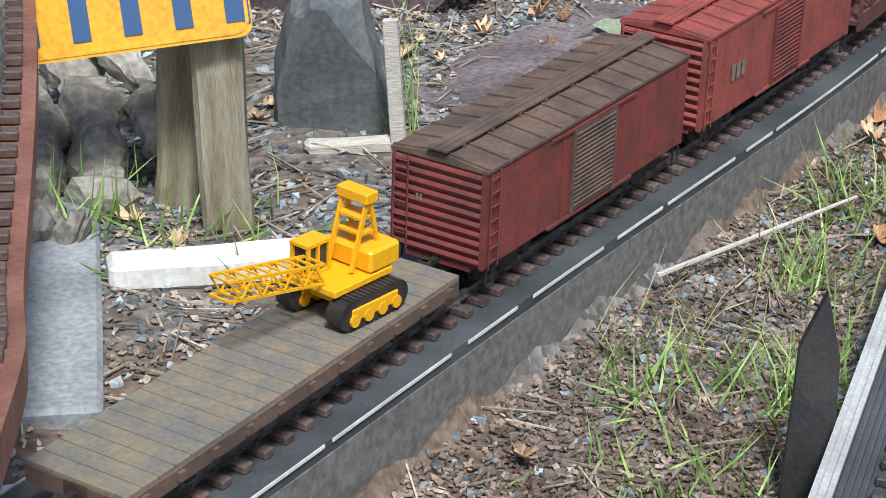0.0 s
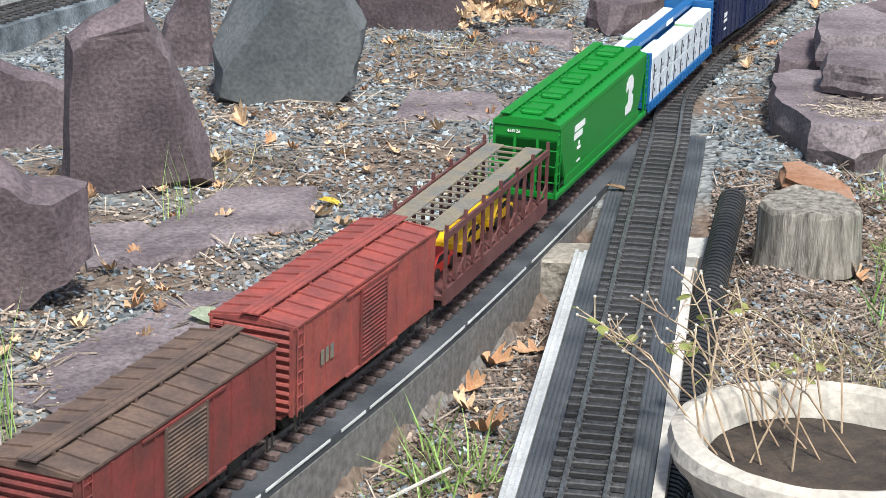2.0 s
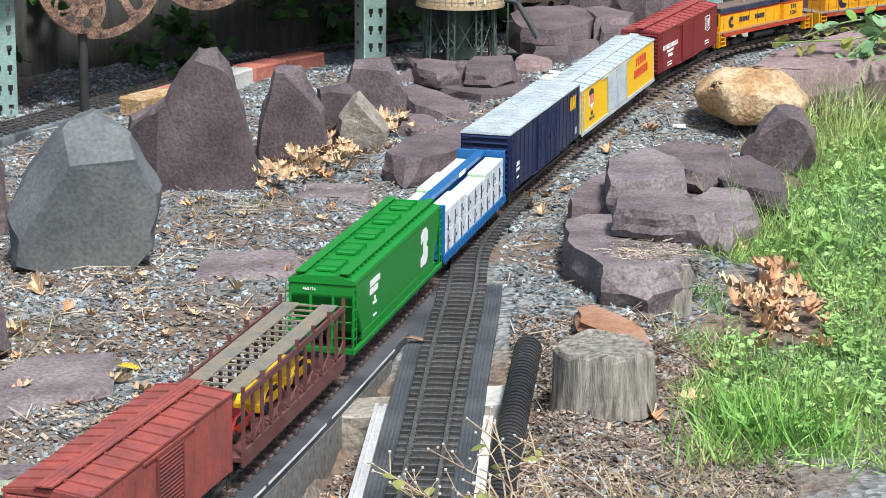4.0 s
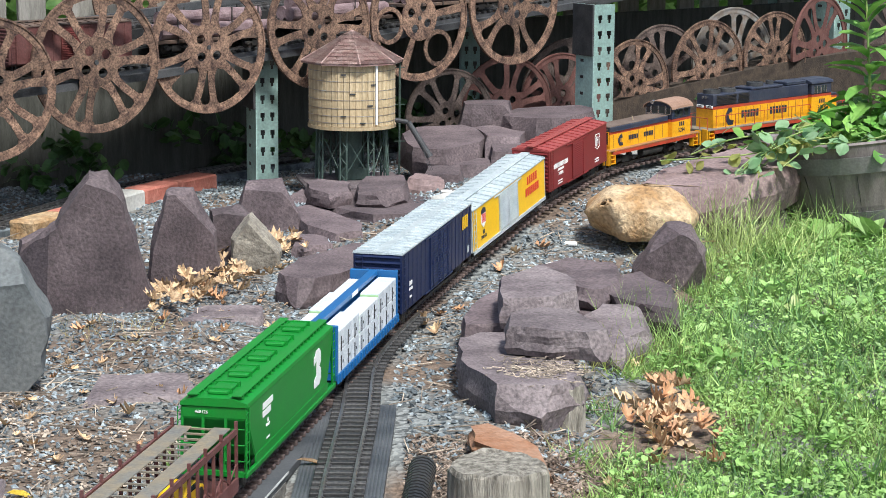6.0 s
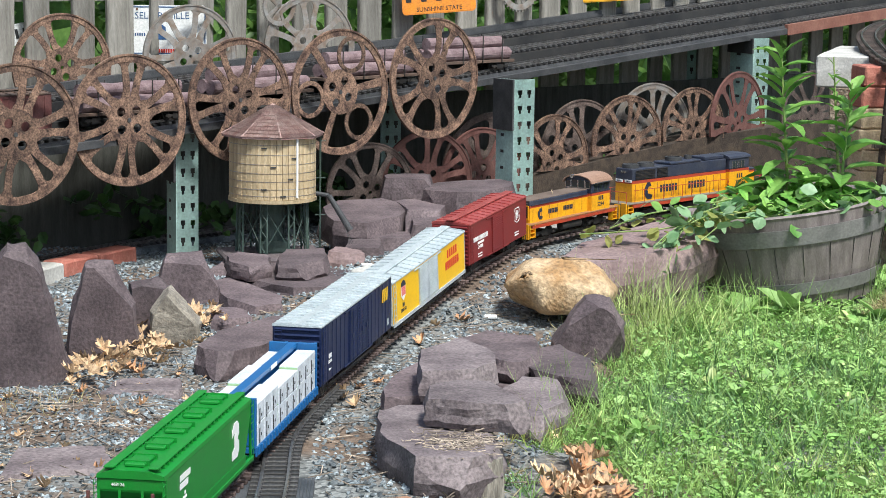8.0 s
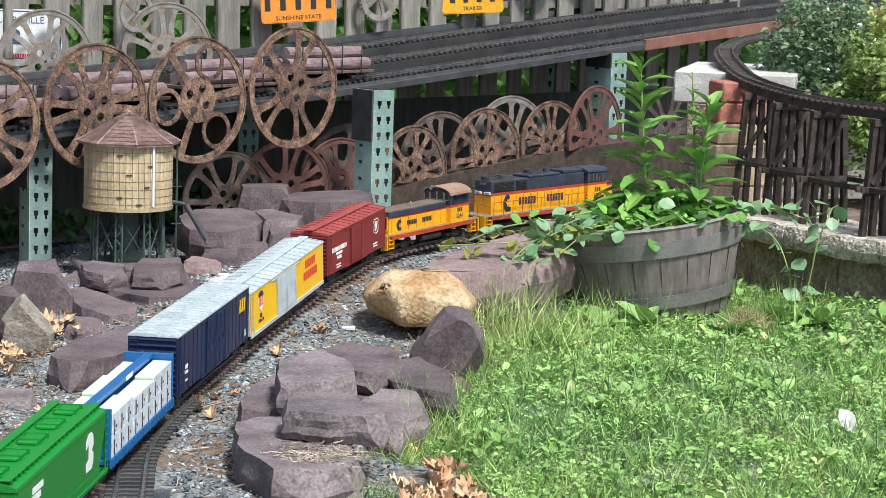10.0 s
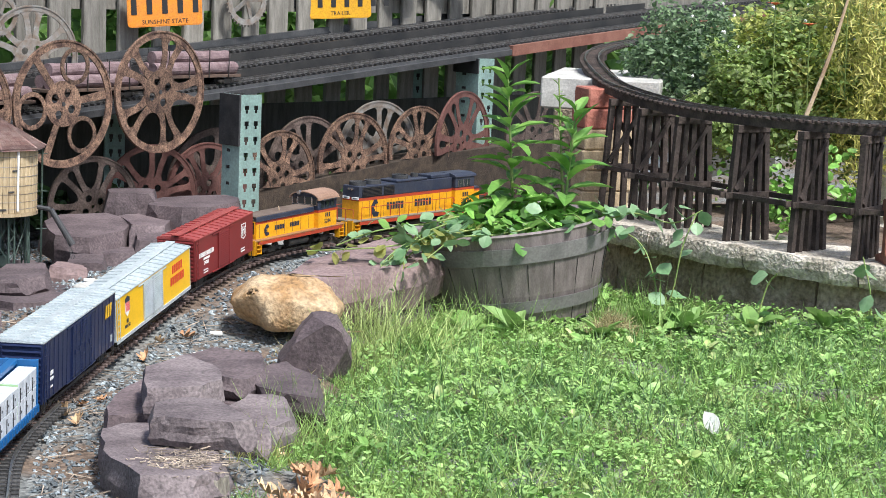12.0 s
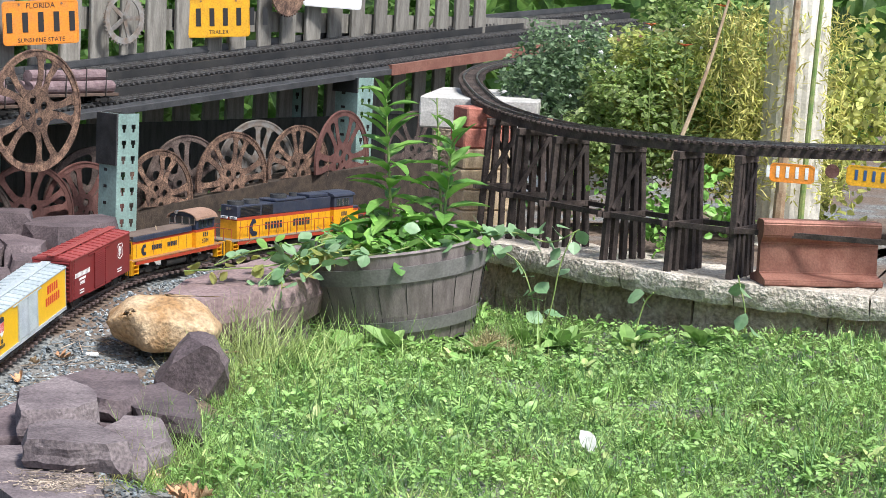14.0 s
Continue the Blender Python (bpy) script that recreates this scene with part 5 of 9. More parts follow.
def ground_material():
    m = bpy.data.materials.new("garden_ground")
    m.use_nodes = True
    n, l = m.node_tree.nodes, m.node_tree.links
    b = n["Principled BSDF"]
    b.inputs["Roughness"].default_value = 0.95
    geo = n.new("ShaderNodeNewGeometry")

    def nz(scale, detail=4):
        t = n.new("ShaderNodeTexNoise")
        t.inputs["Scale"].default_value, t.inputs["Detail"].default_value = scale, detail
        l.new(geo.outputs["Position"], t.inputs["Vector"])
        return t

    def ramp(src, a, b2, c1, c2):
        r = n.new("ShaderNodeValToRGB")
        r.color_ramp.elements[0].position, r.color_ramp.elements[1].position = a, b2
        r.color_ramp.elements[0].color, r.color_ramp.elements[1].color = (*c1, 1), (*c2, 1)
        l.new(src, r.inputs["Fac"])
        return r.outputs["Color"]

    vor = n.new("ShaderNodeTexVoronoi")
    vor.inputs["Scale"].default_value = 95
    l.new(geo.outputs["Position"], vor.inputs["Vector"])
    sep = n.new("ShaderNodeSeparateColor")
    l.new(vor.outputs["Color"], sep.inputs["Color"])
    stones = ramp(sep.outputs["Red"], 0.0, 1.0, (0.06, 0.065, 0.065), (0.27, 0.28, 0.27))
    soil = ramp(nz(60).outputs["Fac"], 0.3, 0.7, (0.075, 0.05, 0.036), (0.21, 0.155, 0.115))
    mix = n.new("ShaderNodeMix")
    mix.data_type = "RGBA"
    sel = ramp(nz(2.3).outputs["Fac"], 0.42, 0.56, (0, 0, 0), (1, 1, 1))
    l.new(sel, mix.inputs["Factor"])
    l.new(stones, mix.inputs[6])
    l.new(soil, mix.inputs[7])
    l.new(mix.outputs[2], b.inputs["Base Color"])
    bp = n.new("ShaderNodeBump")
    bp.inputs["Strength"].default_value, bp.inputs["Distance"].default_value = 0.8, 0.006
    l.new(vor.outputs["Distance"], bp.inputs["Height"])
    l.new(bp.outputs["Normal"], b.inputs["Normal"])
    return m


MAT["dirt"] = ground_material()
me.materials.append(MAT["dirt"])
tagged(part("ground", me, "dirt"), "gravel and soil garden ground with wood chips", "ground", kind="structure")

# ---------------------------------------------------------------- the tracks and their boards
s33 = MAIN.near_y(3.32)
bed = tagged(new("roadbed"), "dark composite board under the main track with white edges", "roadbed", kind="structure")
bm = bmesh.new()
sweep(bm, MAIN, 0.05, MAIN.near_y(4.1), 0.0, [(-0.066, -0.030), (-0.066, -0.0168), (0.098, -0.0168), (0.098, -0.030)])
part("bed_board", bm, "roadbed", bed)
cuts = [0.05, 0.40, 0.71, 0.93, 1.05, 1.22, 1.33, 1.52, 1.60, 1.93, 2.22, 2.60]
for a, b in zip(cuts, cuts[1:]):
    bm = bmesh.new()
    sweep(bm, MAIN, a, b - (0.03 if round(a * 100) % 2 else 0.012), -0.0675, [(-0.0006, -0.0195), (0.0003, -0.0195), (0.0003, -0.0160), (-0.0006, -0.0160)])
    part("edge_strip", bm, "white_edge", bed)
bm = bmesh.new()
sweep(bm, MAIN, 0.05, MAIN.near_y(4.0), 0.0995, [(-0.0006, -0.03), (0.0010, -0.03), (0.0010, -0.0155), (-0.0006, -0.0155)])
part("edge_strip", bm, "white_edge", bed)
for a, b in ((0.05, 1.25), (1.25, s33)):
    bm = bmesh.new()
    sweep(bm, MAIN, a, b - 0.003, -0.058, [(-0.009, -0.125), (0.009, -0.125), (0.009, -0.0305), (-0.009, -0.0305)])
    part("side_board", bm, "board", bed, "grey weathered side board")
bed2 = tagged(new("roadbed"), "ribbed dark board under the siding with aluminium edges", "roadbed", kind="structure")
bm = bmesh.new()
for i in range(24):
    u = -0.072 + 0.006 * i
    sweep(bm, SIDING, 0.05, SIDING.near_y(3.75), 0.0, [(u, -0.030), (u + 0.0056, -0.030), (u + 0.0056, -0.0172), (u + 0.0028, -0.0165), (u, -0.0172)], 0.2)
part("ribbed_board", bm, "roadbed", bed2)
bm = bmesh.new()
sweep(bm, SIDING, 0.05, SIDING.near_y(3.02), 0.082, [(-0.009, -0.06), (0.009, -0.06), (0.009, -0.014), (0.004, -0.014), (0.003, -0.018), (-0.003, -0.018), (-0.004, -0.014), (-0.009, -0.014)])
part("edge_channel", bm, "alu", bed2, "pale aluminium channel")
bm = bmesh.new()
sweep(bm, SIDING, 0.05, SIDING.near_y(2.98), -0.080, [(-0.007, -0.06), (0.007, -0.06), (0.007, -0.015), (-0.007, -0.015)])
part("edge_channel", bm, "bleached", bed2)

track("main_track", "model railway main track with dark ties and tarnished rails", MAIN, 0.06, 7.6, "tie_brown", 0.029)
track("siding_track", "model railway siding track with black ties joining the main", SIDING, 0.06, SIDING.length - 0.02, "tie", 0.029)
bm = bmesh.new()
box(bm, -0.022, 0.022, -0.016, 0.016, 0, 0.020, 0.002)
box(bm, -0.014, 0.014, -0.010, 0.010, 0.020, 0.024, 0.001)
tagged(part("switch_machine", bm, "black_pipe", m=pose(-0.285, 4.22, gz(-0.285, 4.22) + 0.006, 0, 0, 75)), "small black switch machine beside the track", "switch machine")
t = track("back_track", "dark model track running behind the rocks under the shelf", BACK, 0.05, BACK.length - 0.1, "tie", 0.03, loose=True)
bm = bmesh.new()
sweep(bm, BACK, 0.05, BACK.length - 0.1, 0.0, [(-0.07, -0.09), (-0.06, -0.017), (0.06, -0.017), (0.07, -0.09)], 0.1)
tagged(part("back_roadbed", bm, "gravel"), "low gravel bank under the back track", "roadbed", kind="structure")

# ---------------------------------------------------------------- the train
s_nose = MAIN.near_y(4.985) + 0.042 * 3 + 0.515 + 0.405 + 0.47 + 0.70 + 0.02
train = [(loco_road(), 0.70), (loco_switcher(), 0.47), (car_tuscan(), 0.405), (car_yellow(), 0.515), (car_blue(), 0.655), (car_centerbeam(), 0.545), (car_hopper(), 0.585), (car_autorack(), 0.47)]
red = boxcar("faded red boxcar with worn white marks", 0.41, 0.136, "faded_red", "faded_red", "dark_red", [(0.01, 0.075)], 12)
bars("lettering", 3, 0.018, "walk", red, side_pose(-0.12, -0.0535, 0.080), gap=0.3)
brown = boxcar("grimy dark red boxcar with sooty roof", 0.40, 0.130, "dark_red", "sooty", "sooty", [(0.0, 0.085)], 10)
bars("lettering", 2, 0.006, "walk", brown, pose(-0.203, 0.02, 0.09, 90, 0, -90))
flat = car_flat()
train += [(red, 0.41), (brown, 0.40), (flat, 0.475)]
couple(train, MAIN, s_nose)
for t, c, m in RIDERS:
    t.matrix_basis = c.matrix_basis @ m
crane = toy_crane()
crane.matrix_basis = flat.matrix_basis @ pose(0.12, 0, 0.0434, 0, 0, 172)

# ---------------------------------------------------------------- rocks
PURPLE = "purple slate rock standing on edge in the gravel"
standing_rock("slate_rock", "tall pointed purple slate rock standing on edge", -0.747, 4.62, -0.05, 9.5, 4, [(-0.215, -0.03), (-0.222, 0.13), (-0.17, 0.185), (-0.125, 0.22), (-0.09, 0.285), (-0.05, 0.335), (-0.008, 0.335), (0.025, 0.28), (0.055, 0.17), (0.09, 0.05), (0.06, -0.03)], 0.09, "slate", 3)
standing_rock("slate_rock", "purple slate rock with a flat top, standing on edge", -0.629, 4.99, -0.05, 7.5, 4, [(-0.10, -0.02), (-0.075, 0.15), (-0.05, 0.236), (0.012, 0.238), (0.064, 0.135), (0.09, -0.02)], 0.08, "slate", 4)
standing_rock("slate_rock", PURPLE, -0.553, 5.19, -0.05, 16, 2, [(-0.058, -0.02), (-0.046, 0.15), (0.02, 0.168), (0.057, 0.138), (0.05, -0.02)], 0.06, "slate", 5)
standing_rock("pale_rock", "pale grey quartz rock beside the slate", -0.501, 5.10, -0.045, 6, 6, [(-0.05, -0.02), (-0.036, 0.10), (0.008, 0.155), (0.05, 0.11), (0.086, 0.065), (0.078, -0.02)], 0.08, "pale_rock", 6)
standing_rock("slate_rock", PURPLE, -0.480, 5.50, -0.05, 5, 0, [(-0.095, -0.02), (-0.086, 0.11), (-0.057, 0.178), (0.03, 0.182), (0.076, 0.095), (0.08, -0.02)], 0.07, "slate", 7)
standing_rock("slate_rock", "large rounded grey slate rock leaning back", -0.929, 3.90, -0.05, 13.7, 6, [(-0.105, -0.02), (-0.112, 0.12), (-0.07, 0.20), (0.007, 0.296), (0.055, 0.312), (0.122, 0.272), (0.178, 0.17), (0.165, 0.05), (0.10, -0.02)], 0.12, "slate_grey", 8)
standing_rock("slate_rock", "tall purple slate rock leaning over the gravel", -0.955, 3.24, -0.05, 18, 8, [(-0.16, -0.02), (-0.15, 0.28), (-0.042, 0.358), (-0.02, 0.31), (0.014, 0.255), (0.06, 0.135), (0.085, 0.03), (0.05, -0.02)], 0.08, "slate", 9)
standing_rock("slate_rock", PURPLE, -1.145, 4.12, -0.05, 16, 0, [(-0.07, -0.02), (-0.054, 0.11), (0.013, 0.228), (0.035, 0.155), (0.05, -0.02)], 0.06, "slate", 10)
standing_rock("slate_rock", "wide dark purple slate rock leaning back", -1.097, 2.62, -0.05, 22.5, 10, [(-0.22, -0.02), (-0.16, 0.16), (-0.045, 0.262), (0.043, 0.265), (0.131, 0.19), (0.205, 0.18), (0.21, 0.08), (0.13, 0.02), (0.08, -0.03)], 0.09, "slate", 11)
standing_rock("block_rock", "blocky angular grey rock beside a wooden stake", -0.945, 2.215, -0.06, 20, 8, [(-0.075, -0.02), (-0.072, 0.08), (-0.05, 0.165), (-0.015, 0.20), (0.03, 0.185), (0.055, 0.10), (0.08, 0.04), (0.075, -0.02)], 0.10, "slate_grey", 12)
flat_rock("lying_rock", "long purple rock lying against the stacked slabs", -0.287, 4.90, -0.05, 0, [(-0.115, -0.19), (-0.083, 0.017), (0.034, 0.27), (0.109, 0.315), (0.105, 0.026), (0.009, -0.187), (-0.059, -0.27)], 0.08, "slate", 13, (0, 3), "lying rocks")
standing_rock("slate_rock", "purple slate rock behind the pointed one", -0.90, 4.95, -0.05, 12, 0, [(-0.16, -0.02), (-0.12, 0.12), (0.0, 0.17), (0.10, 0.10), (0.14, -0.02)], 0.07, "slate", 51)
standing_rock("slate_rock", "low dark purple rock in the gravel", -1.28, 3.45, -0.05, 20, 0, [(-0.14, -0.02), (-0.12, 0.10), (-0.02, 0.16), (0.09, 0.12), (0.14, -0.02)], 0.08, "slate", 52)

# slabs that step up beside the main track
STACK = "rough purple slate slab in the stacked edge of the lawn"
flat_rock("slate_slab", "large purple slate slab with dry needles on top", 0.127, 3.905, -0.05, 0, [(-0.108, 0.20), (-0.068, 0.27), (0.015, 0.285), (0.148, 0.015), (0.118, -0.20), (0.04, -0.275), (-0.04, -0.25), (-0.108, -0.014)], 0.086, "slate_top", 21, (-2, 0))
flat_rock("slate_slab", "thick purple slate block with a split front face", 0.198, 3.985, 0.040, 0, [(-0.09, 0.073), (-0.021, 0.123), (0.041, 0.142), (0.114, -0.07), (0.102, -0.128), (-0.053, -0.076), (-0.092, -0.058)], 0.054, "slate_top", 22)
flat_rock("slate_slab", STACK, 0.188, 4.33, 0.032, 0, [(-0.086, 0.074), (0.01, 0.231), (0.078, 0.053), (0.078, -0.048), (0.008, -0.15), (-0.087, -0.152)], 0.062, "slate_top", 23, (1, 0))
flat_rock("slate_slab", "dark purple slate slab with a notched edge in the stack", 0.293, 4.725, -0.01, 0, [(-0.10, 0.108), (-0.028, 0.214), (0.093, 0.15), (0.097, -0.07), (0.038, -0.20), (-0.015, -0.173), (-0.086, -0.028)], 0.050, "slate", 24)
flat_rock("slate_slab", STACK, 0.345, 4.31, -0.035, 0, [(-0.085, 0.03), (-0.014, 0.22), (0.064, 0.22), (0.086, 0.024), (0.0, -0.22), (-0.06, -0.19)], 0.052, "slate_top", 25)
flat_rock("slate_slab", STACK, 0.097, 4.383, -0.045, 0, [(-0.073, -0.091), (-0.037, 0.079), (0.017, 0.246), (0.10, 0.098), (0.057, -0.156), (-0.068, -0.176)], 0.077, "slate", 26)
flat_rock("slate_slab", STACK, 0.415, 4.62, -0.045, 10, [(-0.09, 0.10), (0.06, 0.22), (0.095, 0.0), (0.04, -0.22), (-0.07, -0.12)], 0.07, "slate", 27)
flat_rock("slate_slab", "lower purple slab under the dark notched one", 0.285, 4.74, -0.05, 0, [(-0.115, 0.11), (-0.03, 0.22), (0.08, 0.16), (0.09, -0.09), (0.02, -0.24), (-0.10, -0.10)], 0.042, "slate", 29)
flat_rock("rust_stone", "flat rust-brown stone lying before the slab", 0.105, 3.44, -0.03, 0, [(-0.067, 0.095), (-0.047, 0.135), (0.067, -0.028), (0.075, -0.115), (0.036, -0.112), (-0.062, 0.005)], 0.030, "rust_rock", 28, (2, 3))
tagged(part("ochre_boulder", boulder_mesh("ochre_boulder", (0.31, 0.28, 0.175), "ochre_rock", 30), "ochre_rock", m=pose(0.478, 5.36, 0.005, 0, 4, 10)), "rounded ochre boulder beside the track", "boulder")
standing_rock("slate_rock", "broad purple rock leaning in front of the boulder", 0.525, 5.00, -0.045, -4, 6, [(-0.10, -0.03), (-0.09, 0.05), (-0.055, 0.11), (-0.015, 0.155), (0.045, 0.15), (0.08, 0.10), (0.082, 0.03), (0.05, -0.03)], 0.10, "slate", 31)
flat_rock("slate_slab", "long pinkish purple slab bridging to the planter", 0.76, 5.80, 0.015, 0, [(-0.33, -0.22), (-0.25, -0.06), (-0.12, 0.08), (0.02, 0.22), (0.16, 0.42), (0.30, 0.40), (0.22, 0.06), (0.11, -0.12), (-0.08, -0.28), (-0.20, -0.33)], 0.125, "slate_pink", 32, (3, -4))
flat_rock("slate_slab", "purple slab under the long one", 0.74, 5.80, -0.05, 14, [(-0.26, -0.14), (-0.16, 0.10), (0.18, 0.12), (0.20, -0.06), (0.0, -0.20)], 0.07, "slate", 33)

# slabs below and behind the tank
TANKS = "purple slate slab piled round the water tank"
for k, (x, y, z, th, tilt, mt, out) in enumerate((
        (-0.225, 5.75, -0.035, 0.072, (0, 0), "slate", [(-0.20, 0.10), (-0.145, 0.23), (0.066, 0.17), (0.215, 0.025), (0.20, -0.15), (0.021, -0.25), (-0.155, -0.09)]),
        (-0.345, 5.76, 0.036, 0.040, (0, 2), "slate", [(-0.066, 0.045), (-0.038, 0.152), (0.06, 0.12), (0.07, -0.068), (0.013, -0.149), (-0.045, -0.075)]),
        (-0.205, 5.79, 0.037, 0.042, (0, -2), "slate", [(-0.064, 0.013), (-0.045, 0.174), (0.067, 0.18), (0.09, -0.059), (0.024, -0.161), (-0.055, -0.146)]),
        (-0.335, 5.50, -0.045, 0.072, (2, 3), "slate", [(-0.10, 0.16), (-0.055, 0.22), (0.10, -0.02), (0.105, -0.12), (0.012, -0.20), (-0.073, -0.02)]),
        (-0.365, 5.30, -0.045, 0.055, (0, 4), "slate", [(-0.055, 0.07), (0.03, 0.11), (0.06, -0.04), (-0.035, -0.14)]),
        (-0.24, 6.10, -0.04, 0.049, (0, 0), "slate", [(-0.24, -0.10), (-0.20, 0.16), (0.10, 0.18), (0.20, 0.02), (0.12, -0.14)]),
        (-0.09, 6.02, 0.0, 0.065, (0, 5), "slate_pink", [(-0.05, -0.06), (-0.03, 0.06), (0.05, 0.05), (0.06, -0.05)]),
        (-0.03, 6.16, -0.01, 0.075, (3, 0), "slate", [(-0.06, -0.08), (-0.05, 0.07), (0.05, 0.08), (0.065, -0.07)]),
        (0.05, 6.30, 0.0, 0.07, (0, -4), "slate", [(-0.07, -0.07), (-0.04, 0.09), (0.06, 0.07), (0.07, -0.08)]),
        (-0.03, 6.50, 0.035, 0.085, (2, 0), "slate", [(-0.16, 0.0), (-0.09, 0.20), (0.08, 0.26), (0.15, 0.10), (0.10, -0.16), (0.01, -0.26), (-0.10, -0.22)]),
        (0.13, 6.60, 0.04, 0.085, (-2, 3), "slate", [(-0.085, 0.10), (0.02, 0.28), (0.10, 0.12), (0.07, -0.16), (-0.04, -0.22)]),
        (0.30, 6.80, 0.06, 0.105, (0, -3), "slate", [(-0.15, -0.06), (-0.10, 0.14), (0.12, 0.16), (0.17, -0.02), (0.05, -0.20), (-0.08, -0.18)]),
        (0.10, 6.86, 0.06, 0.125, (0, 0), "slate", [(-0.10, -0.06), (-0.06, 0.10), (0.09, 0.08), (0.08, -0.08)]),
        (0.16, 6.36, 0.03, 0.075, (4, 0), "slate", [(-0.05, -0.07), (-0.05, 0.06), (0.05, 0.09), (0.055, -0.04)]))):
    flat_rock("slate_slab", TANKS, x, y, z, 0, out, th, mt, 70 + k, tilt, "slabs round the tank")

# flat stones sunk in the gravel
for k, (x, y, yaw, out) in enumerate(((-0.75, 2.50, 0, [(-0.15, -0.21), (-0.085, 0.07), (-0.02, 0.24), (0.10, 0.27), (0.14, 0.04), (0.05, -0.15), (-0.04, -0.26)]), (-0.80, 3.05, 0, [(-0.11, -0.24), (-0.09, 0.02), (-0.03, 0.20), (0.095, 0.24), (0.13, 0.03), (0.035, -0.07), (-0.04, -0.20)]), (-0.60, 3.85, 10, [(-0.10, -0.09), (-0.06, 0.14), (0.12, 0.13), (0.14, -0.05)]), (-0.92, 2.92, 30, [(-0.08, -0.10), (-0.07, 0.12), (0.08, 0.10), (0.09, -0.09)]), (-0.50, 4.55, 0, [(-0.09, -0.07), (-0.05, 0.10), (0.08, 0.09), (0.10, -0.05)]), (-0.28, 4.02, 20, [(-0.05, -0.08), (-0.04, 0.09), (0.04, 0.10), (0.05, -0.06)]))):
    me = slab_mesh("paving_stone", out, 0.03, "slate_top", 90 + k, rough=0.004)
    tagged(part("paving_stone", me, "slate_top", m=pose(x, y, gz(x, y) - 0.020, 0, 0, yaw)), "flat grey-purple stone sunk in the gravel", "stone", "sunken flat stones")

# ---------------------------------------------------------------- the raised shelf, its posts and the fence
shelf = tagged(new("shelf"), "raised stepped wooden shelf carrying several tracks, black gutter edge", "shelf", kind="structure")
bm = bmesh.new()
sweep(bm, DECK, 0.05, DECK.length - 0.05, 0.0, [(0.0, -0.034), (0.36, -0.034), (0.36, 0.066), (0.22, 0.066), (0.22, 0.024), (0.115, 0.024), (0.115, -0.018), (0.0, -0.018)], 0.08)
part("shelf_board", bm, "black_pipe", shelf)
bm = bmesh.new()
sweep(bm, DECK, 0.05, DECK.near_y(8.5), 0.0, [(-0.020, -0.045), (-0.002, -0.045), (-0.002, -0.012), (-0.008, -0.012), (-0.010, -0.022), (-0.020, -0.024)], 0.08)
part("edge_gutter", bm, "dark_metal", shelf)
bm = bmesh.new()
sweep(bm, DECK, DECK.near_y(8.5), DECK.length - 0.05, 0.0, [(-0.022, -0.05), (-0.002, -0.05), (-0.002, -0.008), (-0.022, -0.008)], 0.08)
part("edge_board", bm, "ibeam", shelf, "reddish brown edge board")
bm = bmesh.new()
sweep(bm, DECK, 0.05, DECK.length - 0.05, 0.348, [(-0.012, 0.067), (0.012, 0.067), (0.014, 0.085), (0.012, 0.105), (-0.012, 0.105), (-0.014, 0.085)], 0.08)
part("back_pipe", bm, "dark_metal", shelf)


def beside(line, off, dz=0.0):
    """A line that runs beside another one, off metres to its left."""
    out = []
    for s in np.linspace(0.02, line.length - 0.02, 14):
        p, a = line.at(s), line.turn(s)
        out.append((p.x - math.sin(a) * off, p.y + math.cos(a) * off, p.z + dz))
    return Line(out)


UPPER = [beside(DECK, o, dz) for o, dz in ((0.062, 0.0), (0.168, 0.042), (0.275, 0.084))]
for u in UPPER:
    track("shelf_track", "dark model track on the raised shelf", u, 0.03, u.length - 0.05, "tie", 0.029, loose=True, fine=0.1)


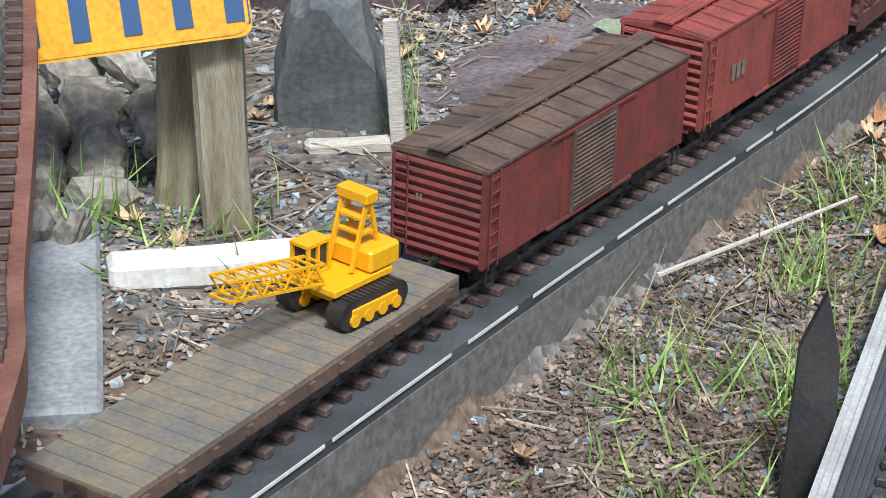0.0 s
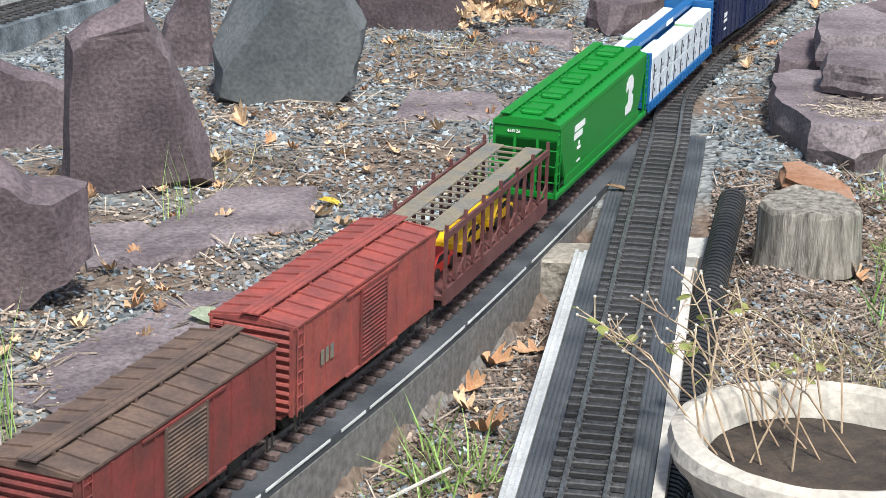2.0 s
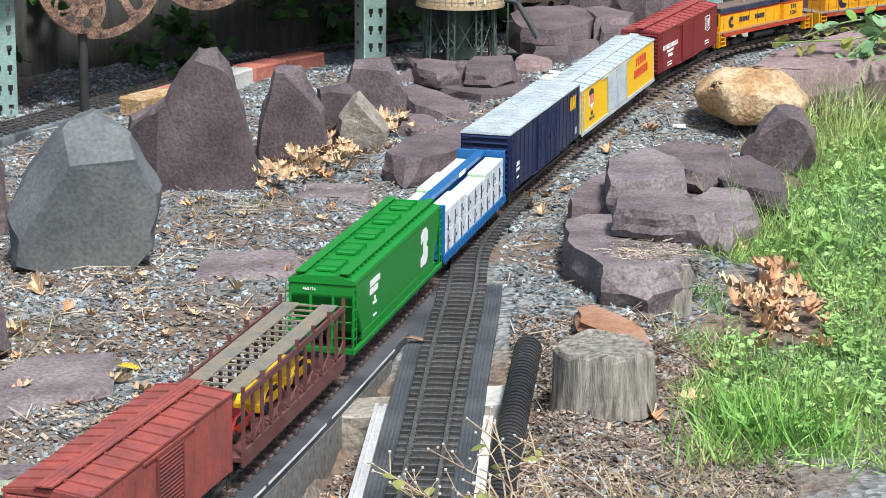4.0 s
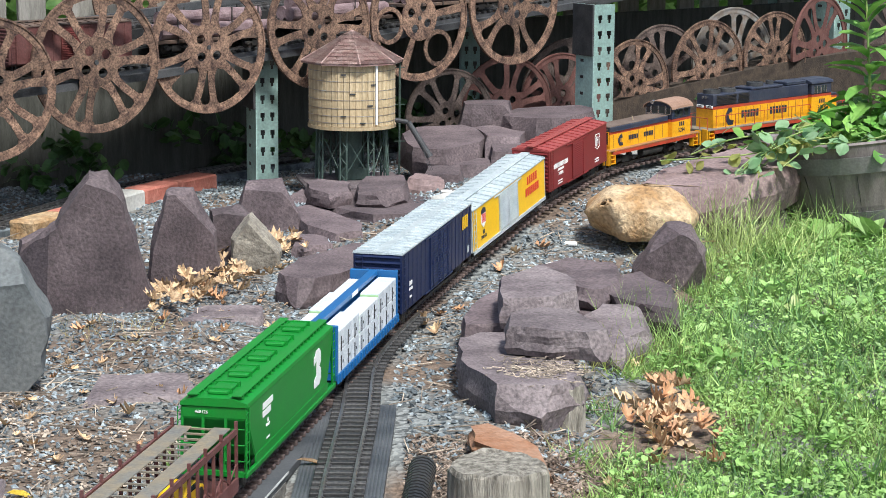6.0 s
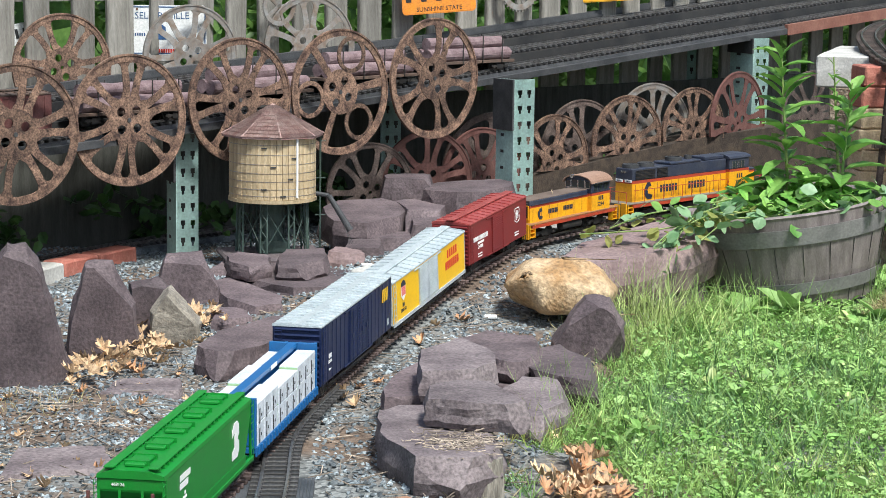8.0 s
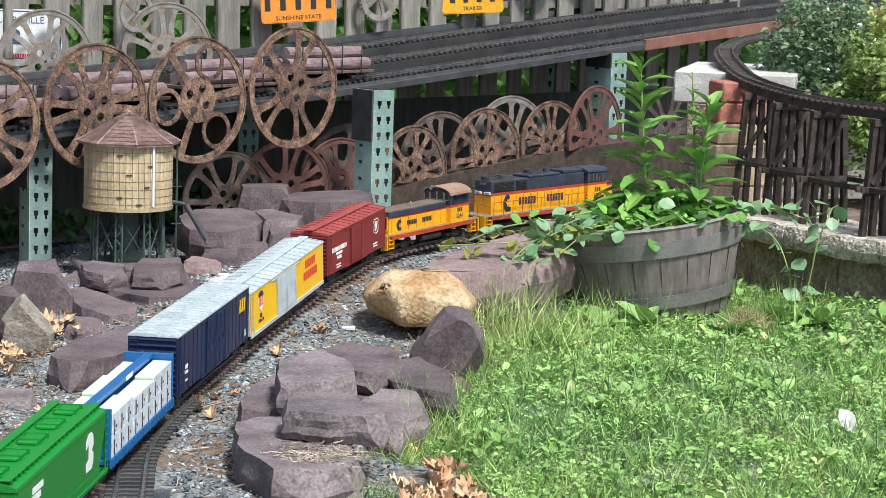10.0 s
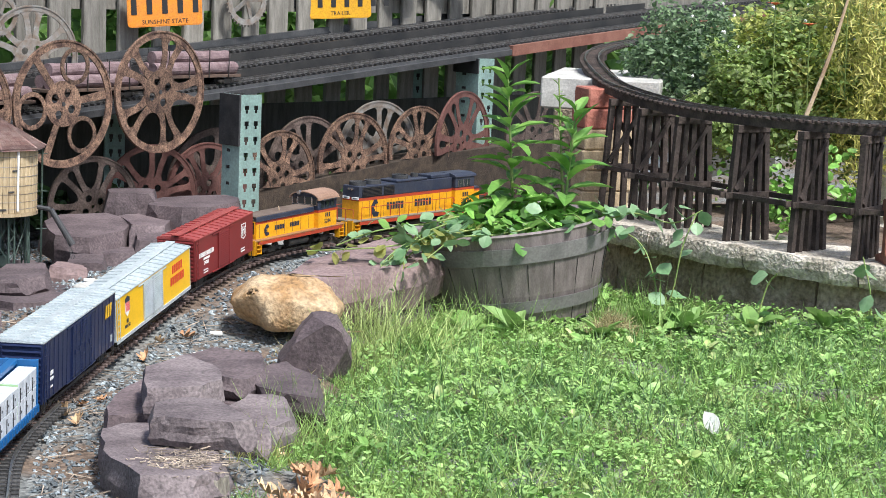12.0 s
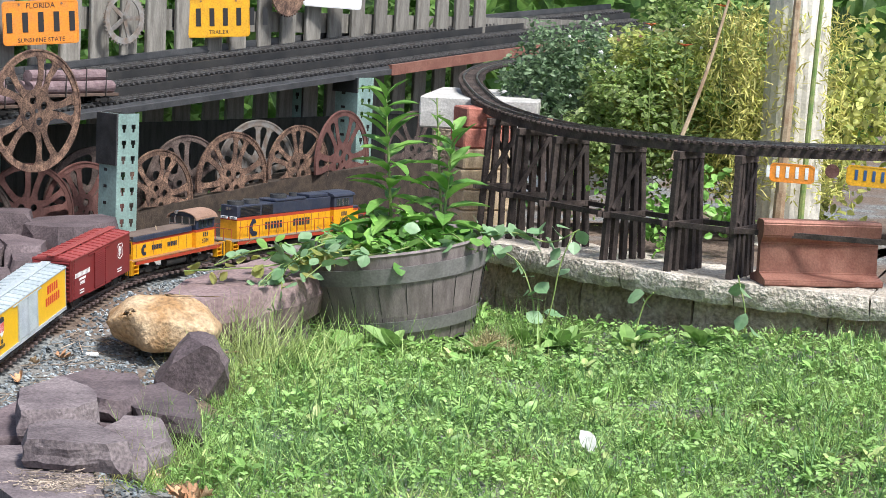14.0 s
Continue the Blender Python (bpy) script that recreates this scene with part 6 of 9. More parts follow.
def punched_post(name, label, x, y, z0, z1, yaw, w=0.066, d=0.10, mat="mint", clamp=0.17):
    """An angle post of folded steel with rows of keyhole slots cut through its front."""
    c = thing(name, label, "post", pose(x, y, z0, 0, 0, yaw), "steel shelf posts")
    h = z1 - z0
    bm = bmesh.new()
    cols = [-w / 2, -w * 0.33, -w * 0.28, -w * 0.18, -w * 0.13, w * 0.13, w * 0.18, w * 0.28, w * 0.33, w / 2]
    pitch = 0.052
    zs = [0.0]
    k = 0
    while True:
        a = 0.016 + k * pitch
        if a + 0.030 > h:
            break
        zs += [a, a + 0.011, a + 0.026]
        k += 1
    zs.append(h)
    grid = [[bm.verts.new((u, 0, v)) for u in cols] for v in zs]
    low = set()
    for i in range(len(zs) - 1):
        band = (i - 1) % 3 if i > 0 else 2
        for j in range(len(cols) - 1):
            if 0 < i < len(zs) - 1 and ((band == 0 and j in (2, 6)) or (band == 1 and j in (1, 2, 3, 5, 6, 7))):
                continue
            bm.faces.new((grid[i][j], grid[i][j + 1], grid[i + 1][j + 1], grid[i + 1][j]))
    bmesh.ops.solidify(bm, geom=bm.faces[:], thickness=0.003)
    part("punched_face", bm, mat, c)
    bm = bmesh.new()
    box(bm, -w / 2 - 0.0032, -w / 2 - 0.0002, 0.0, d, 0, h)
    part("side_face", bm, mat, c)
    bm = bmesh.new()
    for i in range(int(h / 0.055)):
        z = 0.03 + i * 0.055
        box(bm, -w / 2 - 0.0042, -w / 2 - 0.0030, d * 0.55, d * 0.72, z, z + 0.010)
    part("side_slots", bm, "black_pipe", c)
    bm = bmesh.new()
    box(bm, -w / 2 + 0.001, w / 2, d - 0.002, d, 0, h)
    part("back_face", bm, "black_pipe", c)
    bm = bmesh.new()
    box(bm, -w / 2 - 0.012, -w / 2 - 0.0045, -0.004, d + 0.01, h - clamp, h + 0.0, 0.001)
    part("clamp_plate", bm, "dark_metal", c)
    return c


POST = "pale mint steel angle post with rows of keyhole slots"
punched_post("steel_post", POST, 0.490, 7.05, 0.05, 0.492, 34, 0.083, 0.095)
punched_post("steel_post", POST, -0.56, 6.32, -0.04, 0.39, 22)
punched_post("steel_post", POST, 1.50, 8.33, 0.04, 0.58, 34, 0.08, 0.13, clamp=0.06)
punched_post("steel_post", POST, 0.05, 7.45, -0.04, 0.47, 10)
punched_post("steel_post", POST, 1.25, 8.6, 0.04, 0.57, -10)
punched_post("steel_post", POST, -1.45, 5.42, -0.04, 0.33, 30)


def reel_parts(c, r, mat, spokes, style):
    bm = bmesh.new()
    ring(bm, r * 0.885, r, 0.005, 56)
    ring(bm, r * 0.975, r * 1.003, 0.010, 56)
    part("rim", bm, mat, c)
    # hub plate with four round holes through it
    bm = bmesh.new()
    edges = []
    loops = [(0, 0, r * 0.36, 32), (0, 0, r * 0.035, 10)] + [(r * 0.19 * math.cos(math.pi / 2 * k + 0.4), r * 0.19 * math.sin(math.pi / 2 * k + 0.4), r * 0.072, 14) for k in range(4)]
    for x, y, q, seg in loops:
        vs = [bm.verts.new((x + q * math.cos(2 * math.pi * i / seg), y + q * math.sin(2 * math.pi * i / seg), 0.002)) for i in range(seg)]
        edges += [bm.edges.new((vs[i], vs[(i + 1) % seg])) for i in range(seg)]
    bmesh.ops.triangle_fill(bm, use_beauty=True, use_dissolve=False, edges=edges, normal=(0, 0, 1))
    g = bmesh.ops.extrude_face_region(bm, geom=bm.faces[:])
    bmesh.ops.translate(bm, vec=(0, 0, -0.005), verts=[v for v in g["geom"] if isinstance(v, bmesh.types.BMVert)])
    bmesh.ops.recalc_face_normals(bm, faces=bm.faces[:])
    part("hub", bm, mat, c)
    if style == "spoked":
        w = 6.0 / spokes
        bm = bmesh.new()
        for s in (-1, 1):
            prism(bm, [(r * 0.30, 0.0), (r * 0.42, s * r * 0.014), (r * 0.60, s * r * 0.040), (r * 0.80, s * r * 0.085 * w), (r * 0.86, s * r * 0.055 * w), (r * 0.875, 0.0), (r * 0.91, 0.0), (r * 0.88, s * r * 0.31 * w), (r * 0.80, s * r * 0.205 * w), (r * 0.60, s * r * 0.155), (r * 0.42, s * r * 0.135), (r * 0.33, s * r * 0.17)], -0.0016, 0.0012)
        me = mesh_of(bm, "spoke", mat)
        for k in range(spokes):
            part("spoke", me, mat, c, m=pose(0, 0, 0, 0, 0, 360.0 / spokes * k))
    else:
        bm = bmesh.new()
        ring(bm, r * 0.225, r * 0.295, 0.004, 28)
        me = mesh_of(bm, "ring_spoke", mat)
        for k in range(spokes):
            a = 2 * math.pi * k / spokes + 0.5
            part("ring_spoke", me, mat, c, m=pose(r * 0.63 * math.cos(a), r * 0.63 * math.sin(a), 0))
            bm = bmesh.new()
            a += math.pi / spokes
            prism(bm, [(r * 0.30, -r * 0.05), (r * 0.90, -r * 0.07), (r * 0.90, r * 0.07), (r * 0.30, r * 0.05)], -0.0016, 0.0012)
            part("spoke", bm, mat, c, m=pose(0, 0, 0, 0, 0, math.degrees(a)))


def film_reel(label, x, y, z, r, yaw, roll, mat="rust", spokes=6, style="spoked", group="rusty film reels", hung=False, half=False):
    if hung:
        x, y, z, r = 0.03 + 0.98 * (x - 0.03), 0.98 * y, 0.964 + 0.98 * (z - 0.964), 0.98 * r
    c = thing("film_reel", label, "film reel", pose(x, y, z, 90, 0, yaw) @ pose(0, 0, 0, 0, 0, roll), group)
    reel_parts(c, r, mat, spokes, style)
    if hung:
        bm = bmesh.new()
        rod(bm, (0, 0, 0.004), (0, 0, -0.06), r * 0.035, 10)
        part("hanger_bolt", bm, "dark_metal", c)
    if half:
        turn = pose(0, 0, 0, 0, 0, roll)
        for ch in list(c.children):
            to = turn @ ch.matrix_basis
            bm = bmesh.new()
            bm.from_mesh(ch.data)
            bm.transform(to)
            bmesh.ops.bisect_plane(bm, geom=bm.verts[:] + bm.edges[:] + bm.faces[:], plane_co=(0, -0.20 * r, 0), plane_no=(0, 1, 0), clear_inner=True)
            bm.transform(to.inverted())
            if len(bm.verts):
                me2 = ch.data.copy()
                bm.to_mesh(me2)
                ch.data = me2
                bm.free()
            else:
                bm.free()
                bpy.data.objects.remove(ch)
    return c


RR = "large rusty spoked film reel hung along the shelf edge"
film_reel(RR, -0.999, 5.907, 0.396, 0.198, 38, 10, hung=True)
film_reel(RR, -0.720, 6.204, 0.414, 0.193, 38, 25, hung=True)
film_reel(RR, -0.416, 6.488, 0.455, 0.190, 40, 5, hung=True)
film_reel("rusty film reel with three ring openings on the shelf edge", -0.117, 6.753, 0.464, 0.200, 42, 40, "rust", 3, "ring", hung=True)
film_reel(RR, 0.189, 7.055, 0.491, 0.200, 43, 0, "rust", 5, hung=True)
film_reel(RR, -1.240, 5.640, 0.345, 0.195, 38, 15, hung=True)
film_reel("grey steel film reel behind the shelf edge", -0.60, 6.86, 0.565, 0.165, 30, 12, "steel")
film_reel("grey steel film reel behind the shelf edge", -0.23, 7.18, 0.585, 0.170, 30, 30, "steel")
film_reel("brown film reel behind the shelf edge", -0.96, 6.52, 0.545, 0.165, 35, 0, "rust")
LOW = "rusty film reel standing on the ground below the shelf"
film_reel(LOW, -0.02, 6.95, 0.12, 0.165, 30, 8, "rust_dark")
film_reel("red rusted film reel below the shelf", 0.17, 7.15, 0.14, 0.17, 25, 20, "rust_red")
film_reel("red rusted film reel below the shelf", 0.36, 7.28, 0.14, 0.17, 35, 50, "rust_red")
HALF = "half of a rusty film reel standing cut side down"
SILL = Line([(0.30, 7.30, 0.10), (0.65, 7.52, 0.138), (0.91, 7.72, 0.176), (1.18, 7.92, 0.214), (1.45, 8.14, 0.235), (1.9, 8.52, 0.25)])
bm = bmesh.new()
sweep(bm, SILL, 0.02, SILL.length - 0.02, 0.03, [(-0.02, -0.26), (-0.02, 0.0), (0.12, 0.0), (0.12, -0.26)], 0.1)
tagged(part("earth_bank", bm, "soil"), "dark earth bank behind the track under the half reels", "bank", kind="structure")
film_reel(HALF, 0.63, 7.52, 0.171, 0.168, 40, 0, "rust", 5, half=True)
film_reel(HALF, 0.915, 7.745, 0.213, 0.18, 38, 15, "rust", half=True)
film_reel(HALF, 1.185, 7.945, 0.246, 0.165, 38, 33, "rust", half=True)
film_reel("half of a grey steel film reel leaning below the shelf", 1.02, 7.88, 0.23, 0.20, 36, 20, "steel", half=True)
film_reel("half of a dark film reel leaning below the shelf", 0.74, 7.68, 0.19, 0.19, 36, 40, "rust_dark", half=True)
film_reel("half of a grey film reel leaning below the shelf", 0.40, 7.42, 0.15, 0.20, 30, 20, "rust_dark", half=True)
film_reel("half of a red rusted film reel below the shelf", 1.38, 8.12, 0.262, 0.20, 50, 0, "rust_red", half=True)
film_reel(HALF, 1.72, 8.40, 0.272, 0.18, 38, 10, "rust_dark", half=True)
bm = bmesh.new()
rod(bm, (0, 0, 0), (0, 0, 0.24), 0.012, 10)
tagged(part("thin_post", bm, "black_pipe", m=pose(-1.24, 5.42, -0.04)), "thin black post by the back track", "post")
film_reel("small tan reel on a thin black post", -1.24, 5.40, 0.262, 0.065, 10, 20, "rust")

# fence
fence = tagged(new("fence"), "weathered grey wooden picket fence with planting behind", "fence", kind="structure")
rnd = random.Random(5)
for i in range(46):
    s = 0.10 + i * 0.148
    if s > FENCE.length - 0.1:
        break
    w = rnd.uniform(0.038, 0.05)
    bm = bmesh.new()
    box(bm, -w, w, -0.009, 0.009, 0, 1.32 + rnd.uniform(-0.03, 0.03), 0.003)
    p = FENCE.at(s)
    part("picket", bm, "fence", fence, m=FENCE.place(s) @ pose(0, rnd.uniform(-0.006, 0.006), -0.06, 0, rnd.uniform(-1, 1), 0))
for z in (0.12, 0.78, 1.18):
    bm = bmesh.new()
    sweep(bm, FENCE, 0.05, FENCE.length - 0.05, 0.035, [(-0.018, z - 0.04), (0.018, z - 0.04), (0.018, z + 0.04), (-0.018, z + 0.04)], 0.1)
    part("fence_rail", bm, "fence", fence)
# added dark sheet before the pickets: shade below the shelf put into colour
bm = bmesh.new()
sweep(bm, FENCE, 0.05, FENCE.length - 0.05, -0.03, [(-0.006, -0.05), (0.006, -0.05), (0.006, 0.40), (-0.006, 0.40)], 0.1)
part("backing_board", bm, "fence_shade", fence, "dark sheet along the lower fence, coloured as shade under the shelf")


def plate(name, label, x, y, z, w, h, yaw, roll, mat, ink, chars, words=(), bolt=True, size=0.45, tilt=0, low=0.002):
    c = thing(name, label, "licence plate" if chars else "sign", pose(x, y, z, 90, 0, yaw) @ pose(0, 0, 0, tilt, 0, roll), "plates on the fence")
    bm = bmesh.new()
    k, n, r = [], 5, 0.014
    for cx, cy, a0 in ((w / 2 - r, h / 2 - r, 0), (-w / 2 + r, h / 2 - r, 90), (-w / 2 + r, -h / 2 + r, 180), (w / 2 - r, -h / 2 + r, 270)):
        for i in range(n):
            a = math.radians(a0 + 90 * i / (n - 1))
            k.append((cx + r * math.cos(a), cy + r * math.sin(a)))
    prism(bm, k, -0.001, 0.0008)
    p = part("plate", bm, mat, c)
    bm = bmesh.new()
    m = len(k)
    for i in range(m):
        a, b = k[i], k[(i + 1) % m]
        bar(bm, (a[0] * 0.965, a[1] * 0.93, 0.0012), (b[0] * 0.965, b[1] * 0.93, 0.0012), 0.0035, 0.0012)
    part("raised_border", bm, mat if chars else ink, p)
    if chars:
        bars("character", chars, h * size, ink, p, pose(0, low, 0.0008), gap=0.55, thick=0.0015)
    for word, px, py, sz in words:
        lettering("caption", word, sz, ink, p, pose(px, py, 0.0012))
    if bolt:
        bm = bmesh.new()
        for px in (-w * 0.28, w * 0.28):
            rod(bm, (px, h * 0.42, 0.0005), (px, h * 0.42, 0.003), 0.004, 8)
        part("bolts", bm, "rust", p)
    return c


plate("licence_plate", "orange licence plate with dark characters on the fence", 0.21, 7.545, 0.765, 0.275, 0.152, 18, 4, "plate_orange", "plate_black", 5, (("FLORIDA", 0, 0.058, 0.026), ("SUNSHINE STATE", 0, -0.060, 0.022)))
plate("licence_plate", "yellow trailer licence plate with dark characters", 0.893, 8.20, 0.795, 0.262, 0.150, 18, 3, "plate_yellow", "plate_black", 8, (("TRAILER", 0, -0.056, 0.022),))
plate("licence_plate", "white licence plate with black characters on a fence rail", -1.104, 6.64, 0.640, 0.128, 0.066, 15, 12, "plate_white", "plate_black", 6)
s = plate("town_sign", "white town sign with a blue bell picture", -0.695, 6.90, 0.645, 0.285, 0.160, 8, 0, "plate_white", "plate_blue", 0, (("SELLERSVILLE", 0, 0.046, 0.030),))
bm = bmesh.new()
prism(bm, [(-0.018, -0.030), (0.018, -0.030), (0.013, -0.018), (0.011, 0.010), (0.0, 0.018), (-0.011, 0.010), (-0.013, -0.018)], 0.001, 0.002)
part("bell_picture", bm, "plate_blue", s)
bars("lettering", 9, 0.010, "plate_blue", s, pose(-0.085, -0.014, 0.001))
bars("lettering", 14, 0.012, "red", s, pose(0.01, -0.066, 0.001), gap=0.1)
plate("licence_plate", "white licence plate high on the fence", 1.40, 8.62, 0.92, 0.27, 0.15, 20, -2, "plate_white", "plate_black", 6)
plate("licence_plate", "yellow licence plate high on the fence", 0.62, 7.95, 1.10, 0.27, 0.15, 20, 5, "plate_yellow", "plate_black", 6)
for x, y, z, r, m in ((0.515, 7.86, 0.785, 0.10, "steel"), (1.19, 8.44, 0.90, 0.098, "rust"), (-0.33, 7.12, 0.72, 0.07, "steel")):
    c = thing("chain_gear", ("rusty" if m == "rust" else "grey steel") + " toothed gear wheel hung on the fence", "gear", pose(x, y, z, 90, 0, 38), "gears on the fence")
    bm = bmesh.new()
    ring(bm, r * 0.72 if m == "steel" else r * 0.25, r * 0.93, 0.006, 48)
    part("gear_ring", bm, m, c)
    bm = bmesh.new()
    for k in range(40):
        a = 2 * math.pi * k / 40
        prism(bm, [(r * 0.92, -r * 0.04), (r, -r * 0.015), (r, r * 0.015), (r * 0.92, r * 0.04)], -0.0025, 0.0025, pose(0, 0, 0, 0, 0, math.degrees(a)))
    part("teeth", bm, m, c)
    for k in range(5):
        bm = bmesh.new()
        prism(bm, [(0, -r * 0.09), (r * 0.78, -r * 0.07), (r * 0.78, r * 0.07), (0, r * 0.09)], -0.0022, 0.0022, pose(0, 0, 0, 0, 0, 72 * k))
        part("gear_spoke", bm, m, c)

# log train on the shelf
for k, s0 in enumerate((2.30, 2.80, 3.30, 3.80)):
    c = thing("log_car", "small flatcar loaded with purple-brown logs on the shelf", "train car", UPPER[0].place(s0), "log cars on the shelf")
    bm = bmesh.new()
    box(bm, -0.22, 0.22, -0.045, 0.045, 0.030, 0.040, 0.001)
    part("deck", bm, "sooty", c)
    for s in (-1, 1):
        truck(c, s * 0.15)
        coupler(c, s * 0.22, s)
    for j, (y, z) in enumerate(((-0.024, 0.061), (0.024, 0.061), (0.0, 0.098))):
        bm = bmesh.new()
        n = 8
        rod(bm, (-0.205 + 0.01 * j, y, z), (0.205 - 0.008 * j, y + 0.002, z), 0.0215, 14)
        bmesh.ops.subdivide_edges(bm, edges=[e for e in bm.edges if e.calc_length() > 0.2], cuts=n)
        rough_up(bm, 0.003, 30, k * 5 + j)
        part("log", bm, "bark", c)
    for x in (-0.15, -0.05, 0.05, 0.15):
        for y in (-0.048, 0.048):
            bm = bmesh.new()
            rod(bm, (x, y, 0.03), (x, y, 0.125), 0.002, 6)
            part("stake", bm, "black", c)
cb = boxcar("rusty brown covered car on the shelf", 0.40, 0.130, "auto_brown", "sooty", "dark_red", [(0.0, 0.07)], 10)
cb.matrix_basis = UPPER[0].place(1.78)

# ---------------------------------------------------------------- water tank
tank = thing("water_tank", "model water tank, honey wood staves, red shingle roof, green legs", "water tank", pose(-0.302, 6.215, 0.058, 0, 0, 12))
bm = bmesh.new()
box(bm, -0.15, 0.15, -0.13, 0.13, -0.018, 0.0, 0.006)
part("base_slab", bm, "slate_top", tank)
bm = bmesh.new()
lathe(bm, [(0.0, 0.128), (0.130, 0.128), (0.130, 0.138), (0.0, 0.138)], 40)
part("tank_floor", bm, "tank_wood", tank)
for k in range(44):
    a = 360 * k / 44
    bm = bmesh.new()
    w = math.pi * 0.127 / 44
    box(bm, 0.120, 0.127, -w + 0.0006, w - 0.0006, 0.138, 0.318, 0.0012)
    part("stave", bm, "tank_wood", tank, m=pose(0, 0, 0, 0, 0, a))
for z in (0.150, 0.170, 0.192, 0.216, 0.242, 0.270, 0.298):
    bm = bmesh.new()
    ring(bm, 0.1272, 0.1281, 0.0016, 48, pose(0, 0, z))
    part("hoop", bm, "steel", tank)
bm = bmesh.new()
for k, (a, z) in enumerate(((250, 0.17), (285, 0.20), (262, 0.235), (290, 0.26), (250, 0.29), (275, 0.15))):
    box(bm, -0.008, 0.008, -0.130, -0.1275, z - 0.002, z + 0.002, 0, pose(0, 0, 0, 0, 0, a - 270))
part("hoop_lugs", bm, "dark_metal", tank)
bm = bmesh.new()
box(bm, -0.003, 0.003, -0.132, -0.1285, 0.145, 0.315)
part("gauge_board", bm, "white", tank, "white depth gauge", pose(0, 0, 0, 0, 0, 24))
roof = part("roof_cone", (lambda b: (lathe(b, [(0.150, 0.316), (0.150, 0.320), (0.012, 0.404), (0.0, 0.406)], 8), b)[1])(bmesh.new()), "shingle", tank)
rows = 9
for i in range(rows):
    u = i / rows
    rr = 0.153 * (1 - u) + 0.012 * u
    z = 0.321 + 0.084 * u
    for side in range(8):
        a0 = 2 * math.pi * side / 8
        p = Vector((rr * math.cos(a0), rr * math.sin(a0), z))
        q = Vector((rr * math.cos(a0 + math.pi / 4), rr * math.sin(a0 + math.pi / 4), z))
        n = max(1, int((q - p).length / 0.016))
        bm = bmesh.new()
        for k in range(n):
            a, b = p.lerp(q, k / n), p.lerp(q, (k + 1) / n)
            g = 0.06 * (b - a)
            up = Vector((-math.cos(a0 + math.pi / 8), -math.sin(a0 + math.pi / 8), 0.6)).normalized() * 0.019
            lift = Vector((0, 0, 0.0022))
            v = [bm.verts.new(w) for w in (a + g + lift, b - g + lift, b - g + up, a + g + up)]
            bm.faces.new(v)
        bmesh.ops.solidify(bm, geom=bm.faces[:], thickness=0.0016)
        part("shingle_course", bm, "shingle", roof)
bm = bmesh.new()
for k in range(8):
    a = 2 * math.pi * k / 8
    rod(bm, (0.153 * math.cos(a), 0.153 * math.sin(a), 0.322), (0, 0, 0.408), 0.0022, 6)
part("ridge_caps", bm, "shingle", roof)
for k in range(8):
    a = 2 * math.pi * (k + 0.5) / 8
    bm = bmesh.new()
    for d in (-0.09, 0.09):
        rod(bm, (0.108 * math.cos(a + d), 0.108 * math.sin(a + d), 0.0), (0.104 * math.cos(a + d), 0.104 * math.sin(a + d), 0.128), 0.003, 6)
    for i in range(6):
        z = 0.005 + i * 0.02
        s = 1 if i % 2 else -1
        rod(bm, (0.108 * math.cos(a - 0.09 * s), 0.108 * math.sin(a - 0.09 * s), z), (0.108 * math.cos(a + 0.09 * s), 0.108 * math.sin(a + 0.09 * s), z + 0.02), 0.0013, 5)
    part("leg", bm, "tank_green", tank)
for k in range(8):
    a, b = 2 * math.pi * (k + 0.5) / 8, 2 * math.pi * (k + 1.5) / 8
    bm = bmesh.new()
    rod(bm, (0.107 * math.cos(a), 0.107 * math.sin(a), 0.01), (0.105 * math.cos(b), 0.105 * math.sin(b), 0.12), 0.0013, 5)
    rod(bm, (0.107 * math.cos(b), 0.107 * math.sin(b), 0.01), (0.105 * math.cos(a), 0.105 * math.sin(a), 0.12), 0.0013, 5)
    part("cross_brace", bm, "tank_green", tank)
bm = bmesh.new()
lathe(bm, [(0.03, 0.0), (0.03, 0.128)], 20)
box(bm, -0.045, 0.045, -0.03, 0.03, 0.0, 0.03, 0.003)
part("riser", bm, "tank_green", tank)
bm = bmesh.new()
for x in (-0.008, 0.008):
    rod(bm, (0.142, x, 0.0), (0.142, x, 0.318), 0.0016, 6)
for i in range(22):
    rod(bm, (0.142, -0.008, 0.008 + i * 0.0145), (0.142, 0.008, 0.008 + i * 0.0145), 0.0009, 5)
for z in (0.10, 0.20, 0.30):
    rod(bm, (0.127, 0, z), (0.158, 0, z), 0.0012, 5)
part("ladder", bm, "tank_green", tank)
bm = bmesh.new()
rod(bm, (0.12, -0.06, 0.150), (0.155, -0.075, 0.145), 0.007, 10)
rod(bm, (0.155, -0.075, 0.145), (0.215, -0.10, 0.045), 0.008, 12, 0.010)
part("spout", bm, "dark_metal", tank)
bm = bmesh.new()
for k in (-0.012, 0.0, 0.012):
    rod(bm, (0.190, -0.09 + k * 0.5, 0.09), (0.235 + k, -0.12 + k, -0.05), 0.0007, 4)
part("spout_wires", bm, "dark_metal", tank)
for ch in tank.children:
    kind = ch.name.split(".")[0]
    if kind in ("leg", "cross_brace", "riser"):
        ch.matrix_basis = pose(0, 0, -0.03) @ Matrix.Diagonal((1, 1, 0.158 / 0.128, 1))
    elif kind == "ladder":
        ch.matrix_basis = pose(0, 0, -0.03) @ Matrix.Diagonal((1, 1, 0.348 / 0.318, 1))
    elif kind == "base_slab":
        ch.matrix_basis = pose(0, 0, -0.03)

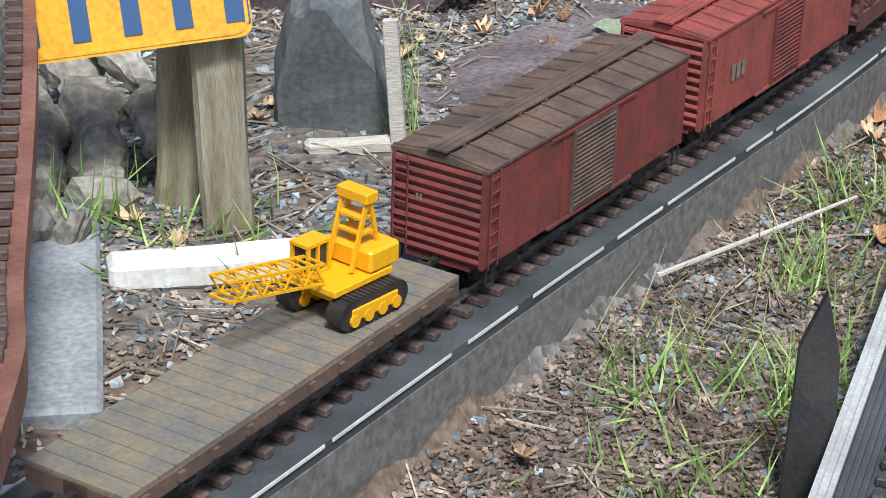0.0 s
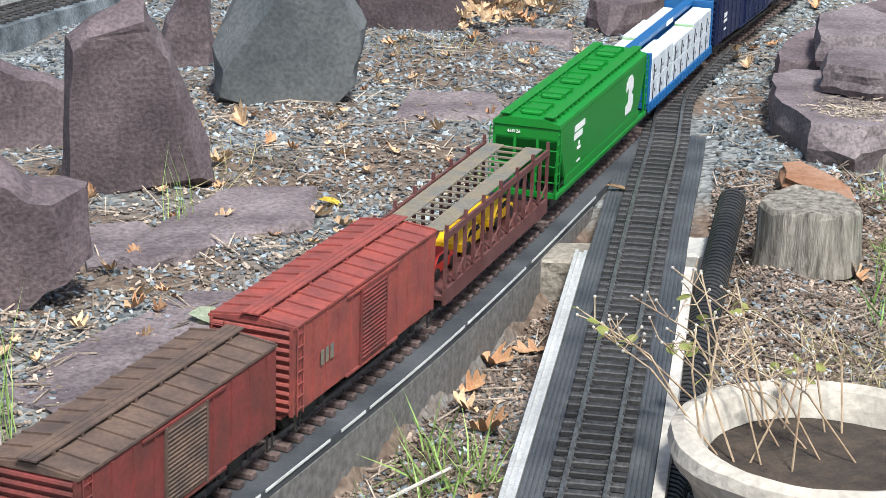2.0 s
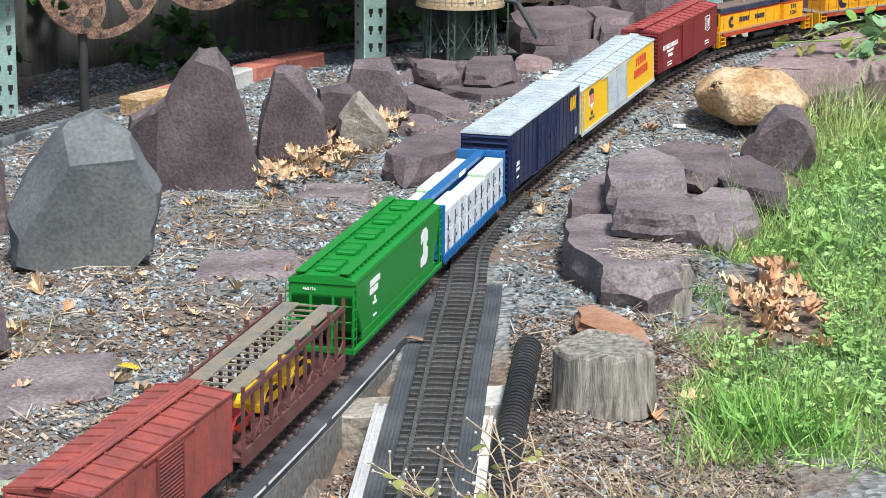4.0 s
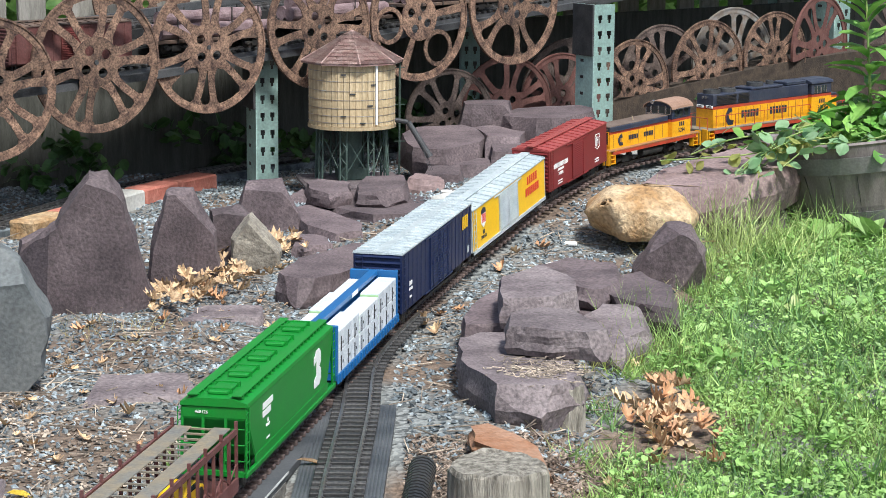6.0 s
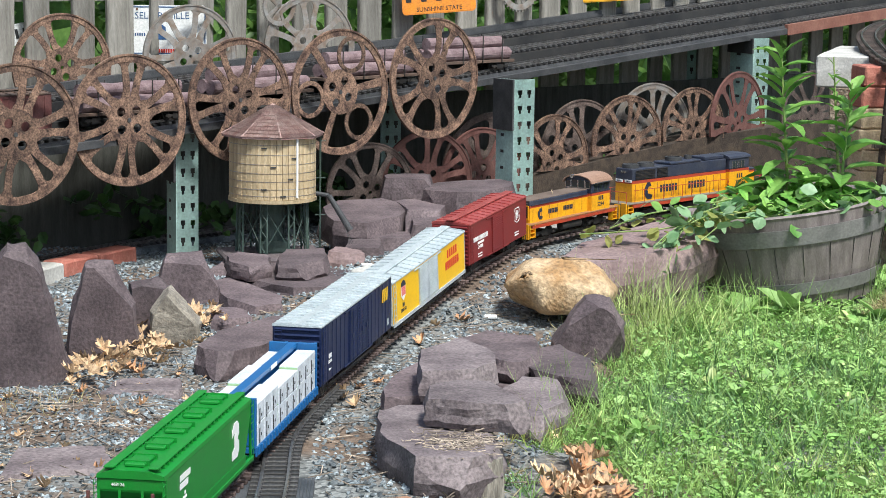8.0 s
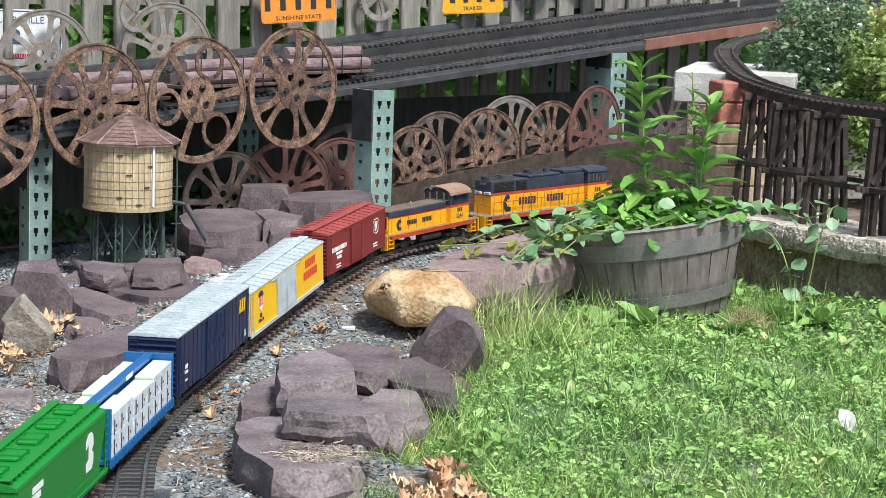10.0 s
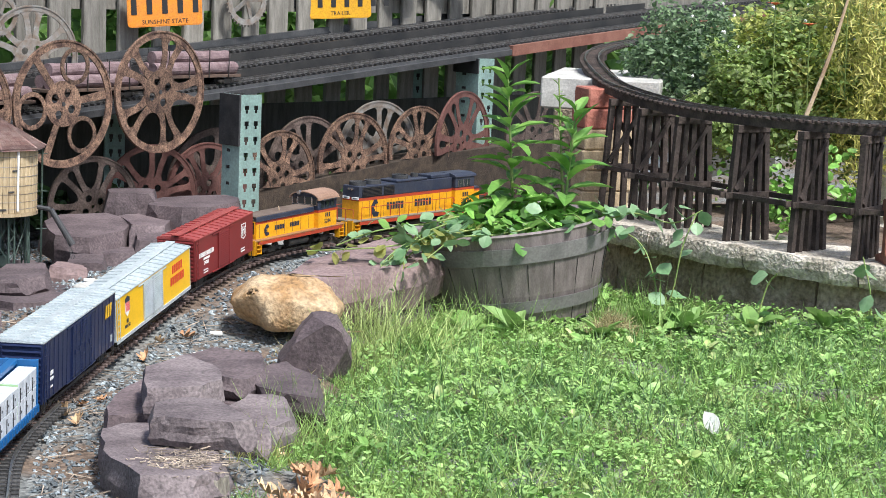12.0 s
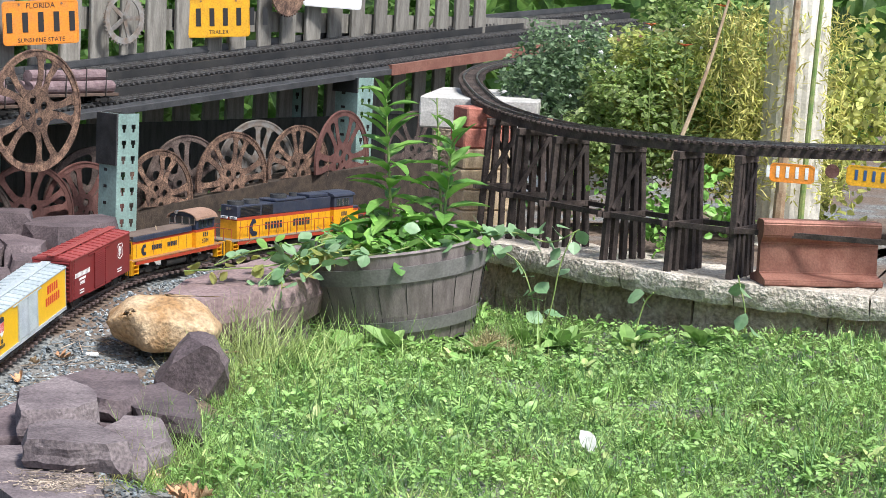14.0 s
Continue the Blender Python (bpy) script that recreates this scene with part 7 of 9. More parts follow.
# ---------------------------------------------------------------- bricks, kerbs and blocks in the gravel
def block(name, label, x, y, z, yaw, sx, sy, sz, mat, cat="brick", group="", tilt=0, seed=0):
    bm = bmesh.new()
    box(bm, -sx / 2, sx / 2, -sy / 2, sy / 2, 0, sz, 0.005)
    bmesh.ops.subdivide_edges(bm, edges=[e for e in bm.edges if e.calc_length() > 0.04], cuts=3, use_grid_fill=True)
    rough_up(bm, 0.0022, 35, seed)
    return tagged(part(name, bm, mat, m=pose(x, y, z, 0, tilt, yaw)), label, cat, group)


for k, s0 in enumerate((BACK.near_y(5.62), BACK.near_y(5.78), BACK.near_y(6.02), BACK.near_y(6.2), BACK.near_y(6.38))):
    p, a = BACK.at(s0), BACK.turn(s0)
    m = ("ochre_rock", "brick", "concrete", "brick", "brick")[k]
    block("garden_brick", ("pale concrete" if m == "concrete" else "tan" if m == "ochre_rock" else "red") + " brick edging the back track", p.x + math.sin(a) * 0.12, p.y - math.cos(a) * 0.12, -0.06, math.degrees(a), 0.175, 0.08, 0.075, m, "brick", "bricks along the back track", seed=k)
for k, (x, y, yaw, L) in enumerate(((0.0, 5.66, 60, 0.16), (0.10, 5.86, 62, 0.22), (0.22, 6.08, 60, 0.24), (0.38, 6.32, 54, 0.26), (0.58, 6.56, 46, 0.26))):
    block("kerb_stone", "pale concrete kerb stone edging the track", x, y, 0.02, yaw, L, 0.05, 0.055 + 0.012 * k, "concrete", "kerb", "kerb stones", seed=20 + k)
block("support_block", "pale stone block under the siding board", -0.272, 3.06, -0.115, 12, 0.11, 0.09, 0.085, "pale_rock", "block", seed=31)
block("support_block", "pale stone block under the siding board", -0.085, 3.12, -0.10, 5, 0.09, 0.09, 0.075, "concrete", "block", seed=32)
block("concrete_slab", "grey concrete slab lying by the track", -1.02, 1.62, -0.05, 28, 0.14, 0.46, 0.035, "grey_slab", "slab", seed=33)
block("white_board", "short white painted board lying in the grass", -0.885, 1.75, -0.032, 33, 0.21, 0.045, 0.030, "white_wood", "board", seed=34)
block("support_block", "pale stone block under the back track", -1.60, 3.62, -0.05, 20, 0.24, 0.16, 0.06, "concrete", "block", seed=35)
block("slate_plank", "dark slate plank beside the back track", -1.42, 3.48, -0.02, -12, 0.22, 0.10, 0.03, "slate_grey", "block", seed=36)

# posts, stake and plate at the start of the walk
for x, y, r, h, lean, m in ((-1.005, 1.935, 0.032, 0.235, 3, "post_wood"), (-0.935, 1.895, 0.026, 0.250, -3, "post_wood")):
    bm = bmesh.new()
    box(bm, -r, r, -r, r, 0, h, 0.006)
    bmesh.ops.subdivide_edges(bm, edges=bm.edges[:], cuts=3, use_grid_fill=True)
    rough_up(bm, 0.004, 16, x * 10)
    tagged(part("wooden_post", bm, m, m=pose(x, y, -0.05, 0, lean, 20)), "weathered mossy wooden post holding a plate", "post", "wooden posts")
bm = bmesh.new()
box(bm, -0.0085, 0.0085, -0.005, 0.005, 0, 0.165, 0.001)
tagged(part("garden_stake", bm, "bleached", m=pose(-0.834, 2.14, -0.045, -4, -6, 10)), "short bleached wooden stake in the ground", "stake")
block("drift_stick", "short bleached stick lying by the stake", -0.888, 2.12, -0.04, 32, 0.105, 0.022, 0.02, "bleached", "stick", seed=37)
pl = plate("licence_plate", "yellow and blue licence plate nailed to wooden posts", -1.035, 1.815, 0.235, 0.285, 0.145, 28, 7, "plate_yellow", "plate_blue", 6, (("PENNSYLVANIA", 0, 0.026, 0.024),), False, 0.42, -18, -0.026)
bm = bmesh.new()
box(bm, -0.14, 0.14, 0.058, 0.071, 0.0009, 0.0016)
box(bm, 0.134, 0.141, -0.06, 0.058, 0.0009, 0.0016)
part("blue_band", bm, "plate_blue", pl)
beam = Line([(-0.42, 0.30, 0.30), (-0.67, 0.996, 0.267), (-0.815, 1.272, 0.219), (-1.03, 1.68, 0.25), (-1.4, 2.3, 0.25)])
bm = bmesh.new()
sweep(bm, beam, 0.02, beam.length - 0.02, 0.045, [(-0.045, -0.05), (0.075, -0.05), (0.075, -0.0175), (-0.045, -0.0175)])
BEAM = beside(beam, 0.055)
tagged(part("bridge_beam", bm, "ibeam"), "faded red bridge beam carrying a track", "beam", kind="structure")
track("bridge_track", "rusty brown track on the red bridge beam", BEAM, 0.02, BEAM.length - 0.05, "tie_brown", 0.029, loose=True)
def root(label, pts, r0, seed):
    """A gnarled length of driftwood: a swelling, knotted tube along a bent line."""
    ln = Line(pts, 16)
    bm = bmesh.new()
    n, seg = 26, 12
    rows = []
    for i in range(n + 1):
        q, d = ln.at(ln.length * i / n), ln.way(min(max(ln.length * i / n, 0.011), ln.length - 0.011))
        u = d.orthogonal().normalized()
        v = d.cross(u)
        r = r0 * (1 + 0.22 * math.sin(i * 0.9 + seed) + 0.12 * math.sin(i * 2.3)) * (0.55 if i in (0, n) else 1)
        rows.append([bm.verts.new(q + (u * math.cos(2 * math.pi * k / seg) + v * math.sin(2 * math.pi * k / seg)) * r * (1 + 0.14 * math.sin(3 * 2 * math.pi * k / seg + i * 0.4))) for k in range(seg)])
    for a, b in zip(rows, rows[1:]):
        for k in range(seg):
            bm.faces.new((a[k], a[(k + 1) % seg], b[(k + 1) % seg], b[k]))
    bm.faces.new(rows[0][::-1])
    bm.faces.new(rows[-1])
    rough_up(bm, 0.005, 30, seed)
    bmesh.ops.recalc_face_normals(bm, faces=bm.faces[:])
    tagged(part("driftwood", bm, "drift"), label, "driftwood", "driftwood pile")


root("thick gnarled grey driftwood root under the plate", [(-1.05, 1.83, -0.02), (-1.10, 1.92, 0.0), (-1.17, 2.02, 0.03), (-1.24, 2.10, 0.05)], 0.030, 1)
root("gnarled grey driftwood root in the pile", [(-1.12, 1.80, -0.015), (-1.16, 1.90, 0.0), (-1.21, 1.98, 0.01), (-1.30, 2.04, 0.02)], 0.027, 2)
root("bent pale driftwood branch in the pile", [(-1.04, 1.95, -0.01), (-1.10, 2.02, 0.05), (-1.18, 2.07, 0.08), (-1.27, 2.16, 0.09)], 0.020, 3)
root("short pale driftwood knot by the concrete slab", [(-1.03, 1.76, -0.02), (-1.08, 1.75, -0.005), (-1.13, 1.76, -0.015)], 0.024, 4)
root("pale driftwood stub in the pile", [(-1.10, 1.72, -0.02), (-1.15, 1.79, 0.005), (-1.22, 1.86, 0.0)], 0.026, 5)
bm = bmesh.new()
ring(bm, 0.009, 0.02, 0.006, 24)
tagged(part("iron_washer", bm, "rust", m=pose(-0.80, 1.48, gz(-0.8, 1.48) + 0.012, 50, 0, 20)), "rusty iron washer lying in the gravel", "washer")

# stumps, pipe and stone pot
def stump(label, x, y, z, r, h, seed, sx=1.0):
    bm = bmesh.new()
    n = 30
    rnd = random.Random(seed)
    prof = [1 + 0.07 * math.sin(3 * a + seed) + rnd.uniform(-0.03, 0.03) for a in [2 * math.pi * i / n for i in range(n)]]
    rows = []
    for zz, g in ((0, 1.04), (h * 0.3, 1.0), (h * 0.6, 0.98), (h * 0.92, 0.97), (h, 0.93)):
        rows.append([bm.verts.new((r * sx * g * prof[i] * math.cos(2 * math.pi * i / n), r * g * prof[i] * math.sin(2 * math.pi * i / n), zz + (rnd.uniform(-0.004, 0.004) if zz else 0))) for i in range(n)])
    for a, b in zip(rows, rows[1:]):
        for i in range(n):
            bm.faces.new((a[i], a[(i + 1) % n], b[(i + 1) % n], b[i]))
    t = bm.faces.new(rows[-1])
    bmesh.ops.triangulate(bm, faces=[t])
    rough_up(bm, 0.003, 25, seed)
    return tagged(part("tree_stump", bm, "stump", m=pose(x, y, z)), label, "stump")


stump("grey weathered tree stump with split sides", 0.082, 3.15, -0.05, 0.078, 0.099, 3)
stump("small grey stump under the slate slab", 0.215, 3.72, -0.07, 0.032, 0.10, 8)
pipe = Line([(-0.035, 3.22, 0.02), (-0.045, 3.05, 0.0), (-0.062, 2.75, -0.04), (-0.075, 2.5, -0.08), (-0.08, 2.2, -0.10)])
bm = bmesh.new()
for i in range(90):
    s = pipe.length * i / 90
    rod(bm, pipe.at(s), pipe.at(s + pipe.length / 90 * 0.6), 0.022, 14)
    rod(bm, pipe.at(s + pipe.length / 90 * 0.5), pipe.at(s + pipe.length / 90 * 1.05), 0.0195, 14)
tagged(part("drain_pipe", bm, "black_pipe"), "black corrugated drain pipe beside the siding", "pipe")
pot = thing("stone_pot", "large pale weathered stone pot with a rolled rim", "pot", pose(0.095, 2.22, -0.11))
bm = bmesh.new()
lathe(bm, [(0.0, 0.0), (0.115, 0.0), (0.135, 0.05), (0.15, 0.10), (0.158, 0.112), (0.160, 0.118), (0.172, 0.126), (0.178, 0.142), (0.174, 0.156), (0.160, 0.162), (0.146, 0.156), (0.138, 0.14), (0.132, 0.125)], 48)
rough_up(bm, 0.002, 22, 3)
part("bowl", bm, "clay_pot", pot)
bm = bmesh.new()
lathe(bm, [(0.0, 0.128), (0.07, 0.130), (0.136, 0.124)], 24)
part("soil", bm, "soil", pot)

# ---------------------------------------------------------------- barrel planter
barrel = thing("barrel_planter", "grey-brown half-barrel planter full of vines and weeds", "planter", pose(1.205, 5.98, -0.047, 1, -8, -10) @ Matrix.Diagonal((1.07, 1.07, 0.92, 1)))
bm = bmesh.new()
lathe(bm, [(0.0, 0.0), (0.205, 0.0), (0.235, 0.10), (0.256, 0.20), (0.268, 0.285), (0.272, 0.292), (0.264, 0.298), (0.252, 0.290), (0.245, 0.25), (0.24, 0.22)], 64)
part("tub", bm, "barrel", barrel)
bm = bmesh.new()
for k in range(22):
    a = 2 * math.pi * k / 22
    rod(bm, (0.2095 * math.cos(a), 0.2095 * math.sin(a), 0.002), (0.2585 * math.cos(a), 0.2585 * math.sin(a), 0.20), 0.0010, 5)
part("stave_joints", bm, "black_pipe", barrel)
for z0, z1, r0, r1 in ((0.205, 0.255, 0.259, 0.268), (0.045, 0.085, 0.2225, 0.234)):
    bm = bmesh.new()
    lathe(bm, [(r0, z0), (r0 + 0.003, z0), (r1 + 0.003, z1), (r1, z1)], 64)
    part("band", bm, "barrel_band", barrel)
bm = bmesh.new()
lathe(bm, [(0.0, 0.25), (0.15, 0.255), (0.246, 0.245)], 24)
part("soil", bm, "soil", barrel)

# ---------------------------------------------------------------- low wall, trestle and what stands on it
wall = tagged(new("retaining_wall"), "low curved wall of split-face blocks with pale caps", "wall", kind="structure")
rnd = random.Random(11)


def curved_block(parent, name, s0, s1, u0, u1, z0, z1, mat, seed):
    bm = bmesh.new()
    n = 14
    rows = []
    for i in range(n + 1):
        s = s0 + (s1 - s0) * i / n
        p, a = WALL.at(s), WALL.turn(s)
        left = Vector((-math.sin(a), math.cos(a), 0))
        rows.append([p + left * u + Vector((0, 0, v - 0.18)) for u, v in ((u0 + 0.006, z0), (u0, z0 * 0.8 + z1 * 0.2), (u0 - 0.003, z0 * 0.5 + z1 * 0.5), (u0, z0 * 0.2 + z1 * 0.8), (u0 + 0.006, z1), ((u0 + u1) / 2, z1), (u1, z1), (u1, z0))])
    vr = [[bm.verts.new(q) for q in r] for r in rows]
    for a, b in zip(vr, vr[1:]):
        for j in range(8):
            bm.faces.new((a[j], a[(j + 1) % 8], b[(j + 1) % 8], b[j]))
    bm.faces.new(vr[0][::-1])
    bm.faces.new(vr[-1])
    bmesh.ops.recalc_face_normals(bm, faces=bm.faces[:])
    rough_up(bm, 0.006, 26, seed)
    return part(name, bm, mat, parent)


s = 0.0
k = 0
while s < WALL.length - 0.3:
    curved_block(wall, "cap_block", s + 0.002, s + 0.378, -0.012, 0.30, 0.115, 0.18, "cap_stone", k)
    s += 0.38
    k += 1
s = 0.10
while s < WALL.length - 0.3:
    curved_block(wall, "wall_block", s + 0.003, s + 0.417, 0.045, 0.24, -0.14, 0.1125, "wall_stone", k)
    s += 0.42
    k += 1
bm = bmesh.new()
sweep(bm, WALL, 0.0, WALL.length, 0.26, [(0.0, -0.05), (1.6, -0.05), (1.6, -0.012), (0.0, -0.012)], 0.2)
tagged(part("terrace", bm, "dirt"), "soil terrace behind the low wall", "ground", kind="structure")

for k, (z, m, dx) in enumerate(((0.16, "tan_brick", 0.0), (0.228, "tan_brick", 0.006), (0.296, "tan_brick", -0.004), (0.364, "tan_brick", 0.003), (0.432, "brick", 0.0), (0.500, "brick", 0.008))):
    block("stacked_brick", ("red" if m == "brick" else "tan") + " paver brick in the stack under the curve", 1.63 + dx, 6.86, z, 8, 0.165, 0.13, 0.066, m, "brick", "stacked bricks", seed=50 + k)
block("concrete_block", "pale concrete block carrying the curve", 1.76, 7.33, 0.48, 72, 0.72, 0.40, 0.105, "concrete", "block", seed=60)
block("concrete_pier", "grey concrete pier under the curve", 1.72, 7.28, -0.05, 72, 0.6, 0.26, 0.53, "wall_stone", "block", seed=61)
track("trestle_track", "curved model track on a dark timber trestle", CURVE, 0.05, CURVE.length - 0.05, "trestle", 0.030, fine=0.03)
bm = bmesh.new()
for side in (0.028, -0.028):
    sweep(bm, CURVE, 1.0, CURVE.length - 0.05, side, [(-0.007, -0.040), (0.007, -0.040), (0.007, -0.0168), (-0.007, -0.0168)], 0.04)
tagged(part("trestle_stringer", bm, "trestle"), "dark timber stringers under the curved track", "trestle", kind="structure")
s_bent = [float(CURVE.s[np.argmin((CURVE.p[:, 0] - bx) ** 2 + (CURVE.p[:, 1] - by) ** 2)]) for bx, by in ((1.655, 6.66), (1.705, 6.46), (1.775, 6.26), (1.88, 6.0), (2.0, 5.79), (2.12, 5.65), (2.62, 5.36))]
for k, s in enumerate(s_bent):
    if s > CURVE.length - 0.05:
        break
    p = CURVE.at(s)
    h = p.z - 0.040 - 0.180
    c = thing("trestle_bent", "dark stained timber trestle bent with braces", "trestle", pose(p.x, p.y, 0.18, 0, 0, math.degrees(CURVE.turn(s))), "trestle bents")
    bm = bmesh.new()
    box(bm, -0.012, 0.012, -0.062, 0.062, h - 0.022, h, 0.001)
    part("cap_beam", bm, "trestle", c)
    for y0, y1 in ((-0.075, -0.054), (-0.040, -0.028), (0.0, 0.0), (0.040, 0.028), (0.075, 0.054)):
        bm = bmesh.new()
        bar(bm, (0, y0, 0.0), (0, y1, h - 0.022), 0.017, 0.017)
        part("post", bm, "trestle", c)
    for sx in (-1, 1):
        bm = bmesh.new()
        bar(bm, (sx * 0.012, -0.098, h * 0.40), (sx * 0.012, 0.098, h * 0.40), 0.006, 0.017)
        part("sway_beam", bm, "trestle", c)
        bm = bmesh.new()
        bar(bm, (sx * 0.012, -0.060 * sx, h * 0.45), (sx * 0.012, 0.048 * sx, h * 0.92), 0.005, 0.014)
        part("diagonal_brace", bm, "trestle", c)
    if k + 1 < len(s_bent):
        q = CURVE.at(s_bent[k + 1])
        bm = bmesh.new()
        inv = c.matrix_basis.inverted()
        for off in (-0.07, 0.07):
            a1, a2 = CURVE.turn(s), CURVE.turn(s_bent[k + 1])
            P = Vector((p.x - math.sin(a1) * off, p.y + math.cos(a1) * off, 0.18 + h * 0.40))
            Q = Vector((q.x - math.sin(a2) * off, q.y + math.cos(a2) * off, 0.18 + h * 0.40))
            bar(bm, inv @ P, inv @ Q, 0.008, 0.015)
        part("girt", bm, "trestle", c)
bm = bmesh.new()
rod(bm, (0, 0, 0), (0, 0, 0.03), 0.011, 12)
tagged(part("wood_plug", bm, "cab_roof", m=pose(1.73, 6.36, 0.535)), "small orange-brown wooden plug beside the curved rail", "peg")
plate("licence_plate", "orange licence plate hung below the trestle", 2.165, 5.425, 0.497, 0.122, 0.052, -22, -1, "plate_orange", "plate_white", 6, (), False, 0.6)
plate("licence_plate", "yellow licence plate hung below the trestle", 2.375, 5.335, 0.500, 0.17, 0.056, -24, -2, "plate_yellow", "plate_blue", 6, (), False, 0.5)
bm = bmesh.new()
rod(bm, (0, 0, 0), (0, 0, 0.006), 0.019, 20)
tagged(part("bottle_cap", bm, "rust_red", m=pose(2.262, 5.382, 0.510, 90, 0, -23)), "round red rusted cap hung below the trestle", "cap")
rail = thing("rail_section", "short rusty section of full-size rail on the wall", "rail", pose(2.13, 5.545, 0.182, 0, 0, -3) @ Matrix.Diagonal((1, 1, 1.12, 1)))
bm = bmesh.new()
prof = [(-0.07, 0), (0.07, 0), (0.07, 0.014), (0.014, 0.026), (0.011, 0.10), (0.030, 0.118), (0.033, 0.150), (0.025, 0.158), (-0.025, 0.158), (-0.033, 0.150), (-0.030, 0.118), (-0.011, 0.10), (-0.014, 0.026), (-0.07, 0.014)]
vs = prism(bm, prof, 0, 0.34)
bmesh.ops.transform(bm, matrix=Matrix(((0, 0, 1, 0), (1, 0, 0, 0), (0, 1, 0, 0), (0, 0, 0, 1))), verts=vs)
bmesh.ops.bevel(bm, geom=[e for e in bm.edges if e.calc_length() > 0.2], offset=0.003, segments=2, affect="EDGES")
part("rail_bar", bm, "ibeam", rail)
col = thing("porch_column", "fluted cream porch column behind the trestle", "column", pose(2.60, 6.55, 0.12))
bm = bmesh.new()
n = 40
rows = []
for z, r in ((0.10, 0.105), (1.6, 0.095)):
    rows.append([bm.verts.new((r * (1 - 0.05 * (i % 2)) * math.cos(2 * math.pi * i / n), r * (1 - 0.05 * (i % 2)) * math.sin(2 * math.pi * i / n), z)) for i in range(n)])
for i in range(n):
    bm.faces.new((rows[0][i], rows[0][(i + 1) % n], rows[1][(i + 1) % n], rows[1][i]))
part("shaft", bm, "column", col)
bm = bmesh.new()
lathe(bm, [(0.0, 0.0), (0.14, 0.0), (0.14, 0.05), (0.125, 0.06), (0.13, 0.08), (0.112, 0.10), (0.0, 0.10)], 40)
part("base", bm, "column", col)
bm = bmesh.new()
lathe(bm, [(0.099, 0.86), (0.112, 0.88), (0.112, 0.90), (0.099, 0.92)], 40)
part("collar", bm, "column", col)

# ---------------------------------------------------------------- loose ground cover
rng = np.random.default_rng(7)


def turns(n, tilt, rng):
    """n turns: any heading, tilted by up to about tilt radians."""
    a = rng.uniform(0, 2 * np.pi, n)
    b, c = rng.normal(0, tilt, n), rng.normal(0, tilt, n)
    ca, sa, cb, sb, cc, sc = np.cos(a), np.sin(a), np.cos(b), np.sin(b), np.cos(c), np.sin(c)
    R = np.zeros((n, 3, 3))
    R[:, 0, 0], R[:, 0, 1], R[:, 0, 2] = ca * cb, ca * sb * sc - sa * cc, ca * sb * cc + sa * sc
    R[:, 1, 0], R[:, 1, 1], R[:, 1, 2] = sa * cb, sa * sb * sc + ca * cc, sa * sb * cc - ca * sc
    R[:, 2, 0], R[:, 2, 1], R[:, 2, 2] = -sb, cb * sc, cb * cc
    return R


def scatter(name, label, category, mat, base, faces, R, pos, scale, jitter=0.0, parent=None):
    """One mesh of many small pieces, each a turned and scaled copy of a base shape."""
    n, k = len(pos), len(base)
    v = np.array(base)[None] * scale[:, None, :]
    if jitter:
        v = v * (1 + rng.uniform(-jitter, jitter, v.shape))
    v = np.einsum("nij,nkj->nki", R, v) + pos[:, None, :]
    f = [tuple(int(i) for i in q) for q in (np.concatenate([np.array(faces)[None] + k * np.arange(n)[:, None, None]]).reshape(-1, len(faces[0])))]
    m = bpy.data.meshes.new(name)
    m.from_pydata(v.reshape(-1, 3).tolist(), [], f)
    m.materials.append(MAT[mat])
    ob = new(name, m)
    if parent:
        ob.parent = parent
        ob["kind"] = "stuff"
        return ob
    return tagged(ob, label, category, kind="stuff")


OCTA = [(1, 0, 0), (-1, 0, 0), (0, 1, 0), (0, -1, 0), (0, 0, 1), (0, 0, -1)]
OCTF = [(0, 2, 4), (2, 1, 4), (1, 3, 4), (3, 0, 4), (2, 0, 5), (1, 2, 5), (3, 1, 5), (0, 3, 5)]
CHIP = [(-1, -1, -1), (1, -1, -1), (1, 1, -1), (-1, 1, -1), (-1, -1, 1), (1, -1, 1), (1, 1, 1), (-1, 1, 1)]
CHIPF = [(0, 3, 2, 1), (4, 5, 6, 7), (0, 1, 5, 4), (1, 2, 6, 5), (2, 3, 7, 6), (3, 0, 4, 7)]


def main_x(y):
    return np.interp(y, MAIN.p[:, 1], MAIN.p[:, 0])


def lawn_edge(y):
    return np.interp(y, [2.0, 3.1, 3.5, 4.0, 4.6, 5.2, 6.0, 7.0], [0.18, 0.20, 0.24, 0.33, 0.46, 0.60, 0.95, 1.4])


def wall_x(y):
    return np.interp(y, WALL.p[::-1, 1], WALL.p[::-1, 0])


def off_track(x, y, left=0.11, right=0.078):
    d = x - main_x(y)
    on_main = (d > -left) & (d < right) & (y < 4.15)
    on_far = (np.abs(d) < 0.05) & (y >= 4.15)
    on_side = (x > -0.275) & (x < -0.07) & (y < 3.8)
    on_side2 = (np.abs(x + 0.16) < 0.055) & (y < 4.5) & (y >= 3.8)
    return ~(on_main | on_far | on_side | on_side2)


def patch(n, x0, x1, y0, y1, keep):
    x, y = rng.uniform(x0, x1, n), rng.uniform(y0, y1, n)
    k = keep(x, y)
    return x[k], y[k]


def lumps(x, y, size, seed):
    return np.sin(x * size + seed) * np.sin(y * size * 1.13 + seed * 2.1) + 0.6 * np.sin(x * size * 2.3 + y * size * 1.7 + seed)


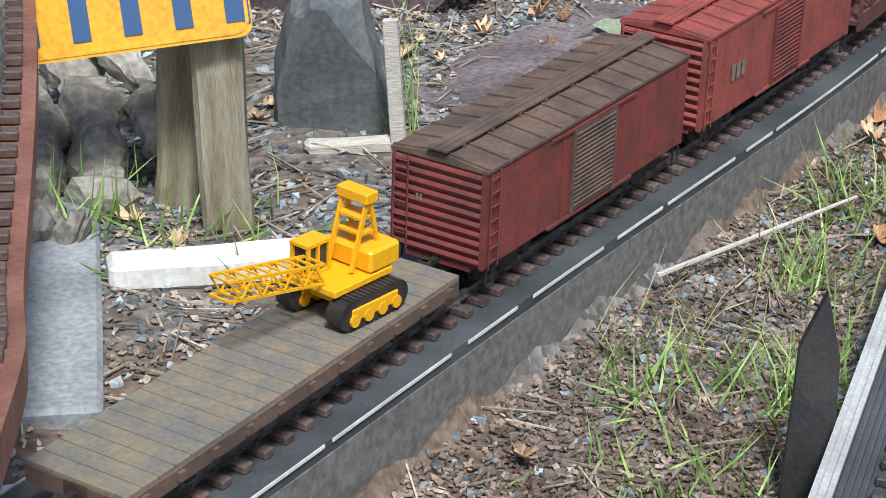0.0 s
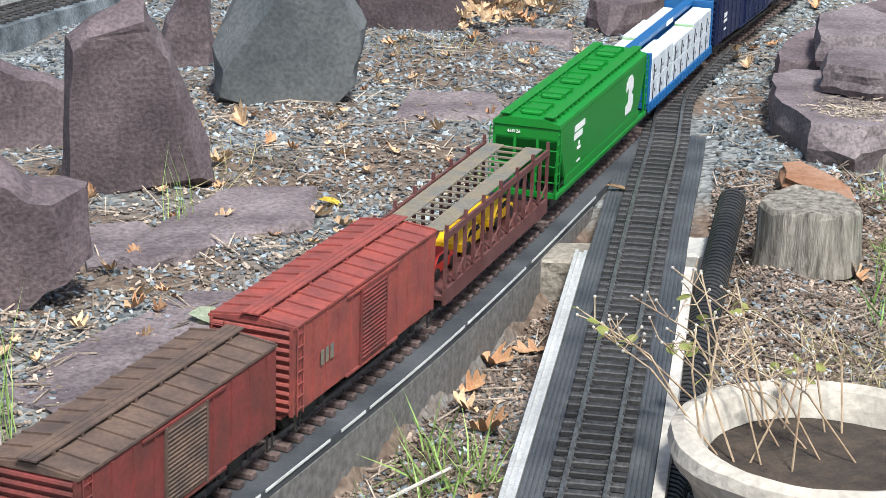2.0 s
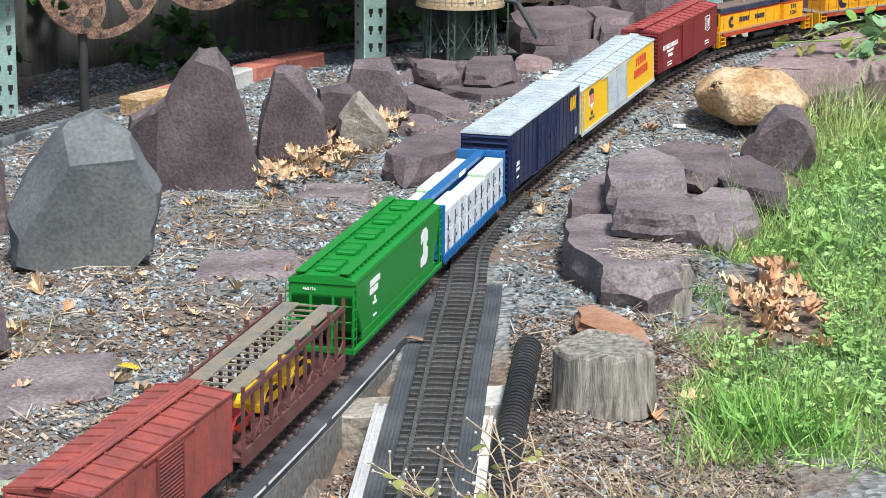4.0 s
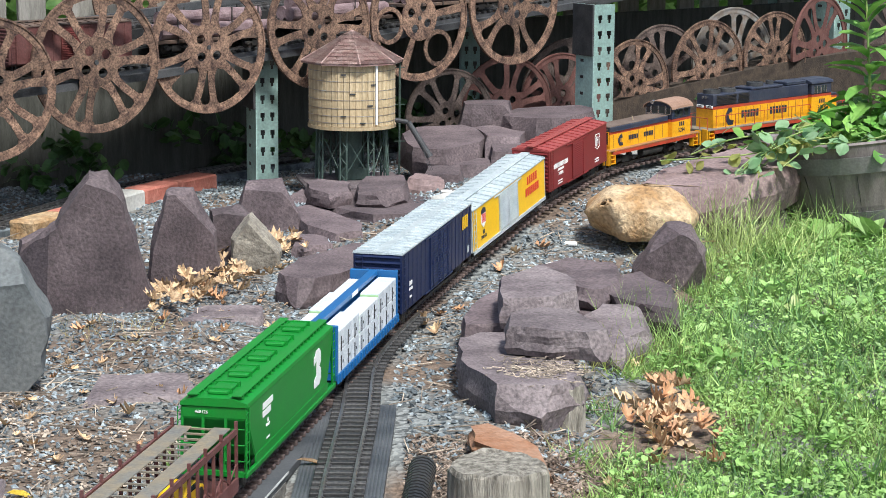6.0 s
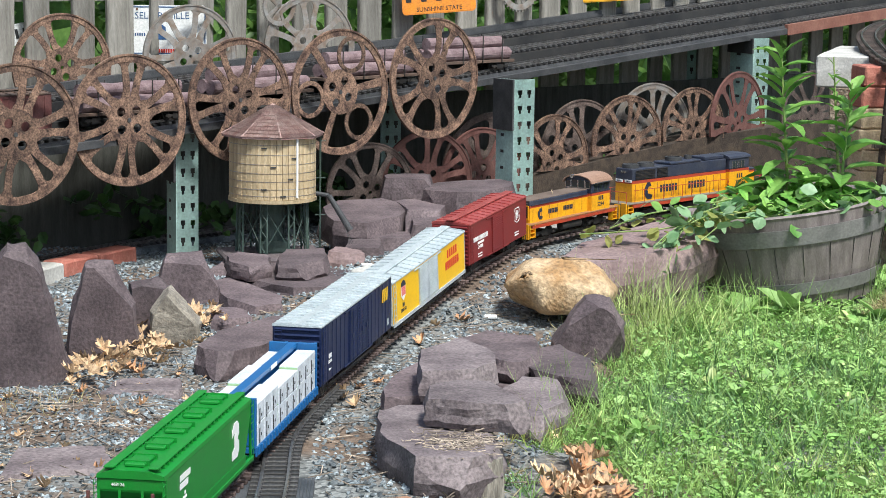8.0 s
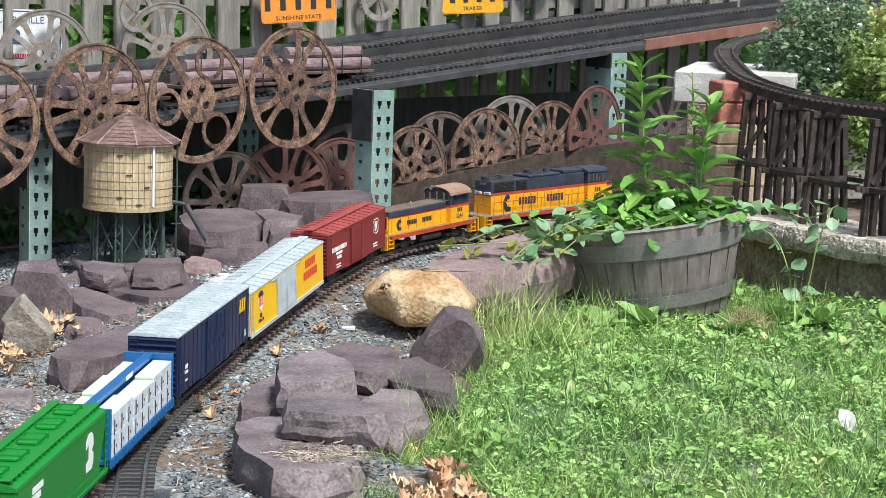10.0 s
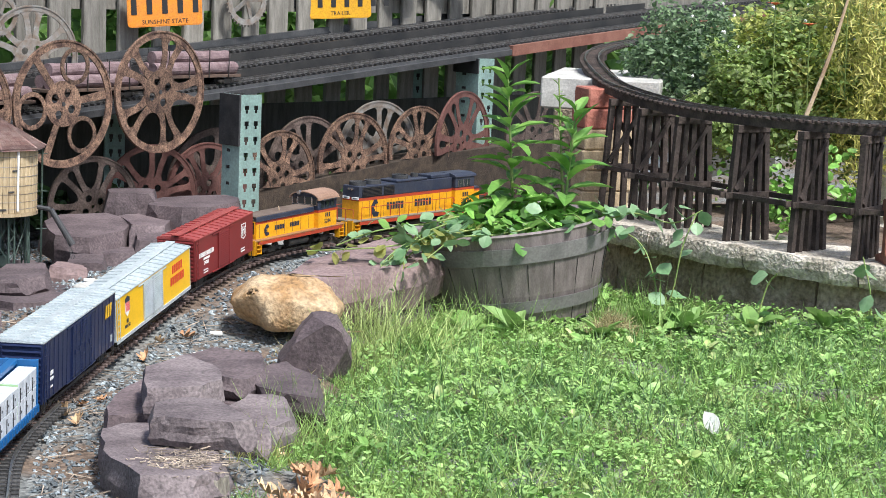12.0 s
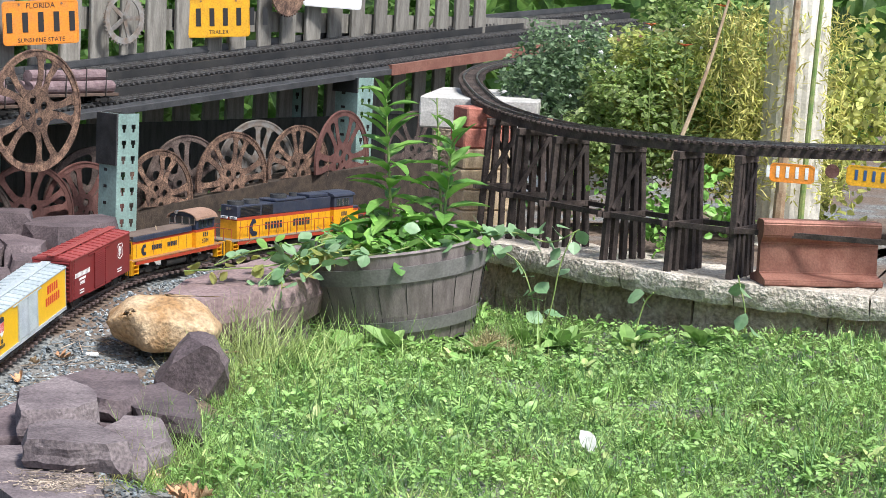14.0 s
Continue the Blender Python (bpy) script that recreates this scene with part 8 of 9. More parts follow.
gravel_zone = lambda x, y: off_track(x, y) & (x < lawn_edge(y)) & (rng.uniform(0, 1, len(x)) < np.clip(0.55 + 0.55 * smooth(3.3, 4.1, y) + 0.25 * lumps(x, y, 6, 1), 0.08, 1))
x, y = patch(70000, -1.5, 0.75, 1.3, 7.2, gravel_zone)
n = len(x)
sz = rng.uniform(0.0028, 0.0075, n)
scatter("gravel", "loose blue-grey crushed gravel round the tracks", "gravel", "gravel", OCTA, OCTF, turns(n, 0.5, rng), np.stack([x, y, ground_z(x, y) + sz * 0.25], 1), np.stack([sz * rng.uniform(0.8, 1.5, n), sz, sz * rng.uniform(0.4, 0.8, n)], 1), 0.3)
chip_zone = lambda x, y: off_track(x, y) & (x < main_x(y)) & (rng.uniform(0, 1, len(x)) < np.clip(0.55 + 0.5 * lumps(x, y, 5, 4) - 1.1 * smooth(3.5, 4.5, y), 0.02, 1))
x, y = patch(46000, -1.45, 0.1, 1.3, 5.4, chip_zone)
n = len(x)
sz = rng.uniform(0.0014, 0.0045, n) * (1 + 1.2 * (rng.uniform(0, 1, n) > 0.95))
scatter("wood_chips", "scattered brown wood chips and leaf scraps", "mulch", "chips", CHIP, CHIPF, turns(n, 0.35, rng), np.stack([x, y, ground_z(x, y) + 0.003], 1), np.stack([sz, rng.uniform(0.0012, 0.0035, n), rng.uniform(0.0004, 0.0012, n)], 1), 0.25)
x, y = patch(60000, -0.75, 0.35, 1.2, 3.6, lambda x, y: off_track(x, y) & (x > main_x(y)))
n = len(x)
sz = rng.uniform(0.0015, 0.0042, n) * (1 + 1.4 * (rng.uniform(0, 1, n) > 0.95))
scatter("bark_mulch", "dark brown bark mulch between the boards", "mulch", "mulch", CHIP, CHIPF, turns(n, 0.5, rng), np.stack([x, y, ground_z(x, y) + 0.003], 1), np.stack([sz, rng.uniform(0.0010, 0.0028, n), rng.uniform(0.0004, 0.0014, n)], 1), 0.3)
x, y = patch(3200, -1.3, 0.4, 1.4, 5.5, lambda x, y: off_track(x, y) & (x < lawn_edge(y)))
n = len(x)
scatter("twigs", "thin dry twigs and pine needles on the ground", "twigs", "chips", CHIP, CHIPF, turns(n, 0.15, rng), np.stack([x, y, ground_z(x, y) + 0.006], 1), np.stack([rng.uniform(0.015, 0.045, n), np.full(n, 0.0009), np.full(n, 0.0009)], 1), 0.1)

g = np.random.default_rng(55)
n = 260
px, py = g.normal(0.17, 0.035, n), g.normal(3.80, 0.05, n)
scatter("dry_needles", "dry needles and scraps lying on the slate slab", "needles", "chips", CHIP, CHIPF, turns(n, 0.12, g), np.stack([px, py, np.full(n, 0.043)], 1), np.stack([g.uniform(0.004, 0.013, n), np.full(n, 0.0009), np.full(n, 0.0007)], 1), 0.1)

# fallen oak leaves
def oak_mesh(seed, mat):
    r2 = random.Random(seed)
    half = [(0.0, -0.55), (0.02, -0.30), (0.16, -0.26), (0.20, -0.12), (0.06, -0.06), (0.30, 0.04), (0.34, 0.18), (0.08, 0.14), (0.22, 0.34), (0.24, 0.46), (0.05, 0.34), (0.08, 0.54), (0.0, 0.62)]
    bm = bmesh.new()
    curl, twist = r2.uniform(1.0, 3.2), r2.uniform(-1.8, 1.8)

    def bend(u, v):
        return Vector((u, v, curl * (abs(u) ** 1.5 * 0.7 + 0.35 * v * v) + twist * u * v))
    for s in (-1, 1):
        mid = [bm.verts.new(bend(0, v)) for _, v in half]
        out = [bm.verts.new(bend(s * u * r2.uniform(0.85, 1.15), v + r2.uniform(-0.02, 0.02))) for u, v in half]
        for i in range(len(half) - 1):
            f = (mid[i], out[i], out[i + 1], mid[i + 1])
            try:
                bm.faces.new(f if s > 0 else f[::-1])
            except ValueError:
                pass
    bmesh.ops.remove_doubles(bm, verts=bm.verts[:], dist=0.004)
    bmesh.ops.scale(bm, vec=(0.075, 0.075, 0.075), verts=bm.verts[:])
    return mesh_of(bm, "oak_leaf", mat)


OAK = [oak_mesh(k, "dead_leaf") for k in range(6)]
OAKO = [oak_mesh(k + 20, "orange_leaf") for k in range(4)]
r3 = random.Random(17)


def leaf(x, y, size, orange=False, up=0.004, flat=22):
    me = r3.choice(OAKO if orange else OAK)
    o = part("oak_leaf", me, "dead_leaf", m=pose(x, y, gz(x, y) + up, r3.uniform(-flat, flat), r3.uniform(-flat, flat), r3.uniform(0, 360)) @ Matrix.Scale(0.7 * size, 4))
    return tagged(o, ("curled orange-brown" if orange else "curled tan") + " fallen oak leaf on the ground", "leaf", "fallen oak leaves")


for i in range(120):
    u = (i + 0.5) / 120
    leaf(-0.66 + 0.22 * u + r3.gauss(0, 0.045), 4.60 + 0.72 * u + r3.gauss(0, 0.05), r3.uniform(0.6, 1.0), False, r3.uniform(0.004, 0.04), 34)
for i in range(80):
    leaf(0.40 + r3.gauss(0, 0.036), 3.78 + r3.gauss(0, 0.15), r3.uniform(0.6, 1.05), i % 3 == 0, r3.uniform(0.008, 0.03), 28)
for x, y, s, o in ((-0.345, 2.73, 1.0, 1), (-0.32, 2.47, 1.1, 1), (-0.35, 2.55, 0.9, 0), (-0.29, 2.80, 1.0, 1), (-0.36, 2.63, 0.8, 1), (-0.53, 1.64, 0.9, 0), (-0.30, 2.25, 0.8, 1), (-0.055, 4.47, 1.2, 0), (-0.03, 4.40, 1.0, 0), (-0.07, 4.52, 0.9, 0), (-0.02, 4.55, 0.8, 1), (0.02, 4.62, 0.8, 1), (0.12, 5.05, 0.9, 1), (0.16, 5.20, 0.8, 0), (0.22, 5.25, 0.9, 1), (-1.0, 3.62, 1.1, 0), (-0.93, 3.68, 1.0, 0), (-0.78, 3.62, 0.8, 0), (-0.90, 3.40, 0.9, 0), (-0.68, 3.15, 0.8, 0), (-0.63, 3.10, 0.8, 0), (-0.72, 3.02, 0.7, 1), (0.16, 3.10, 0.9, 1), (0.22, 3.2, 1.0, 0), (0.27, 3.35, 0.9, 0), (-0.19, 3.95, 0.6, 1)):
    leaf(x, y, s, bool(o), 0.006, 25)
for i in range(150):
    y = r3.uniform(1.7, 5.2)
    x = float(main_x(y)) - r3.uniform(0.15, 0.85)
    leaf(x, y, r3.uniform(0.35, 0.8), r3.random() < 0.3, 0.006, 25)


def oval_leaf(bm, m, w=0.5, cup=0.15):
    pts = [(0, 0), (0.25, 0.62), (0.55, 0.85), (0.85, 0.5), (1.0, 0)]
    mid = [bm.verts.new(m @ Vector((u, 0, -cup * u * u))) for u, _ in pts]
    for s in (-1, 1):
        out = [mid[0]] + [bm.verts.new(m @ Vector((u, s * v * w, cup * v * 0.4 - cup * u * u))) for u, v in pts[1:-1]] + [mid[-1]]
        for i in range(len(pts) - 1):
            q = [mid[i], out[i], out[i + 1], mid[i + 1]]
            q = [v for j, v in enumerate(q) if v not in q[:j]]
            if len(q) > 2:
                bm.faces.new(q if s < 0 else q[::-1])


for nm, lab, x, y, z, s, w, mat in (("yellow_leaf", "bright yellow fallen leaf on a flat stone", -0.69, 3.21, 0.012, 0.05, 0.34, "yellow_leaf"), ("pale_leaf", "crumpled pale green leaf on the stone", -0.74, 2.61, 0.014, 0.07, 0.5, "lichen_leaf"), ("tan_leaf", "long tan leaf lying between the tracks", -0.245, 3.35, 0.030, 0.06, 0.16, "dead_leaf"), ("white_leaf", "large white dried leaf on the lawn", 1.30, 4.36, 0.075, 0.058, 0.42, "white")):
    bm = bmesh.new()
    oval_leaf(bm, Matrix.Scale(s, 4), w, 0.2)
    bmesh.ops.solidify(bm, geom=bm.faces[:], thickness=0.0006)
    turn = pose(0, 0, 0, 52, 0, 0) @ pose(0, 0, 0, 0, 0, -62) if nm == "white_leaf" else pose(0, 0, 0, 6, 8, 20)
    tagged(part(nm, bm, mat, m=pose(x, y, gz(x, y) + z) @ turn), lab, "leaf")

# ---------------------------------------------------------------- grass and weeds
BLADE = [(-0.5, 0, 0), (0.5, 0, 0), (-0.38, 0.10, 0.5), (0.38, 0.10, 0.5), (0.0, 0.38, 1.0)]


def blades(name, label, mat, x, y, h, w, lean=0.35, z=None, parent=None):
    n = len(x)
    R = turns(n, lean, rng)
    pos = np.stack([x, y, (ground_z(x, y) if z is None else z) - 0.003], 1)
    sc = np.stack([np.full(n, 1.0) * w, h, h], 1)
    k = len(BLADE)
    v = np.einsum("nij,nkj->nki", R, np.array(BLADE)[None] * sc[:, None, :]) + pos[:, None, :]
    f = []
    for i in range(n):
        o = i * k
        f += [(o, o + 1, o + 3, o + 2), (o + 2, o + 3, o + 4)]
    m = bpy.data.meshes.new(name)
    m.from_pydata(v.reshape(-1, 3).tolist(), [], f)
    m.materials.append(MAT[mat])
    ob = new(name, m)
    return tagged(ob, label, "grass", kind="stuff")


def in_lawn(x, y):
    return (((x - 0.40) / 0.09) ** 2 + ((y - 3.78) / 0.30) ** 2 > 1) & (x > lawn_edge(y) + 0.04 * np.sin(y * 21)) & (x < np.where(y > 5.0, wall_x(y) - 0.02, 9)) & ~((x - 1.21) ** 2 + (y - 5.98) ** 2 < 0.22 ** 2)


x, y = patch(210000, 0.2, 2.6, 2.9, 6.5, lambda x, y: in_lawn(x, y) & (rng.uniform(0, 1, len(x)) < np.clip(0.75 + 0.4 * lumps(x, y, 7, 2), 0.25, 1)))
blue = lumps(x, y, 3.1, 5) + rng.normal(0, 0.5, len(x)) > 0.55
pale = ~blue & (lumps(x, y, 4.3, 8) + rng.normal(0, 0.5, len(x)) > 0.95)
for keep, lab, mat in ((blue, "darker blue-green lawn grass in patches", "grass_blue"), (pale, "yellowish lawn grass in patches", "grass_pale")):
    k = int(keep.sum())
    blades("lawn_grass", lab, mat, x[keep], y[keep], rng.uniform(0.018, 0.055, k), rng.uniform(0.0018, 0.004, k), 0.75)
x, y = x[~blue & ~pale], y[~blue & ~pale]
blades("lawn_grass", "long green lawn grass", "grass", x, y, rng.uniform(0.018, 0.058, len(x)), rng.uniform(0.0018, 0.0038, len(x)), 0.75)
hx, hy = patch(420, 0.5, 2.5, 3.3, 5.4, lambda x, y: in_lawn(x, y) & (x > lawn_edge(y) + 0.08))
who = rng.integers(0, len(hx), 9000)
x, y = hx[who] + rng.normal(0, 0.014, 9000), hy[who] + rng.normal(0, 0.014, 9000)
blades("lawn_grass", "longer arching grass clumps in the lawn", "grass_blue", x[:4000], y[:4000], rng.uniform(0.05, 0.095, 4000), rng.uniform(0.0025, 0.0048, 4000), 0.5)
blades("lawn_grass", "longer arching bright grass clumps in the lawn", "grass", x[4000:], y[4000:], rng.uniform(0.045, 0.09, 5000), rng.uniform(0.0025, 0.0046, 5000), 0.55)
x, y = patch(5000, 0.15, 1.0, 2.4, 5.9, lambda x, y: (np.abs(x - lawn_edge(y)) < 0.16) & (rng.uniform(0, 1, len(x)) < 0.55))
blades("dry_grass", "dry straw-coloured grass along the lawn's edge", "grass_dry", x, y, rng.uniform(0.02, 0.06, len(x)), rng.uniform(0.0012, 0.0025, len(x)), 0.8)
WEED = [(0, 0, 0), (0.3, 0.42, 0.10), (0.75, 0.36, 0.06), (1, 0, -0.06), (0.75, -0.36, 0.06), (0.3, -0.42, 0.10), (0.5, 0, 0.0)]
WEEDF = [(0, 6, 1), (1, 6, 2), (2, 6, 3), (3, 6, 4), (4, 6, 5), (5, 6, 0)]


def rosettes(name, label, mat, count, keep, leaves, size, width, pitch, high):
    """Low weeds whose oval leaves spread from common hearts."""
    cx, cy = patch(count, 0.25, 2.7, 3.0, 6.5, keep)
    m = len(cx)
    who = np.repeat(np.arange(m), leaves)
    n = len(who)
    big = rng.uniform(*size, m)[who] * rng.uniform(0.6, 1.15, n)
    a = rng.uniform(0, 2 * np.pi, n)
    b = -rng.uniform(*pitch, n)
    c = rng.normal(0, 0.35, n)
    ca, sa, cb, sb, cc, sc = np.cos(a), np.sin(a), np.cos(b), np.sin(b), np.cos(c), np.sin(c)
    R = np.zeros((n, 3, 3))
    R[:, 0, 0], R[:, 0, 1], R[:, 0, 2] = ca * cb, ca * sb * sc - sa * cc, ca * sb * cc + sa * sc
    R[:, 1, 0], R[:, 1, 1], R[:, 1, 2] = sa * cb, sa * sb * sc + ca * cc, sa * sb * cc - ca * sc
    R[:, 2, 0], R[:, 2, 1], R[:, 2, 2] = -sb, cb * sc, cb * cc
    px, py = cx[who] + ca * big * 0.3, cy[who] + sa * big * 0.3
    scatter(name, label, "weeds", mat, WEED, WEEDF, R, np.stack([px, py, ground_z(px, py) + rng.uniform(*high, n)], 1), np.stack([big, big * rng.uniform(*width, n), big], 1), 0.1)


weedy = lambda x, y: in_lawn(x, y) & (x > lawn_edge(y) + 0.08) & (rng.uniform(0, 1, len(x)) < np.clip(0.06 + 0.45 * smooth(0.0, 1.0, lumps(x, y, 5, 9)) + 0.55 * smooth(4.7, 5.5, y), 0, 1))
rosettes("lawn_weeds", "low broad-leaved weeds in the lawn", "weed", 2600, weedy, 7, (0.014, 0.036), (0.5, 0.85), (0.0, 0.8), (0.012, 0.035))
rosettes("lawn_weeds", "yellowish broad-leaved weeds in the lawn", "grass_pale", 700, weedy, 6, (0.014, 0.034), (0.4, 0.7), (0.1, 0.9), (0.012, 0.035))
rosettes("clover", "small clover leaves between the grass", "weed", 15000, lambda x, y: in_lawn(x, y) & (x > lawn_edge(y) + 0.05), 4, (0.006, 0.015), (0.8, 1.2), (-0.2, 0.6), (0.012, 0.038))


def tuft(label, x, y, count, spread, h0, h1, mat="grass", lean=0.45, w=0.003, elong=1.0):
    px, py = x + rng.normal(0, spread, count), y + rng.normal(0, spread * elong, count)
    o = blades("grass_tuft", label, mat, px, py, rng.uniform(h0, h1, count), np.full(count, w), lean)
    o["kind"] = "stuff"
    return o


tuft("tall grass clump beside the dark rock and planter", 0.76, 5.42, 620, 0.09, 0.06, 0.20, "grass_pale", lean=0.45, w=0.0024)
tuft("tall grass clump in front of the planter", 1.0, 5.62, 420, 0.11, 0.05, 0.16, lean=0.5, w=0.0024)
tuft("tall grass beside the planter and wall", 1.50, 5.74, 240, 0.07, 0.06, 0.18, lean=0.35)
tuft("fine tall weeds beside the stacked slabs", 0.45, 4.35, 320, 0.06, 0.05, 0.14, "grass", 0.35, 0.002, 2.0)
tuft("fine weeds growing between the stacked slabs", 0.33, 4.12, 70, 0.03, 0.04, 0.10, "bush_light", 0.4, 0.002)
tuft("tall seeding grass by the ochre boulder", 0.60, 5.05, 90, 0.04, 0.08, 0.20, "grass_pale", 0.3, 0.0018)
tuft("bright grass tuft beside the stump", 0.32, 3.02, 420, 0.06, 0.05, 0.11, "bright", 0.45)
tuft("green grass tuft in the mulch", -0.36, 2.10, 60, 0.03, 0.04, 0.11)
tuft("green grass tuft in the mulch", -0.335, 2.32, 70, 0.035, 0.04, 0.10)
tuft("green grass tuft in the mulch", -0.46, 1.80, 50, 0.03, 0.04, 0.11)
tuft("green grass tuft in the mulch", -0.36, 1.62, 90, 0.05, 0.03, 0.09, lean=0.9)
tuft("grass tuft against the siding board", -0.315, 1.85, 120, 0.045, 0.04, 0.12, lean=0.7)
tuft("dry grass in the mulch", -0.42, 1.95, 140, 0.07, 0.03, 0.09, "grass_dry", 1.1, 0.0018)
tuft("grass by the white board", -0.93, 1.83, 90, 0.06, 0.04, 0.10, lean=0.9)
tuft("grass by the wooden posts", -1.06, 1.78, 60, 0.03, 0.05, 0.11, lean=0.7)
tuft("small grass tuft at the track's edge", -0.435, 3.36, 30, 0.012, 0.03, 0.07)
tuft("thin grass by the stake", -0.85, 2.20, 14, 0.01, 0.10, 0.22, lean=0.12, w=0.0016)
tuft("thin grass by the leaning rock", -0.87, 3.05, 12, 0.012, 0.08, 0.16, lean=0.15, w=0.0016)
tuft("dry stubble among the rocks", -0.92, 3.36, 160, 0.07, 0.02, 0.07, "grass_dry", 0.7, 0.0016)
tuft("dry stubble among the rocks", -0.72, 4.40, 160, 0.08, 0.02, 0.06, "grass_dry", 0.9, 0.0016)
x0, y0 = rng.normal(1.40, 0.05, 900), rng.normal(5.62, 0.035, 900)
blades("straw_mound", "small mound of dry straw on the lawn", "grass_dry", x0, y0, rng.uniform(0.02, 0.05, 900), np.full(900, 0.0018), 1.2, ground_z(x0, y0) + 0.055 * np.exp(-((x0 - 1.40) / 0.06) ** 2))


def foliage(name, label, mat, centre, size, count, leaf_size, seed, category="plants", shell=0.35):
    """A loose crown of many small leaves, thicker towards uneven clumps."""
    g = np.random.default_rng(seed)
    clumps = g.normal(0, 0.42, (max(6, count // 60), 3))
    c = clumps[g.integers(0, len(clumps), count)] + g.normal(0, 0.13, (count, 3))
    pos = np.array(centre)[None] + c * np.array(size)[None]
    pos[:, 2] = np.maximum(pos[:, 2], centre[2] - size[2] * 0.9)
    sz = leaf_size * g.uniform(0.6, 1.3, count)
    return scatter(name, label, category, mat, WEED, WEEDF, turns(count, 0.7, g), pos, np.stack([sz, sz * 0.8, sz], 1), 0.1)


# greenery behind the fence
for k in range(9):
    s = 0.5 + k * 0.80
    p, a = FENCE.at(min(s, FENCE.length - 0.1)), FENCE.turn(min(s, FENCE.length - 0.1))
    q = p + Vector((-math.sin(a), math.cos(a), 0)) * 0.55
    foliage("shrub", "bright green shrub seen through the fence", "far_green", (q.x, q.y, 0.65), (0.55, 0.40, 0.75), 900, 0.075, 300 + k, "shrub")
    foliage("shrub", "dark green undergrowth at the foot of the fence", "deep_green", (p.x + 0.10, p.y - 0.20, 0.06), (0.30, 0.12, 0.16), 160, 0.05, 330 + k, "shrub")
hedge = np.random.default_rng(4)
n = 5200
pos = np.stack([hedge.uniform(-5, 8, n), np.zeros(n), hedge.uniform(-0.1, 3.2, n)], 1)
pos[:, 1] = 9.2 + 0.75 * pos[:, 0] + hedge.normal(0, 0.3, n) + 1.2
scatter("far_hedge", "leafy green hedge beyond the fence", "hedge", "far_green", WEED, WEEDF, turns(n, 0.8, hedge), pos, np.tile(hedge.uniform(0.10, 0.24, n)[:, None], (1, 3)), 0.1)
# added flat sheet; its dark green stands for shade deep in the hedge
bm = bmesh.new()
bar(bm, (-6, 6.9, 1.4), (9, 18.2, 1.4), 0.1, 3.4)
tagged(part("hedge_core", bm, "deep_green"), "flat dark green sheet behind the far hedge, standing for its shaded depth", "hedge", kind="structure")

# bushes on the terrace
def bushy(label, mat, centre, size, count, leaf_size, seed):
    """A rounded bush: leaves massed near an uneven outer skin, facing out and up."""
    g = np.random.default_rng(seed)
    d = g.normal(0, 1, (count, 3))
    d[:, 2] = np.abs(d[:, 2]) - 0.25
    d /= np.linalg.norm(d, axis=1)[:, None]
    lump = 1 + 0.16 * np.sin(d[:, 0] * 7 + seed) * np.sin(d[:, 2] * 8 + 1) + 0.10 * np.sin(d[:, 0] * 17 + d[:, 1] * 13)
    pos = np.array(centre)[None] + d * np.array(size)[None] * (lump * (1 - np.abs(g.normal(0, 0.16, count))))[:, None]
    sz = leaf_size * g.uniform(0.55, 1.3, count)
    tw = turns(count, 0.55, g)
    return scatter("bush", label, "bush", mat, WEED, WEEDF, tw, pos, np.stack([sz, sz * 0.75, sz], 1), 0.1)


bushy("small-leaved blue-green bush behind the curved track", "bush_blue", (2.02, 7.25, 0.50), (0.22, 0.26, 0.34), 7000, 0.022, 401)
bushy("sunlit yellow-green bush behind the trestle", "bush_light", (2.36, 6.95, 0.46), (0.34, 0.28, 0.40), 11000, 0.024, 402)
bushy("green bush behind the trestle", "bush", (2.22, 6.85, 0.42), (0.32, 0.24, 0.36), 9000, 0.024, 403)
bushy("tall green bush behind the trestle", "bush", (2.60, 7.35, 0.50), (0.46, 0.24, 0.48), 8000, 0.028, 406)
g = np.random.default_rng(21)
fx = np.stack([2.2 + g.normal(0, 0.16, 46), 6.85 + g.normal(0, 0.08, 46), 0.72 + g.normal(0, 0.10, 46)], 1)
scatter("white_blossoms", "tiny white blossoms on the bush behind the track", "blossoms", "white", OCTA, OCTF, turns(46, 0.5, g), fx, np.full((46, 3), 0.007), 0.3)
foliage("bush", "bright green bush at the wall's end", "bush_light", (2.9, 6.9, 0.55), (0.36, 0.30, 0.40), 1800, 0.035, 404, "bush")
foliage("bush", "green leaves growing up through the trestle", "bright", (2.05, 6.15, 0.30), (0.30, 0.14, 0.14), 420, 0.03, 405, "bush")
g = np.random.default_rng(9)
n = 5200
st = g.integers(0, 26, n)
sx, sy = 2.52 + g.normal(0, 0.11, 26), 6.55 + g.normal(0, 0.10, 26)
hh = g.uniform(0.18, 1.0, n)
pos = np.stack([sx[st] + g.normal(0, 0.025, n), sy[st] + g.normal(0, 0.025, n), 0.18 + hh * 0.75], 1)
scatter("feathery_plant", "tall feathery yellow-green plant with fine leaves", "plants", "feathery", WEED, WEEDF, turns(n, 0.9, g), pos, np.stack([g.uniform(0.02, 0.045, n), np.full(n, 0.006), np.full(n, 0.01)], 1), 0.1)


